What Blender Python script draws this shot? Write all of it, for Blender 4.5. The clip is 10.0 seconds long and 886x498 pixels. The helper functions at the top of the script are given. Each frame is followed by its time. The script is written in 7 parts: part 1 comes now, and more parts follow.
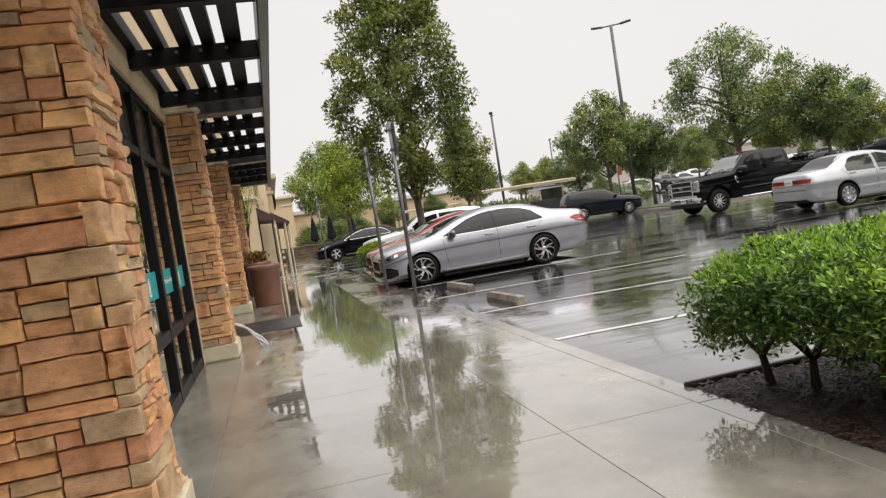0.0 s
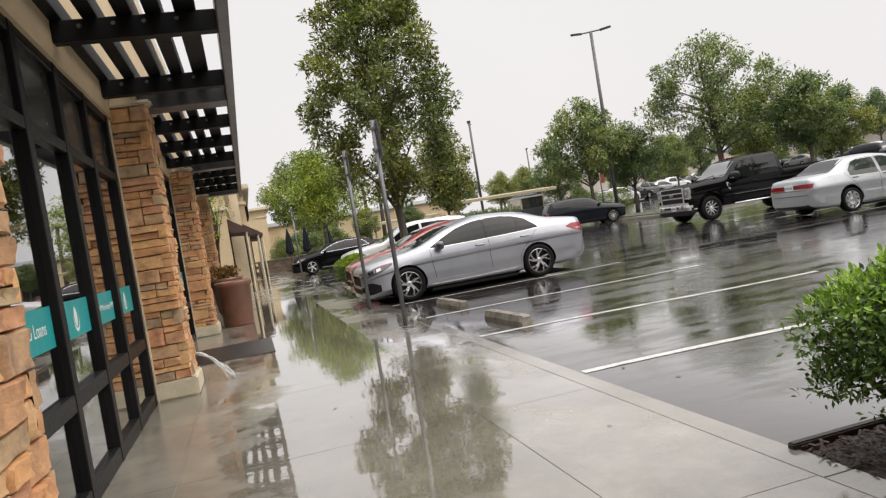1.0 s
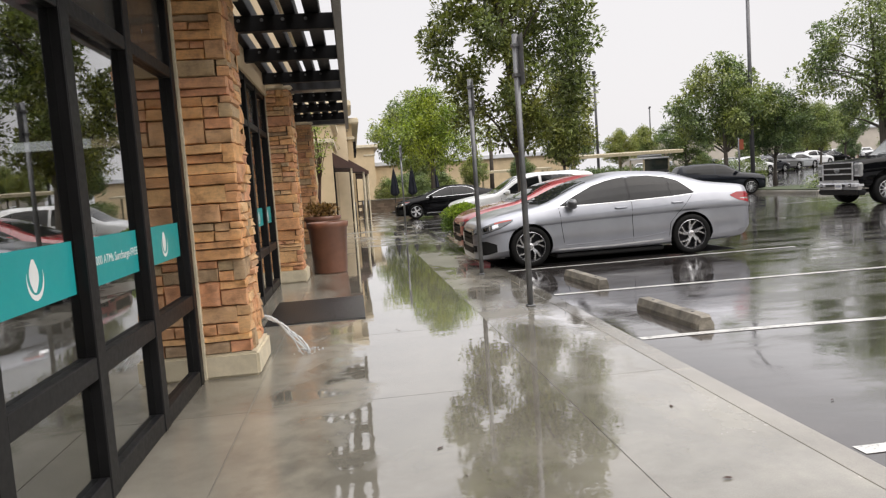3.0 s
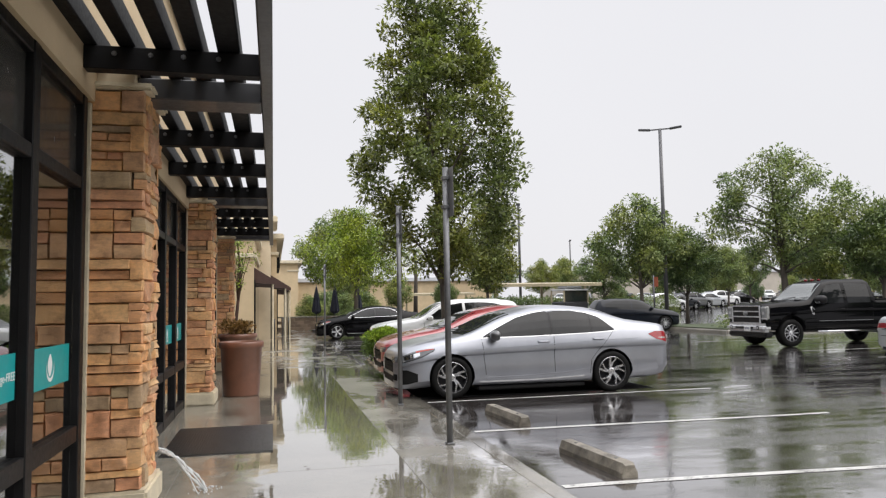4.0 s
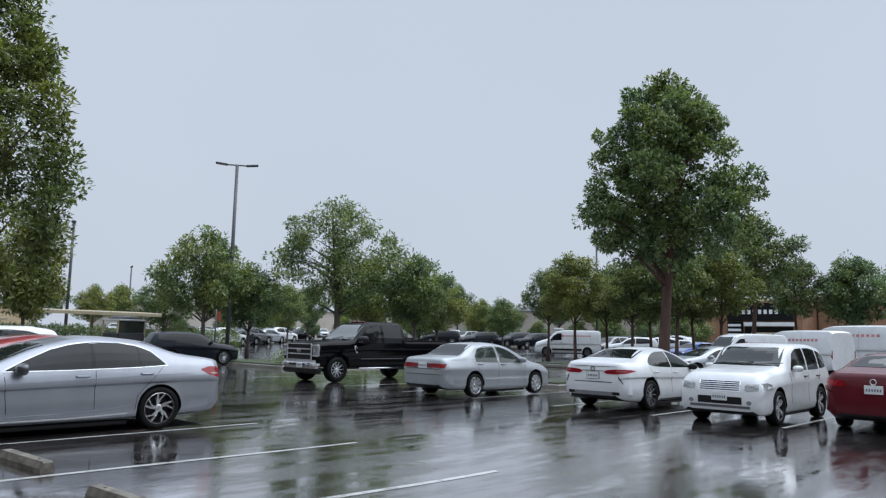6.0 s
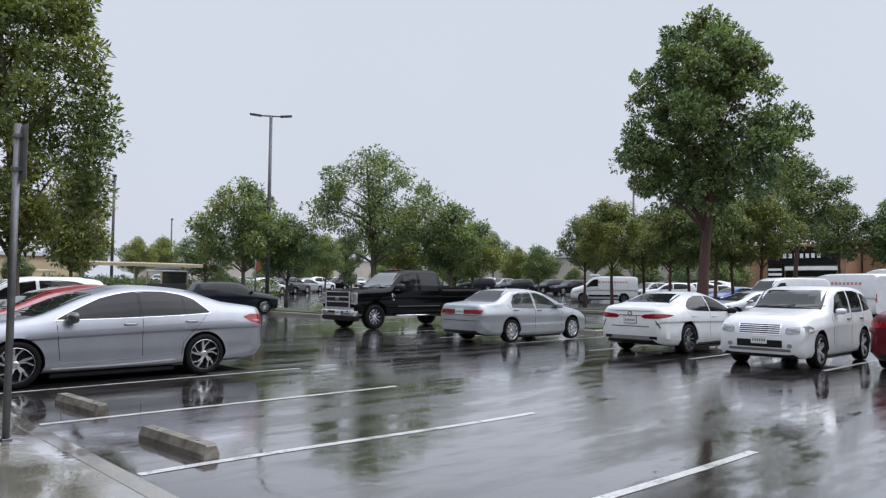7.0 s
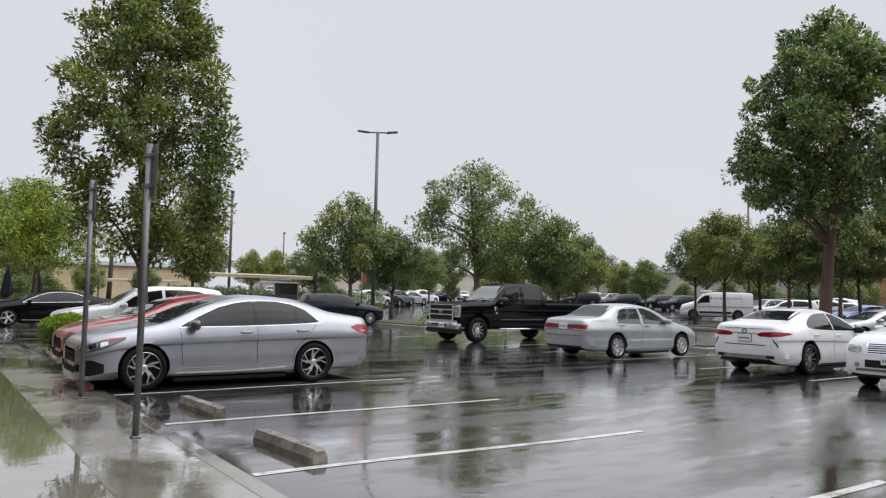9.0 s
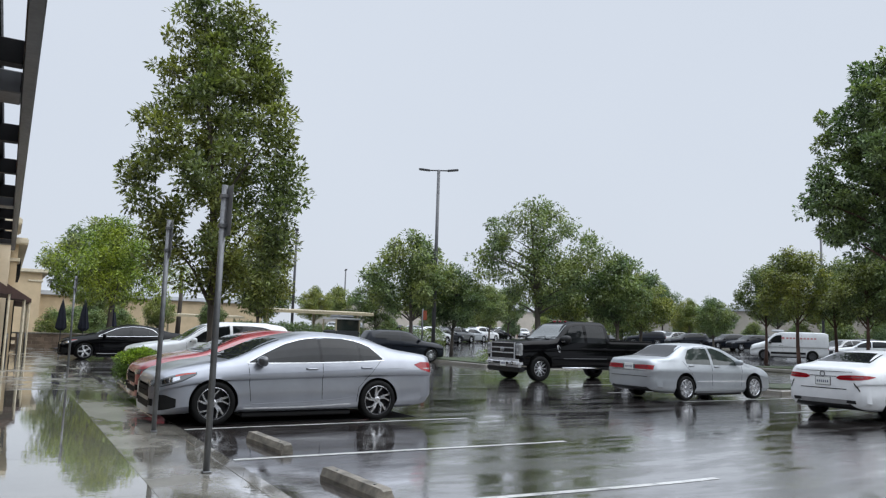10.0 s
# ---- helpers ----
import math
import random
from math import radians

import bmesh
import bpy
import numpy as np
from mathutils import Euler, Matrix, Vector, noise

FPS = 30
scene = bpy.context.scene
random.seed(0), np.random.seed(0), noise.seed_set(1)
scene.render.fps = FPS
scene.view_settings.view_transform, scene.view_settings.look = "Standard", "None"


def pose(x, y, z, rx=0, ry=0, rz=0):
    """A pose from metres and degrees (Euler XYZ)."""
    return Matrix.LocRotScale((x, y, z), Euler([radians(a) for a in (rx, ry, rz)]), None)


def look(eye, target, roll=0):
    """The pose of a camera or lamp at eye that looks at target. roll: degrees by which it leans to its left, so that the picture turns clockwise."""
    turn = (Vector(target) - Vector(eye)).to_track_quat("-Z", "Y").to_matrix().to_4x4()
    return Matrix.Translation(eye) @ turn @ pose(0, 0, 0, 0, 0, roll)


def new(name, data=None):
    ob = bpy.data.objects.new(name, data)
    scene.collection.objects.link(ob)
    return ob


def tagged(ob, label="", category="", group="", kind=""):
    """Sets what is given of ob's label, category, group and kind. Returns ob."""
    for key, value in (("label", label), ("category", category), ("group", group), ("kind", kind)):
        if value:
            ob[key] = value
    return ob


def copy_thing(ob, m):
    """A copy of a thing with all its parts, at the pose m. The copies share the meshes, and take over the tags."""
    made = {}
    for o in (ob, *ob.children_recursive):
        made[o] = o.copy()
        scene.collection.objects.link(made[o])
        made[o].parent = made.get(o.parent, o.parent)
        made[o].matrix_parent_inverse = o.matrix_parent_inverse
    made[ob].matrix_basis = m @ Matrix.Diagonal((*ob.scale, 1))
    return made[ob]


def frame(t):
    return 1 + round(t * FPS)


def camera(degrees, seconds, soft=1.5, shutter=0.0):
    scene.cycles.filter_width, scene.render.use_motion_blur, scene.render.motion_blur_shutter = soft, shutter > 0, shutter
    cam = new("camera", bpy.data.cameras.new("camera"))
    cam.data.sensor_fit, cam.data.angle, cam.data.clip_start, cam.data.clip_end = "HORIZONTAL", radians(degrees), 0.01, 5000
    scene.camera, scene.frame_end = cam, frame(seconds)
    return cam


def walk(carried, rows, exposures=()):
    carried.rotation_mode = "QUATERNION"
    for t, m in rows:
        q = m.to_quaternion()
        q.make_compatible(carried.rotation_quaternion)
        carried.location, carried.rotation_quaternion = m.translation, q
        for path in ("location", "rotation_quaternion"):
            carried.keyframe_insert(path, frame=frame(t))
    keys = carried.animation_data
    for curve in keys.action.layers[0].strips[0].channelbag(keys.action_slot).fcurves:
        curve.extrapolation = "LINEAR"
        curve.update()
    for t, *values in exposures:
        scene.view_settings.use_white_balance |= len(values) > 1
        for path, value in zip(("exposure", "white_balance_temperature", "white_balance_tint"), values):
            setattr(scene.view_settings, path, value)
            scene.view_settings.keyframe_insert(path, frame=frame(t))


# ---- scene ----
cam = camera(62.8, 10.0, 1.25)
PATH = [
    (0, (0.579, 0.394, 1.397), (1.03, 2.34, 1.308), -8.8),
    (0.5, (0.594, 1.022, 1.427), (1.089, 2.956, 1.297), -8.5),
    (1, (0.671, 1.704, 1.408), (1.19, 3.635, 1.338), -9.3),
    (1.5, (0.731, 2.333, 1.423), (1.206, 4.274, 1.351), -9.9),
    (2, (0.782, 2.931, 1.42), (1.032, 4.914, 1.341), -8.3),
    (2.2, (0.726, 3.192, 1.427), (0.94, 5.177, 1.312), -6.3),
    (3.3, (0.85, 4.155, 1.444), (1.111, 6.131, 1.27), -3.2),
    (3.5, (0.862, 4.179, 1.47), (1.156, 6.156, 1.383), -2.5),
    (4, (0.846, 4.231, 1.527), (1.301, 6.173, 1.676), -1.0),
    (4.5, (0.884, 4.234, 1.551), (1.762, 6.002, 1.871), -0.9),
    (5, (0.923, 4.163, 1.547), (2.182, 5.671, 1.919), -0.5),
    (5.5, (0.899, 4.103, 1.559), (2.328, 5.467, 1.874), 0.8),
    (7, (0.887, 4.125, 1.512), (2.266, 5.57, 1.613), 0.6),
    (7.5, (0.881, 4.119, 1.506), (2.202, 5.619, 1.595), 0.6),
    (8, (0.884, 4.099, 1.507), (2.154, 5.641, 1.6), 0.8),
    (8.5, (0.887, 4.103, 1.502), (2.102, 5.688, 1.613), 1.0),
    (9, (0.861, 4.101, 1.498), (2.02, 5.725, 1.632), 1.3),
    (9.5, (0.839, 4.172, 1.517), (1.886, 5.866, 1.701), 1.5),
    (10, (0.798, 4.14, 1.518), (1.813, 5.847, 1.748), 1.8),
]
EXPOSURES = [(0, 0.20, 7000, 12), (2.0, 0.20, 6850, 12), (3.5, 0.26, 6800, 12), (4.5, 0.02, 6450, 10), (5.0, -0.16, 6250, 9), (5.5, -0.3, 5700, 6), (7.0, -0.10, 6000, 11), (7.5, -0.08, 6070, 11), (8.5, -0.07, 6300, 11), (9.0, -0.06, 6400, 11), (9.5, -0.06, 6200, 10), (10.0, -0.05, 5980, 8)]
walk(cam, [(t, look(eye, target, roll)) for t, eye, target, roll in PATH], EXPOSURES)

# ---- world and sun: an overcast, rainy sky ----
world = bpy.data.worlds.new("overcast_sky")
scene.world = world
world.use_nodes = True
wn, wl = world.node_tree.nodes, world.node_tree.links
background = wn["Background"]
sky = wn.new("ShaderNodeTexSky")
sky.sky_type = "NISHITA"
sky.sun_disc = False
sky.sun_elevation, sky.sun_rotation = radians(58), radians(126)
sky.air_density, sky.dust_density = 1.6, 4.0
scaled = wn.new("ShaderNodeMix")
scaled.data_type, scaled.blend_type = "RGBA", "MULTIPLY"
scaled.inputs["Factor"].default_value = 1.0
scaled.inputs["B"].default_value = (0.1, 0.1, 0.1, 1)
wl.new(sky.outputs[0], scaled.inputs["A"])
clouds = wn.new("ShaderNodeTexNoise")
clouds.inputs["Scale"].default_value, clouds.inputs["Detail"].default_value = 1.3, 3.0
cloud_tone = wn.new("ShaderNodeValToRGB")
cloud_tone.color_ramp.elements[0].color = (0.70, 0.715, 0.76, 1)
cloud_tone.color_ramp.elements[1].color = (0.80, 0.81, 0.845, 1)
wl.new(clouds.outputs["Fac"], cloud_tone.inputs["Fac"])
cover = wn.new("ShaderNodeMix")
cover.data_type = "RGBA"
cover.inputs["Factor"].default_value = 0.94
wl.new(scaled.outputs["Result"], cover.inputs["A"])
wl.new(cloud_tone.outputs["Color"], cover.inputs["B"])
# an overcast sky is brightest overhead
aim = wn.new("ShaderNodeTexCoord")
split = wn.new("ShaderNodeSeparateXYZ")
wl.new(aim.outputs["Generated"], split.inputs[0])
lift = wn.new("ShaderNodeMapRange")
lift.interpolation_type = "SMOOTHSTEP"
lift.inputs["From Min"].default_value, lift.inputs["From Max"].default_value = 0.42, 0.95
lift.inputs["To Min"].default_value, lift.inputs["To Max"].default_value = 1.0, 3.0
wl.new(split.outputs["Z"], lift.inputs["Value"])
overhead = wn.new("ShaderNodeMix")
overhead.data_type, overhead.blend_type = "RGBA", "MULTIPLY"
overhead.inputs["Factor"].default_value = 1.0
wl.new(cover.outputs["Result"], overhead.inputs["A"])
wl.new(lift.outputs["Result"], overhead.inputs["B"])
wl.new(overhead.outputs["Result"], background.inputs["Color"])
background.inputs["Strength"].default_value = 1.0

sun = new("sun", bpy.data.lights.new("sun", "SUN"))
sun.data.energy, sun.data.angle, sun.data.color = 2.2, radians(80), (1.0, 0.97, 0.93)
sun.matrix_world = look((0, 0, 60), (-30, 22, 0))

# ---- materials ----
def graph(name):
    m = bpy.data.materials.new(name)
    m.use_nodes = True
    nt = m.node_tree
    return m, nt, nt.nodes["Principled BSDF"]


def place(nt, stretch=(1, 1, 1)):
    """World position, stretched: textures keep their real size on every thing."""
    pos = nt.nodes.new("ShaderNodeNewGeometry")
    mp = nt.nodes.new("ShaderNodeMapping")
    mp.inputs["Scale"].default_value = stretch
    nt.links.new(pos.outputs["Position"], mp.inputs["Vector"])
    return mp.outputs["Vector"]


def grain(nt, scale, detail=4.0, rough=0.6, stretch=(1, 1, 1)):
    n = nt.nodes.new("ShaderNodeTexNoise")
    n.inputs["Scale"].default_value, n.inputs["Detail"].default_value, n.inputs["Roughness"].default_value = scale, detail, rough
    nt.links.new(place(nt, stretch), n.inputs["Vector"])
    return n.outputs["Fac"]


def ramp(nt, fac, stops):
    r = nt.nodes.new("ShaderNodeValToRGB")
    el = r.color_ramp.elements
    while len(el) < len(stops):
        el.new(0.5)
    for e, (at, col) in zip(el, stops):
        e.position = at
        e.color = (*col, 1) if len(col) == 3 else col
    nt.links.new(fac, r.inputs["Fac"])
    return r.outputs["Color"]


def blend(nt, fac, a, b, how="MIX"):
    m = nt.nodes.new("ShaderNodeMix")
    m.data_type, m.blend_type = "RGBA", how
    for key, v in (("Factor", fac), ("A", a), ("B", b)):
        if isinstance(v, (int, float)):
            m.inputs[key].default_value = v if key == "Factor" else (v, v, v, 1)
        elif isinstance(v, tuple):
            m.inputs[key].default_value = (*v, 1)
        else:
            nt.links.new(v, m.inputs[key])
    return m.outputs["Result"]


def sums(nt, op, a, b):
    m = nt.nodes.new("ShaderNodeMath")
    m.operation = op
    for i, v in enumerate((a, b)):
        if isinstance(v, (int, float)):
            m.inputs[i].default_value = v
        else:
            nt.links.new(v, m.inputs[i])
    return m.outputs[0]


def relief(nt, bs, height, strength, distance=0.01):
    b = nt.nodes.new("ShaderNodeBump")
    b.inputs["Strength"].default_value, b.inputs["Distance"].default_value = strength, distance
    nt.links.new(height, b.inputs["Height"])
    nt.links.new(b.outputs["Normal"], bs.inputs["Normal"])


def shade(col, k):
    return tuple(min(1.0, c * k) for c in col)


def surface(name, col, rough=0.5, metal=0.0, vary=0.25, coarse=1.5, fine=40.0, bump=0.1, coat=0.0, stretch=(1, 1, 1), per_piece=0.0):
    """Two scales of tone and a fine relief over one base colour."""
    m, nt, bs = graph(name)
    big = ramp(nt, grain(nt, coarse, 3, 0.6, stretch), [(0.3, shade(col, 1 - vary)), (0.7, shade(col, 1 + vary))])
    small = ramp(nt, grain(nt, fine, 5, 0.7, stretch), [(0.25, (1 - vary,) * 3), (0.75, (1, 1, 1))])
    out = blend(nt, 0.6, big, small, "MULTIPLY")
    if per_piece:
        info = nt.nodes.new("ShaderNodeObjectInfo")
        out = blend(nt, 1.0, out, ramp(nt, info.outputs["Random"], [(0, (1 - per_piece,) * 3), (1, (1, 1, 1))]), "MULTIPLY")
    nt.links.new(out, bs.inputs["Base Color"])
    bs.inputs["Metallic"].default_value = metal
    rr = ramp(nt, grain(nt, fine * 0.4, 3), [(0.2, (max(0.02, rough - 0.08),) * 3), (0.8, (min(1, rough + 0.08),) * 3)])
    nt.links.new(rr, bs.inputs["Roughness"])
    bs.inputs["Coat Weight"].default_value, bs.inputs["Coat Roughness"].default_value = coat, 0.06
    if bump:
        relief(nt, bs, grain(nt, fine, 5, 0.7, stretch), bump, 0.01)
    return m


def paint(name, col, metal=0.0, rough=0.3, spec=0.5, coat=1.0):
    """Car paint under clear coat, with rain film."""
    m, nt, bs = graph(name)
    tone = ramp(nt, grain(nt, 3.0, 3), [(0.3, shade(col, 0.93)), (0.7, shade(col, 1.05))])
    nt.links.new(tone, bs.inputs["Base Color"])
    bs.inputs["Metallic"].default_value, bs.inputs["Roughness"].default_value = metal, rough
    bs.inputs["Specular IOR Level"].default_value = spec
    bs.inputs["Coat Weight"].default_value = coat
    cr = ramp(nt, grain(nt, 14.0, 4), [(0.35, (0.02,) * 3), (0.75, (0.09,) * 3)])
    nt.links.new(cr, bs.inputs["Coat Roughness"])
    drops = nt.nodes.new("ShaderNodeTexVoronoi")
    drops.inputs["Scale"].default_value = 130.0
    nt.links.new(place(nt), drops.inputs["Vector"])
    height = ramp(nt, drops.outputs["Distance"], [(0.0, (1, 1, 1)), (0.28, (0, 0, 0))])
    relief(nt, bs, height, 0.03, 0.001)
    return m


def glossy(name, col, rough=0.05, metal=0.0, coat=1.0):
    m, nt, bs = graph(name)
    tone = ramp(nt, grain(nt, 9.0, 3), [(0.3, shade(col, 0.85)), (0.7, shade(col, 1.15))])
    nt.links.new(tone, bs.inputs["Base Color"])
    bs.inputs["Roughness"].default_value, bs.inputs["Metallic"].default_value, bs.inputs["Coat Weight"].default_value = rough, metal, coat
    return m


def wet_ground(name, dark, light, fine, puddle_scale, stretch, puddle=(0.42, 0.58), dry_rough=0.24, wet_rough=0.035, ripple=0.10, basin=None, dry_film=0.7, break_up=0.0, film_ior=1.33, grit=1.0, waves_at=(7.0, 38.0)):
    """Ground under rain: grain where it drains, a mirror of water where it stands."""
    m, nt, bs = graph(name)
    level = grain(nt, puddle_scale, 4, 0.55, stretch)
    if break_up:
        level = sums(nt, "ADD", sums(nt, "MULTIPLY", level, 1 - break_up), sums(nt, "MULTIPLY", grain(nt, puddle_scale * 5.5, 4, 0.6, (stretch[0] ** 0.5, stretch[1] ** 0.5, 1)), break_up))
    if basin:
        # water gathers along a shallow dip that runs with the walkway
        pos = nt.nodes.new("ShaderNodeNewGeometry")
        xyz = nt.nodes.new("ShaderNodeSeparateXYZ")
        nt.links.new(pos.outputs["Position"], xyz.inputs[0])
        off = sums(nt, "ABSOLUTE", sums(nt, "SUBTRACT", xyz.outputs["X"], basin[0]), 0.0)
        dip = sums(nt, "SUBTRACT", 1.0, sums(nt, "DIVIDE", off, basin[1]))
        level = sums(nt, "ADD", level, sums(nt, "MULTIPLY", dip, basin[2]))
    pud = ramp(nt, level, [(puddle[0], (0, 0, 0)), (puddle[1], (1, 1, 1))])
    stains = ramp(nt, grain(nt, 0.9, 5, 0.65), [(0.3, dark), (0.7, light)])
    speck = ramp(nt, grain(nt, fine, 3, 0.7), [(0.25, (0.72,) * 3), (0.7, (1.0,) * 3)])
    tone = blend(nt, 0.8, stains, speck, "MULTIPLY")
    soaked = blend(nt, pud, tone, blend(nt, 1.0, tone, 0.8, "MULTIPLY"))
    nt.links.new(soaked, bs.inputs["Base Color"])
    rgh = blend(nt, pud, dry_rough, wet_rough)
    nt.links.new(rgh, bs.inputs["Roughness"])
    bs.inputs["IOR"].default_value = 1.42
    nt.links.new(blend(nt, pud, dry_film, 1.0), bs.inputs["Coat Weight"])
    bs.inputs["Coat IOR"].default_value = film_ior
    nt.links.new(blend(nt, pud, dry_rough * 0.55, wet_rough * 0.7), bs.inputs["Coat Roughness"])
    rough_h = sums(nt, "MULTIPLY", sums(nt, "SUBTRACT", grain(nt, fine, 4, 0.7), 0.5), blend(nt, pud, 1.6 * grit, 0.02 * grit))
    waves = blend(nt, 1.0, ramp(nt, blend(nt, 0.22, grain(nt, waves_at[0], 4, 0.55), grain(nt, waves_at[1], 3, 0.5)), [(0.3, (0, 0, 0)), (0.7, (1, 1, 1))]), ripple, "MULTIPLY")
    height = sums(nt, "ADD", rough_h, waves)
    b = nt.nodes.new("ShaderNodeBump")
    b.inputs["Strength"].default_value, b.inputs["Distance"].default_value = 0.35, 0.004
    nt.links.new(height, b.inputs["Height"])
    nt.links.new(b.outputs["Normal"], bs.inputs["Normal"])
    nt.links.new(b.outputs["Normal"], bs.inputs["Coat Normal"])
    return m


def leaves_mat(name, dark, light, gloss=0.5):
    m, nt, bs = graph(name)
    geo = nt.nodes.new("ShaderNodeNewGeometry")
    own = ramp(nt, geo.outputs["Random Per Island"], [(0.0, dark), (0.6, light), (1.0, shade(light, 1.35))])
    tone = blend(nt, 0.5, own, ramp(nt, grain(nt, 0.8, 3), [(0.3, (0.55,) * 3), (0.7, (1.0,) * 3)]), "MULTIPLY")
    hue = ramp(nt, grain(nt, 0.55, 2), [(0.38, (0.80, 0.94, 0.98)), (0.62, (1.14, 1.10, 0.82))])
    tone = blend(nt, 1.0, tone, hue, "MULTIPLY")
    info = nt.nodes.new("ShaderNodeObjectInfo")
    tone = blend(nt, 1.0, tone, ramp(nt, info.outputs["Random"], [(0.0, (0.72, 0.82, 0.90)), (0.5, (1.0, 1.0, 1.0)), (1.0, (1.28, 1.14, 0.85))]), "MULTIPLY")
    nt.links.new(tone, bs.inputs["Base Color"])
    bs.inputs["Roughness"].default_value = gloss
    bs.inputs["Specular IOR Level"].default_value = 0.5
    through_leaf = nt.nodes.new("ShaderNodeBsdfTranslucent")
    nt.links.new(blend(nt, 1.0, tone, (1.0, 1.1, 0.5), "MULTIPLY"), through_leaf.inputs["Color"])
    mix = nt.nodes.new("ShaderNodeMixShader")
    mix.inputs[0].default_value = 0.32
    nt.links.new(bs.outputs[0], mix.inputs[1])
    nt.links.new(through_leaf.outputs[0], mix.inputs[2])
    nt.links.new(mix.outputs[0], nt.nodes["Material Output"].inputs["Surface"])
    return m


def stone_mat():
    m, nt, bs = graph("ledgestone")
    info = nt.nodes.new("ShaderNodeObjectInfo")
    own = ramp(nt, info.outputs["Random"], [(0.0, (0.40, 0.28, 0.17)), (0.10, (0.48, 0.36, 0.21)), (0.22, (0.60, 0.31, 0.15)), (0.36, (0.74, 0.42, 0.18)), (0.48, (0.62, 0.30, 0.16)),
                                           (0.58, (0.70, 0.47, 0.24)), (0.70, (0.56, 0.27, 0.15)), (0.82, (0.78, 0.47, 0.21)), (0.92, (0.52, 0.34, 0.20)), (1.0, (0.68, 0.36, 0.20))])
    cloud = ramp(nt, grain(nt, 9.0, 5, 0.7), [(0.28, (0.58, 0.53, 0.49)), (0.5, (1.08, 1.04, 1.0)), (0.74, (1.35, 1.27, 1.12))])
    streak = ramp(nt, grain(nt, 30.0, 5, 0.7, (0.5, 0.5, 2.2)), [(0.3, (0.72,) * 3), (0.65, (1.05,) * 3)])
    worn = blend(nt, 0.75, blend(nt, 1.0, own, cloud, "MULTIPLY"), streak, "MULTIPLY")
    nt.links.new(blend(nt, 1.0, worn, (0.90, 0.90, 0.94), "MULTIPLY"), bs.inputs["Base Color"])
    bs.inputs["Roughness"].default_value = 0.62
    relief(nt, bs, blend(nt, 0.5, grain(nt, 26.0, 6, 0.7, (0.6, 0.6, 1.8)), grain(nt, 110.0, 4, 0.7)), 0.55, 0.012)
    return m


M = {}
M["walk"] = wet_ground("wet_concrete", (0.175, 0.162, 0.134), (0.335, 0.316, 0.266), 150.0, 0.6, (1.0, 0.7, 1.0), (0.47, 0.535), 0.24, 0.004, 0.34, (1.80, 1.35, 0.30), 0.50, 0.25, 1.84, 0.20, (3.2, 12.0))
M["walk_edge"] = wet_ground("wet_edge_concrete", (0.160, 0.149, 0.122), (0.350, 0.332, 0.284), 140.0, 0.7, (1.0, 0.6, 1.0), (0.42, 0.54), 0.34, 0.035, 0.5, None, 0.75, 0.3, 1.84, 0.20, (3.6, 13.0))
M["kerb"] = wet_ground("wet_kerb_concrete", (0.19, 0.178, 0.150), (0.32, 0.30, 0.26), 130.0, 0.8, (1.0, 0.5, 1.0), (0.40, 0.55), 0.12, 0.05, 0.2, None, 0.7, 0.2, 1.5, 0.3, (5.0, 17.0))
M["asphalt"] = wet_ground("wet_asphalt", (0.032, 0.028, 0.027), (0.074, 0.066, 0.063), 85.0, 0.7, (0.20, 2.2, 1.0), (0.44, 0.57), 0.25, 0.025, 0.40, None, 0.95, 0.40, 1.84, 0.26, (6.0, 40.0))


def line_mat():
    """White road paint worn through to the asphalt in flecks."""
    m, nt, bs = graph("worn_white_line_paint")
    flecks = ramp(nt, blend(nt, 0.5, grain(nt, 5.0, 4, 0.7), grain(nt, 45.0, 4, 0.7)), [(0.40, (0.10, 0.097, 0.093)), (0.47, (0.52, 0.52, 0.50)), (0.7, (0.66, 0.66, 0.64))])
    nt.links.new(flecks, bs.inputs["Base Color"])
    bs.inputs["Roughness"].default_value, bs.inputs["Coat Weight"].default_value, bs.inputs["Coat Roughness"].default_value = 0.3, 0.5, 0.1
    relief(nt, bs, grain(nt, 90.0, 4, 0.7), 0.25, 0.005)
    return m


M["line"] = line_mat()
M["joint"] = surface("dark_joint", (0.15, 0.14, 0.12), 0.5, fine=80.0)
M["stone"] = stone_mat()
# mortar colour darkened for the shade deep between the stones
M["mortar"] = surface("shade_darkened_mortar", (0.12, 0.085, 0.06), 0.9, fine=60.0, bump=0.5)
M["plinth"] = surface("cream_cast_stone", (0.62, 0.55, 0.41), 0.55, vary=0.18, coarse=5.0, fine=60.0, bump=0.15)
M["stucco"] = surface("tan_stucco", (0.56, 0.44, 0.28), 0.85, vary=0.10, coarse=1.2, fine=120.0, bump=0.5)
M["stucco_light"] = surface("cream_stucco", (0.62, 0.52, 0.37), 0.85, vary=0.10, coarse=1.2, fine=120.0, bump=0.5)
# far stucco: rain haze is mixed into the colour as paler grey
M["stucco_hazed"] = surface("haze_paled_stucco", (0.46, 0.42, 0.36), 0.85, vary=0.15, coarse=0.3, fine=20.0, bump=0.3)
M["stucco_brown"] = surface("brown_stucco", (0.30, 0.17, 0.10), 0.85, vary=0.12, coarse=1.2, fine=100.0, bump=0.4)
M["black_metal"] = surface("black_painted_metal", (0.010, 0.010, 0.011), 0.5, vary=0.3, coarse=3.0, fine=70.0, bump=0.03)
M["frame_metal"] = surface("satin_black_frame", (0.010, 0.010, 0.011), 0.42, vary=0.25, coarse=3.0, fine=70.0, bump=0.02)
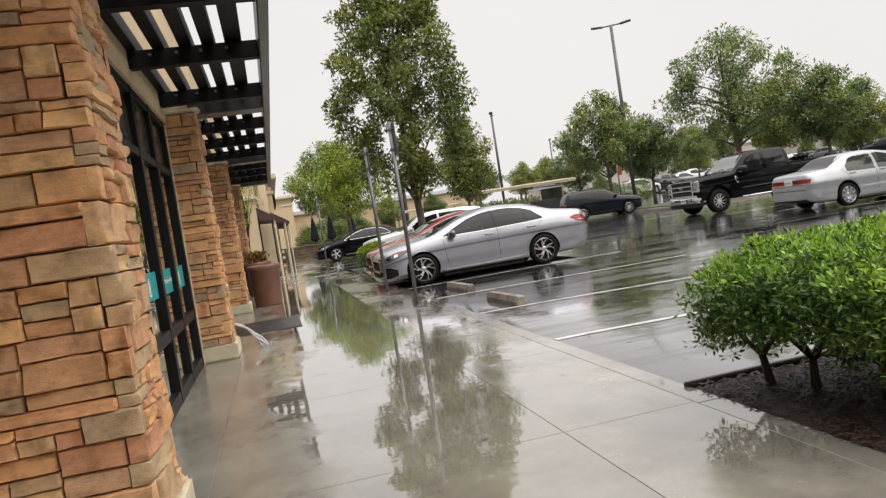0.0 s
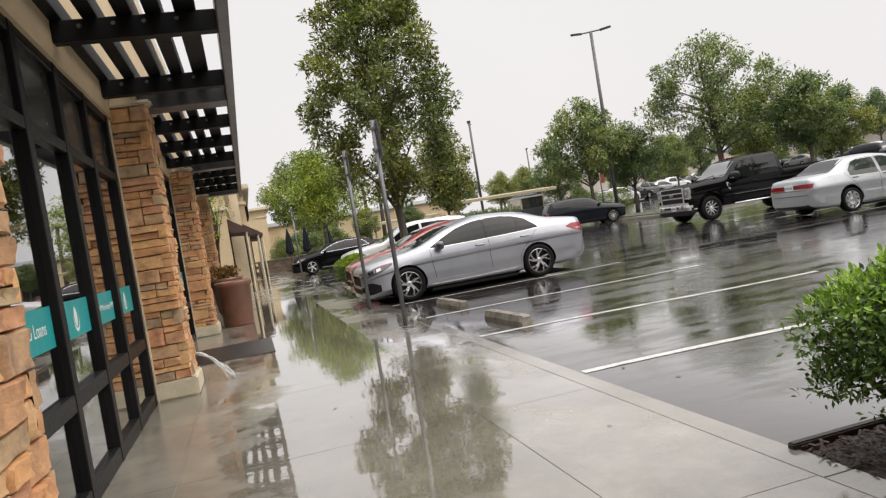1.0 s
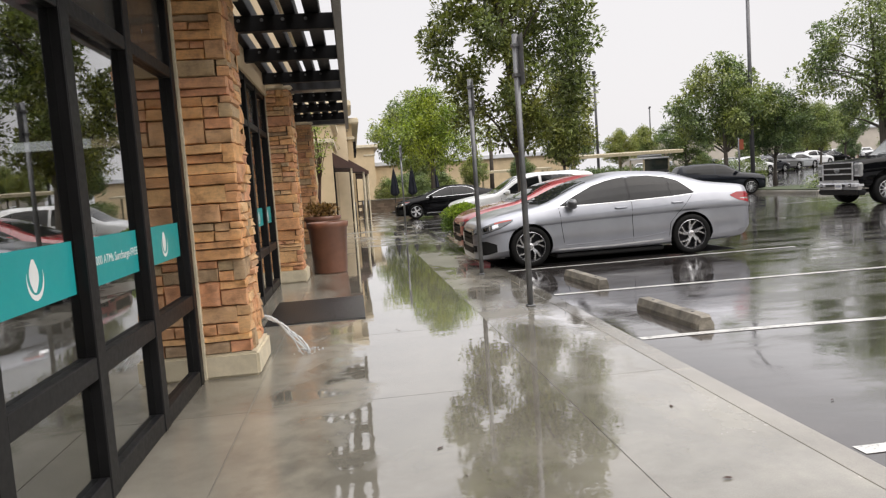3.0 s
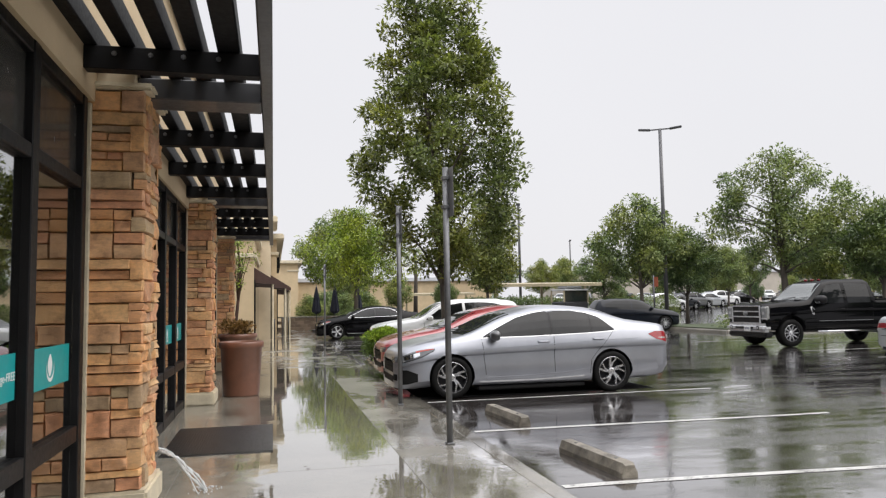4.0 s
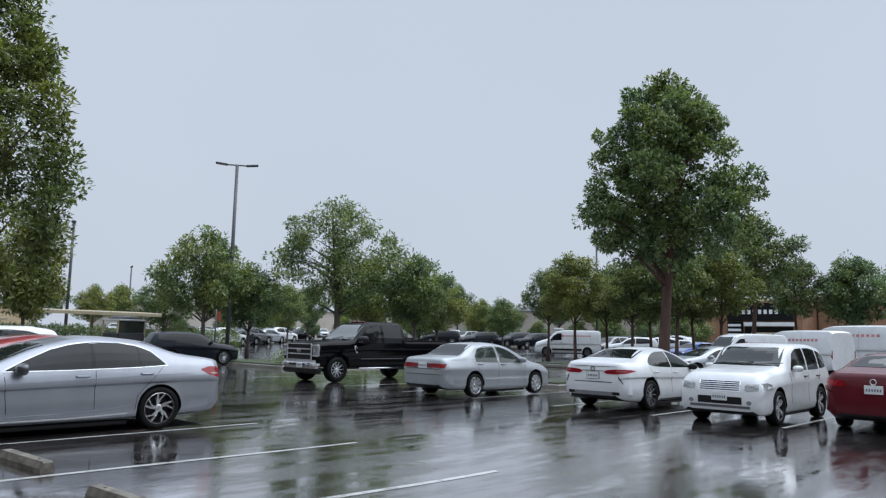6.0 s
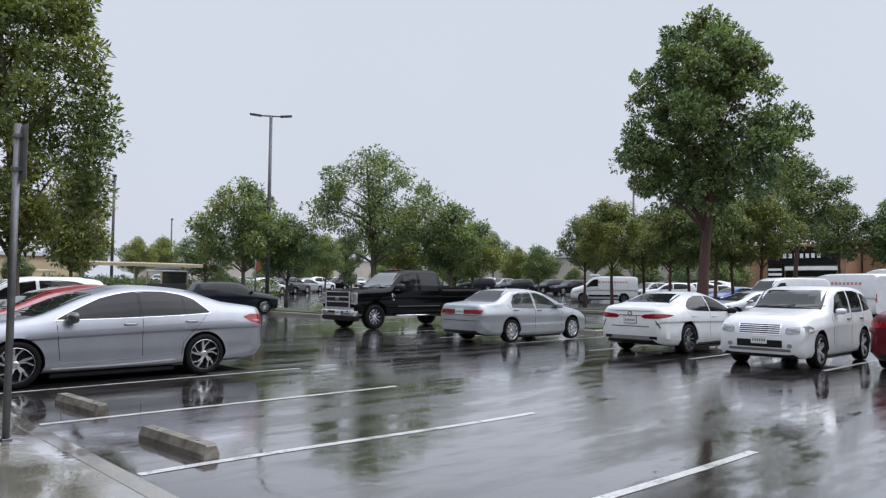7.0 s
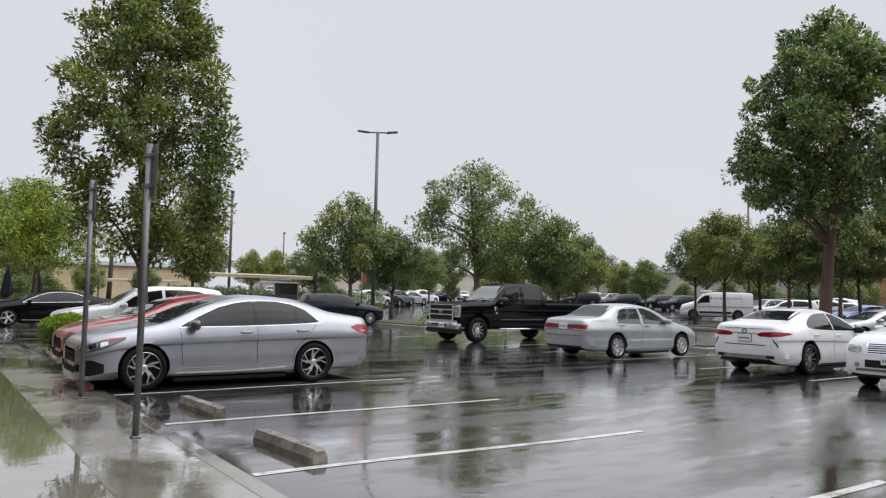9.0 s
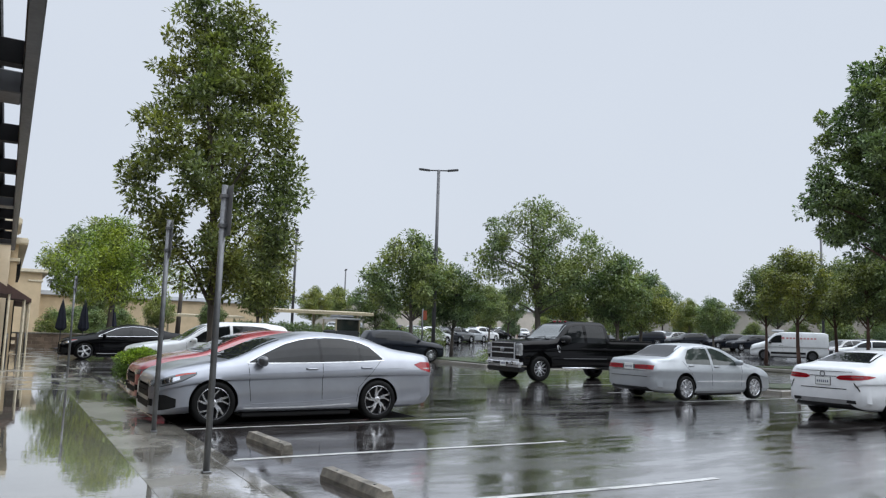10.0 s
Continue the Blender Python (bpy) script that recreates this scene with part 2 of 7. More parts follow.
M["spandrel"] = surface("grey_spandrel_glass", (0.060, 0.058, 0.054), 0.22, vary=0.12, coarse=1.5, fine=30.0, bump=0.0, coat=0.2)
M["grey_metal"] = surface("grey_painted_steel", (0.055, 0.056, 0.062), 0.40, vary=0.2, coarse=2.5, fine=60.0, bump=0.05, coat=0.2)
M["galv"] = surface("galvanised_steel", (0.15, 0.154, 0.16), 0.45, 0.6, vary=0.22, coarse=7.0, fine=50.0, bump=0.05)
M["plate_back"] = surface("bare_aluminium_plate", (0.22, 0.225, 0.23), 0.45, 0.5, vary=0.15, coarse=6.0, fine=50.0, bump=0.03)
M["mulch"] = surface("wet_bark_mulch", (0.075, 0.030, 0.018), 0.45, vary=0.5, coarse=9.0, fine=60.0, bump=1.0, per_piece=0.4)
M["soil"] = surface("wet_soil", (0.035, 0.022, 0.016), 0.5, vary=0.4, coarse=6.0, fine=50.0, bump=1.0)
M["terracotta"] = surface("brown_terracotta", (0.20, 0.085, 0.052), 0.45, vary=0.2, coarse=3.0, fine=50.0, bump=0.1, coat=0.3)
M["rubber_mat"] = surface("black_rubber_mat", (0.016, 0.016, 0.017), 0.30, vary=0.3, fine=120.0, bump=0.3)
M["teal"] = surface("teal_vinyl", (0.0, 0.33, 0.34), 0.35, vary=0.05, fine=30.0, bump=0.0)
M["white_vinyl"] = surface("white_vinyl", (0.8, 0.82, 0.82), 0.4, vary=0.04, fine=30.0, bump=0.0)
# the room's dimness is put into this dark grey
M["dark_room"] = surface("unlit_interior_tone", (0.10, 0.095, 0.09), 0.8, vary=0.2)
M["stop"] = surface("weathered_concrete", (0.20, 0.18, 0.145), 0.55, vary=0.5, coarse=5.0, fine=70.0, bump=0.8)
M["bark"] = surface("brown_bark", (0.085, 0.046, 0.034), 0.8, vary=0.35, coarse=5.0, fine=35.0, bump=1.0, stretch=(1, 1, 0.25))
M["stem"] = surface("dark_wet_stem", (0.035, 0.024, 0.018), 0.6, vary=0.3, coarse=6.0, fine=40.0, bump=0.6)
M["bark_grey"] = surface("grey_bark", (0.10, 0.085, 0.07), 0.8, vary=0.35, coarse=5.0, fine=35.0, bump=1.0, stretch=(1, 1, 0.25))
M["leaf"] = leaves_mat("broad_leaves", (0.034, 0.047, 0.020), (0.195, 0.225, 0.088), 0.40)
M["leaf_dense"] = leaves_mat("dense_evergreen_leaves", (0.036, 0.048, 0.022), (0.295, 0.325, 0.140), 0.40)
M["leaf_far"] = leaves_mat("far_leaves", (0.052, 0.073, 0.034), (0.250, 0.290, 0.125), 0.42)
M["leaf_bright"] = leaves_mat("yellow_green_leaves", (0.055, 0.072, 0.014), (0.335, 0.375, 0.055))
M["leaf_hedge"] = leaves_mat("hedge_leaves", (0.020, 0.040, 0.012), (0.165, 0.250, 0.048))
M["dry_leaf"] = leaves_mat("dry_brown_leaves", (0.06, 0.035, 0.02), (0.24, 0.15, 0.08))
M["leaf_shoot"] = leaves_mat("fresh_hedge_shoots", (0.14, 0.23, 0.032), (0.41, 0.54, 0.085))
M["grass"] = surface("wet_groundcover", (0.045, 0.062, 0.025), 0.7, vary=0.4, coarse=3.0, fine=30.0, bump=1.0)
M["tyre"] = surface("tyre_rubber", (0.008, 0.008, 0.008), 0.6, vary=0.3, fine=60.0, bump=0.2)
M["alloy"] = surface("silver_alloy", (0.66, 0.67, 0.69), 0.28, 0.6, vary=0.08, fine=40.0, bump=0.0)
M["alloy_mid"] = surface("machined_silver_alloy", (0.46, 0.465, 0.48), 0.26, 0.7, vary=0.1, fine=40.0, bump=0.0)
M["alloy_grey"] = surface("machined_grey_alloy", (0.28, 0.285, 0.295), 0.28, 0.6, vary=0.1, fine=40.0, bump=0.0)
M["alloy_dark"] = surface("dark_alloy", (0.03, 0.03, 0.033), 0.35, 0.4, vary=0.1, fine=40.0, bump=0.0)
M["chrome"] = glossy("chrome", (0.72, 0.73, 0.75), 0.06, 1.0, 0.0)
M["bright_metal"] = glossy("polished_bright_metal", (0.74, 0.75, 0.77), 0.22, 0.55, 0.3)
M["lamp_pale"] = glossy("pale_headlamp", (0.30, 0.31, 0.31), 0.10, 0.35)
M["trim_black"] = surface("black_plastic_trim", (0.014, 0.014, 0.015), 0.4, vary=0.2, fine=60.0, bump=0.05)
M["tint"] = glossy("dark_tinted_glass", (0.010, 0.011, 0.012), 0.03, 0.0, 0.0)
M["screen_glass"] = glossy("windscreen_glass", (0.018, 0.022, 0.022), 0.03, 0.0, 0.0)
M["seam"] = surface("panel_gap", (0.01, 0.01, 0.01), 0.6, bump=0.0)
M["lamp_clear"] = glossy("clear_headlamp", (0.13, 0.135, 0.14), 0.08, 0.35)
M["lamp_red"] = glossy("red_tail_lamp", (0.24, 0.008, 0.014), 0.12, 0.0, 0.15)
M["lamp_dark"] = glossy("dark_red_lens", (0.09, 0.004, 0.006), 0.08, 0.0, 0.3)
M["headlamp_white"] = glossy("clear_white_lens", (0.75, 0.76, 0.76), 0.1)
M["tint_dark"] = glossy("near_black_glass", (0.006, 0.006, 0.007), 0.03, 0.0, 0.0)
M["screen_bright"] = glossy("sloping_windscreen_glass", (0.05, 0.06, 0.058), 0.03, 0.0, 1.0)
M["tint_green"] = glossy("green_tinged_glass", (0.030, 0.038, 0.034), 0.03, 0.0, 0.0)
# dry ground under cars, coloured darker to carry the cars' shade
M["shade_dark_dry_asphalt"] = surface("shade_dark_dry_asphalt", (0.018, 0.018, 0.019), 0.9, vary=0.3, coarse=2.0, fine=90.0, bump=0.3)
M["lamp_amber"] = glossy("amber_lamp", (0.40, 0.05, 0.035), 0.1)
M["number_plate"] = surface("white_number_plate", (0.62, 0.63, 0.62), 0.4, vary=0.05, fine=40.0, bump=0.0)
M["bar"] = surface("dark_blue_bars", (0.10, 0.11, 0.17), 0.5, bump=0.0)
M["red_bar"] = surface("red_lettering_bars", (0.46, 0.19, 0.20), 0.5, bump=0.0)
M["silver"] = paint("silver_metallic_paint", (0.290, 0.302, 0.335), 0.62, 0.34, coat=0.55)
M["pale_silver"] = paint("pale_silver_paint", (0.36, 0.38, 0.40), 0.45, 0.36, coat=0.5)
M["white"] = paint("white_paint", (0.63, 0.64, 0.65), coat=0.6)
M["black"] = paint("black_paint", (0.003, 0.003, 0.0038), spec=0.0, coat=0.36)
M["navy"] = paint("blue_black_paint", (0.008, 0.010, 0.015), spec=0.05, coat=0.5)
M["red"] = paint("bright_red_paint", (0.25, 0.018, 0.024), 0.0, 0.36, 0.9)
M["maroon"] = paint("maroon_paint", (0.085, 0.004, 0.010), spec=0.25, coat=0.4)
M["blue"] = paint("blue_paint", (0.02, 0.10, 0.40))
M["mirror_grey"] = paint("dark_grey_mirror_shell", (0.05, 0.052, 0.056), 0.3)
M["bright_white"] = paint("bright_white_paint", (0.80, 0.81, 0.82), coat=0.6)
M["grey_paint"] = paint("grey_paint", (0.13, 0.135, 0.14), 0.4)
M["canopy"] = surface("beige_corrugated_sheet", (0.42, 0.36, 0.24), 0.5, vary=0.1, fine=20.0, bump=0.1)
M["awning"] = surface("dark_brown_awning", (0.07, 0.04, 0.035), 0.8, vary=0.2, fine=60.0, bump=0.2)
M["roof_far"] = surface("pale_roof_membrane", (0.55, 0.57, 0.60), 0.6, vary=0.1)
M["wall_block"] = surface("brown_split_block", (0.24, 0.175, 0.125), 0.8, vary=0.25, fine=50.0, bump=0.5, per_piece=0.3)
M["orange_cloth"] = surface("orange_red_cloth", (0.26, 0.065, 0.03), 0.8, vary=0.15, fine=60.0, bump=0.1)
M["navy_cloth"] = surface("dark_navy_cloth", (0.015, 0.018, 0.035), 0.8, vary=0.2, fine=80.0, bump=0.2)
for key, gloss in (("tyre", 0.12), ("trim_black", 0.22), ("seam", 0.05), ("shade_dark_dry_asphalt", 0.1), ("alloy_dark", 0.3)):
    M[key].node_tree.nodes["Principled BSDF"].inputs["Specular IOR Level"].default_value = gloss
M["water"] = None


def water_mat():
    m, nt, bs = graph("falling_water")
    bs.inputs["Base Color"].default_value = (0.9, 0.93, 0.95, 1)
    bs.inputs["Roughness"].default_value, bs.inputs["IOR"].default_value = 0.12, 1.33
    bs.inputs["Transmission Weight"].default_value = 0.55
    relief(nt, bs, grain(nt, 60.0, 3), 0.6, 0.01)
    return m


def glass_mat():
    m, nt, bs = graph("grey_window_glass")
    bs.inputs["Base Color"].default_value = (0.42, 0.45, 0.45, 1)
    bs.inputs["Roughness"].default_value, bs.inputs["IOR"].default_value = 0.01, 1.9
    bs.inputs["Transmission Weight"].default_value = 1.0
    bs.inputs["Coat Weight"].default_value = 1.0
    bs.inputs["Coat Roughness"].default_value, bs.inputs["Coat IOR"].default_value = 0.01, 1.8
    relief(nt, bs, grain(nt, 0.9, 2), 0.02, 0.02)
    return m


for key, level in (("tyre", 0.12), ("trim_black", 0.22), ("shade_dark_dry_asphalt", 0.08), ("seam", 0.1), ("alloy_dark", 0.1), ("screen_glass", 0.34), ("tint", 0.26), ("tint_dark", 0.16), ("black_metal", 0.14), ("frame_metal", 0.22)):
    M[key].node_tree.nodes["Principled BSDF"].inputs["Specular IOR Level"].default_value = level
M["water"] = water_mat()
M["glass"] = glass_mat()

# ---- building helpers ----
def mesh_of(name, bm, mats, smooth=False):
    me = bpy.data.meshes.new(name)
    bmesh.ops.recalc_face_normals(bm, faces=bm.faces)
    bm.to_mesh(me)
    bm.free()
    for m in (mats if isinstance(mats, (list, tuple)) else [mats]):
        me.materials.append(m)
    if smooth:
        me.polygons.foreach_set("use_smooth", [True] * len(me.polygons))
    return me


def part(name, bm, material, parent, label="", smooth=False):
    ob = new(name, mesh_of(name, bm, material, smooth))
    ob.parent = parent
    if label:
        ob["label"] = label
    return ob


def single(name, bm, material, label, category, group="", kind="", smooth=False):
    return tagged(new(name, mesh_of(name, bm, material, smooth)), label, category, group, kind)


def thing(name, m, label, category, group="", kind=""):
    ob = new(name)
    ob.matrix_world = m
    return tagged(ob, label, category, group, kind)


def box(bm, x0, x1, y0, y1, z0, z1, bevel=0.0, seg=2):
    r = bmesh.ops.create_cube(bm, size=1.0, matrix=Matrix.LocRotScale(((x0 + x1) / 2, (y0 + y1) / 2, (z0 + z1) / 2), None, (x1 - x0, y1 - y0, z1 - z0)))
    if bevel:
        vs = set(r["verts"])
        es = [e for e in bm.edges if e.verts[0] in vs and e.verts[1] in vs]
        bmesh.ops.bevel(bm, geom=es, offset=bevel, segments=seg, affect="EDGES", clamp_overlap=True)
    return bm


def boxed(*a, **k):
    return box(bmesh.new(), *a, **k)


def tube(bm, points, radii, seg=8, caps=True):
    """A round limb along points, one radius each."""
    rings = []
    for i, p in enumerate(points):
        p = Vector(p)
        d = (Vector(points[min(i + 1, len(points) - 1)]) - Vector(points[max(i - 1, 0)])).normalized()
        side = d.cross(Vector((0, 0, 1)) if abs(d.z) < 0.9 else Vector((1, 0, 0))).normalized()
        up = side.cross(d)
        r = radii[i] if not isinstance(radii, (int, float)) else radii
        rings.append([bm.verts.new(p + r * (math.cos(2 * math.pi * k / seg) * side + math.sin(2 * math.pi * k / seg) * up)) for k in range(seg)])
    for a, b in zip(rings, rings[1:]):
        for k in range(seg):
            bm.faces.new((a[k], a[(k + 1) % seg], b[(k + 1) % seg], b[k]))
    if caps:
        bm.faces.new(rings[0][::-1])
        bm.faces.new(rings[-1])
    return bm


def lathe(bm, profile, seg=32, axis="z", centre=(0, 0, 0)):
    rings = []
    for r, h in profile:
        ring = []
        for k in range(seg):
            a = 2 * math.pi * k / seg
            c, s = r * math.cos(a), r * math.sin(a)
            v = (c, s, h) if axis == "z" else (h, c, s) if axis == "x" else (c, h, s)
            ring.append(bm.verts.new(Vector(v) + Vector(centre)))
        rings.append(ring)
    for a, b in zip(rings, rings[1:]):
        for k in range(seg):
            bm.faces.new((a[k], a[(k + 1) % seg], b[(k + 1) % seg], b[k]))
    return rings


def smooth01(v):
    v = min(1.0, max(0.0, v))
    return v * v * (3 - 2 * v)


EDGE = 3.15      # where the walkway ends and the car park begins
WALK = 0.02      # top of the walkway
COLUMNS = (3.82, 9.95, 16.10, 22.25)
COLUMN_TOP = 3.14
GLASS_X = -0.52


def lot(x, y):
    """Height of the car park: it falls a little away from the walkway and rises again far off."""
    fall = -0.08 + 0.09 * smooth01((y - 8.0) / 8.0)
    near = fall * smooth01((x - EDGE) / 4.9)
    rise = 1.2 * smooth01((math.hypot(x - 1.0, y - 4.0) - 35.0) / 80.0) * smooth01((x - 10.0) / 15.0)
    return near + (-0.03 - near) * smooth01((x - 9.0) / 5.0) + rise


# ---- ground ----
def ground():
    xs = sorted(set([-600, -200, -60, -20, -8, 3.10] + [3.15 + 0.7 * i for i in range(18)] + [18, 20, 22, 26, 30, 34, 38, 42, 46, 50, 55, 60, 66, 72, 80, 90, 100, 120, 250, 700]))
    ys = sorted(set([-400, -100, -30, -10] + [-4 + 1.5 * i for i in range(24)] + [34, 37, 40, 44, 48, 52, 56, 60, 65, 70, 76, 84, 92, 100, 115, 130, 300, 900]))
    bm = bmesh.new()
    g = [[bm.verts.new((x, y, lot(x, y) if x >= EDGE else -0.012)) for y in ys] for x in xs]
    for i in range(len(xs) - 1):
        for j in range(len(ys) - 1):
            bm.faces.new((g[i][j], g[i + 1][j], g[i + 1][j + 1], g[i][j + 1]))
    return single("ground", bm, M["asphalt"], "wet dark asphalt car park with standing rain water", "ground", kind="structure", smooth=True)


ground()

BED = (3.09, 6.6, -2.0, 4.72)   # planting bed cut into the end of the car park


def walkway():
    top = thing("pavement", Matrix(), "wet beige concrete walkway slabs with rain puddles", "pavement", kind="structure")
    xs = (-0.70, 0.0, 2.07, 2.95)
    ys = (-9.04, -6.80, -4.56, -2.32, -0.08, 2.18, 4.42, 6.66, 8.90, 11.14, 13.38, 15.62, 17.86, 20.1, 22.34, 24.6, 28.0, 31.5, 35.0)
    gap = 0.003
    for i in range(len(xs) - 1):
        for j in range(len(ys) - 1):
            bm = boxed(xs[i] + gap, xs[i + 1] - gap, ys[j] + gap, ys[j + 1] - gap, -0.10, WALK)
            part("slab", bm, M["walk_edge"] if i == 2 or ys[j] > 22 else M["walk"], top)
    bed = boxed(-0.70, 2.95, ys[0], ys[-1], -0.10, WALK - 0.004)
    part("joint_bed", bed, M["joint"], top)
    for j in range(10):
        y0 = -9.04 + 4.474 * j
        bm = boxed(2.95 + gap, EDGE - 0.03, y0 + gap, y0 + 4.474 - gap, -0.10, WALK, 0.004, 1)
        part("kerb_stone", bm, M["kerb"], top)
    return top


walkway()


def far_pavement():
    """The walkway goes on past the next shops."""
    bm = boxed(-3.0, 2.95, 35.02, 95.0, -0.1, WALK)
    single("pavement_far", bm, M["walk_edge"], "wet concrete walkway in front of the further shops", "pavement", kind="structure")


far_pavement()


def planting_bed():
    x0, x1, y0, y1 = BED
    b = thing("planting_bed", Matrix(), "sunken planting bed of dark wet bark mulch behind a concrete edge", "planting bed", kind="structure")
    bm = bmesh.new()
    n, m = 40, 60
    g = [[bm.verts.new((x0 + (x1 - x0) * i / n, y0 + (y1 - y0) * j / m,
                        max(0.004, 0.008 + 0.014 * noise.noise(Vector((i * 0.35, j * 0.35, 0))) + 0.012 * noise.noise(Vector((i * 1.3, j * 1.3, 4)))))) for j in range(m + 1)] for i in range(n + 1)]
    for i in range(n):
        for j in range(m):
            bm.faces.new((g[i][j], g[i + 1][j], g[i + 1][j + 1], g[i][j + 1]))
    part("soil", bm, M["soil"], b, smooth=True)
    part("edging", box(boxed(x0, x1 + 0.05, y1, y1 + 0.05, -0.2, 0.05, 0.008), x1, x1 + 0.05, y0, y1, -0.2, 0.05, 0.008), M["soil"], b, "dark wet board edging")
    rnd = random.Random(4)
    verts, faces = [], []
    for _ in range(14000):
        x, y = rnd.uniform(x0 + 0.02, x1 - 0.02), rnd.uniform(1.0, y1 - 0.02)
        l, w, a, t = rnd.uniform(0.008, 0.032), rnd.uniform(0.004, 0.010), rnd.uniform(0, 6.28), rnd.uniform(-0.5, 0.5)
        c, s = math.cos(a), math.sin(a)
        z = 0.02 + rnd.uniform(0, 0.02)
        k = len(verts)
        for u, v in ((-l, -w), (l, -w), (l, w), (-l, w)):
            verts.append((x + c * u - s * v, y + s * u + c * v, z + t * u * 0.5))
        verts.append((x, y, z + 0.006))
        faces += [(k, k + 1, k + 4), (k + 1, k + 2, k + 4), (k + 2, k + 3, k + 4), (k + 3, k, k + 4)]
    me = bpy.data.meshes.new("chips")
    me.from_pydata(verts, [], faces)
    me.materials.append(M["mulch"])
    ob = new("chips", me)
    ob.parent = b
    ob["kind"] = "stuff"


planting_bed()


# ---- painted bay lines ----
def bay_line(x0, x1, y, w=0.10, y_end=None):
    bm = bmesh.new()
    n = 14
    rows = []
    for i in range(n + 1):
        x = x0 + (x1 - x0) * i / n
        yy = y + ((y_end - y) * i / n if y_end is not None else 0)
        rows.append([bm.verts.new((x, yy + s * w / 2 * (1 + 0.08 * noise.noise(Vector((x * 3, y, s))))  , lot(x, yy) + 0.004)) for s in (-1, 1)])
    for a, b in zip(rows, rows[1:]):
        bm.faces.new((a[0], b[0], b[1], a[1]))
    single("bay_line", bm, M["line"], "worn white painted parking bay line on wet asphalt", "road marking", "bay lines", "structure")


for y in (7.22, 9.96, 12.66, 15.34, 18.05, 20.75, 26.2, 28.9, 31.6, 34.3):
    bay_line(EDGE + 0.02, 8.07, y)
for y in (1.0, 3.7, 6.4, 9.15, 11.90, 14.50, 17.10, 19.80, 22.50, 25.2, 27.9):
    bay_line(15.75, 21.0, y)
for y in (9.15, 11.90, 14.50):
    bay_line(21.0, 26.2, y)


# ---- the shop building ----
def shop_wall():
    w = thing("wall_shop", Matrix(), "tan stucco shop wall above black-framed glazing", "wall", kind="structure")
    part("header", boxed(-0.85, -0.44, -9.0, 24.4, 3.06, 5.6), M["stucco"], w)
    part("cornice", boxed(-0.9, -0.30, -9.0, 24.5, 5.4, 5.7, 0.03), M["plinth"], w)
    part("end_wall", boxed(-8.0, -0.44, 24.0, 24.4, 0.0, 3.05), M["stucco_light"], w)
    part("south_wall", boxed(-8.0, -0.44, -9.0, -8.6, 0.0, 3.05), M["stucco_light"], w)
    for k, y in enumerate(COLUMNS):
        part("pier", boxed(-0.95, -0.49, y + 0.06, y + 0.64, 0.0, 3.05), M["stucco_light"], w)
    part("side_wall", boxed(-1.6, -1.25, -9.0, 3.83, 0.0, 3.05), M["stucco_light"], w)
    part("return_wall", boxed(-1.25, -0.49, 3.98, 4.5, 0.0, 3.05), M["stucco_light"], w)
    inside = thing("interior_shell", Matrix(), "plain interior walls and floor behind the glazing, dimness put into their colour", "interior", kind="structure")
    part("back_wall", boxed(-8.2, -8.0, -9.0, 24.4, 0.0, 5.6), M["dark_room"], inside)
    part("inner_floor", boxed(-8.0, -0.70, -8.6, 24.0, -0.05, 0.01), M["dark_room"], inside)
    single("ceiling", boxed(-8.0, -0.86, -8.6, 24.0, 3.29, 3.40), M["dark_room"], "plain ceiling inside the shop, dimness put into its colour", "ceiling", kind="structure")
    single("roof_slab", boxed(-8.2, -0.9, -9.0, 24.4, 4.9, 5.0), M["roof_far"], "flat roof of the shop building", "roof", kind="structure")


shop_wall()


def glazing(y0, y1, name, mullions, door=None):
    """Floor-to-head glazing: mullions, rails and single panes."""
    g = thing(name, Matrix(), "tall black-framed shop window, glass reflecting the rainy car park", "window", kind="structure")
    fx0, fx1 = -0.575, -0.465
    head, tran, rail, sill = 3.06, 2.42, 0.68, WALK
    ys = [y0] + list(mullions) + [y1]
    for y in ys:
        w = 0.060 if y not in (y0, y1) else 0.05
        part("mullion", boxed(fx0, fx1, y - w, y + w, sill, head, 0.006, 1), M["frame_metal"], g)
    for a, b in zip(ys, ys[1:]):
        a2, b2 = a + 0.0615, b - 0.0615
        for z, h in ((sill + 0.06, 0.06), (rail, 0.055), (tran, 0.042), (head - 0.04, 0.04)):
            part("rail", boxed(fx0 + 0.005, fx1 - 0.005, a2, b2, z - h, z + h, 0.006, 1), M["frame_metal"], g)
        for z0, z1 in ((sill + 0.12, rail - 0.055), (rail + 0.055, tran - 0.042)):
            p = part("pane", boxed(GLASS_X - 0.006, GLASS_X + 0.006, a2 - 0.01, b2 + 0.01, z0 - 0.008, z1 + 0.008), M["glass"], g)
            p.visible_shadow = False
        part("spandrel", boxed(GLASS_X - 0.006, GLASS_X + 0.006, a2 - 0.01, b2 + 0.01, tran + 0.034, head - 0.072), M["spandrel"], g, "grey opaque spandrel panel")
    return g


glazing(4.60, 9.80, "window_1", (5.625, 6.655, 7.70, 8.715))
glazing(10.72, 15.95, "window_2", (11.75, 12.8, 13.85, 14.9))
glazing(16.87, 22.10, "window_3", (17.9, 18.95, 20.0, 21.05))


def casing(y):
    single("trim", boxed(-0.53, -0.455, y - 0.02, y + 0.02, WALK, 3.04, 0.004, 1), M["plinth"], "narrow cream strip between glazing and stone pier", "trim", kind="structure")


for y in COLUMNS[1:]:
    casing(y - 0.028)


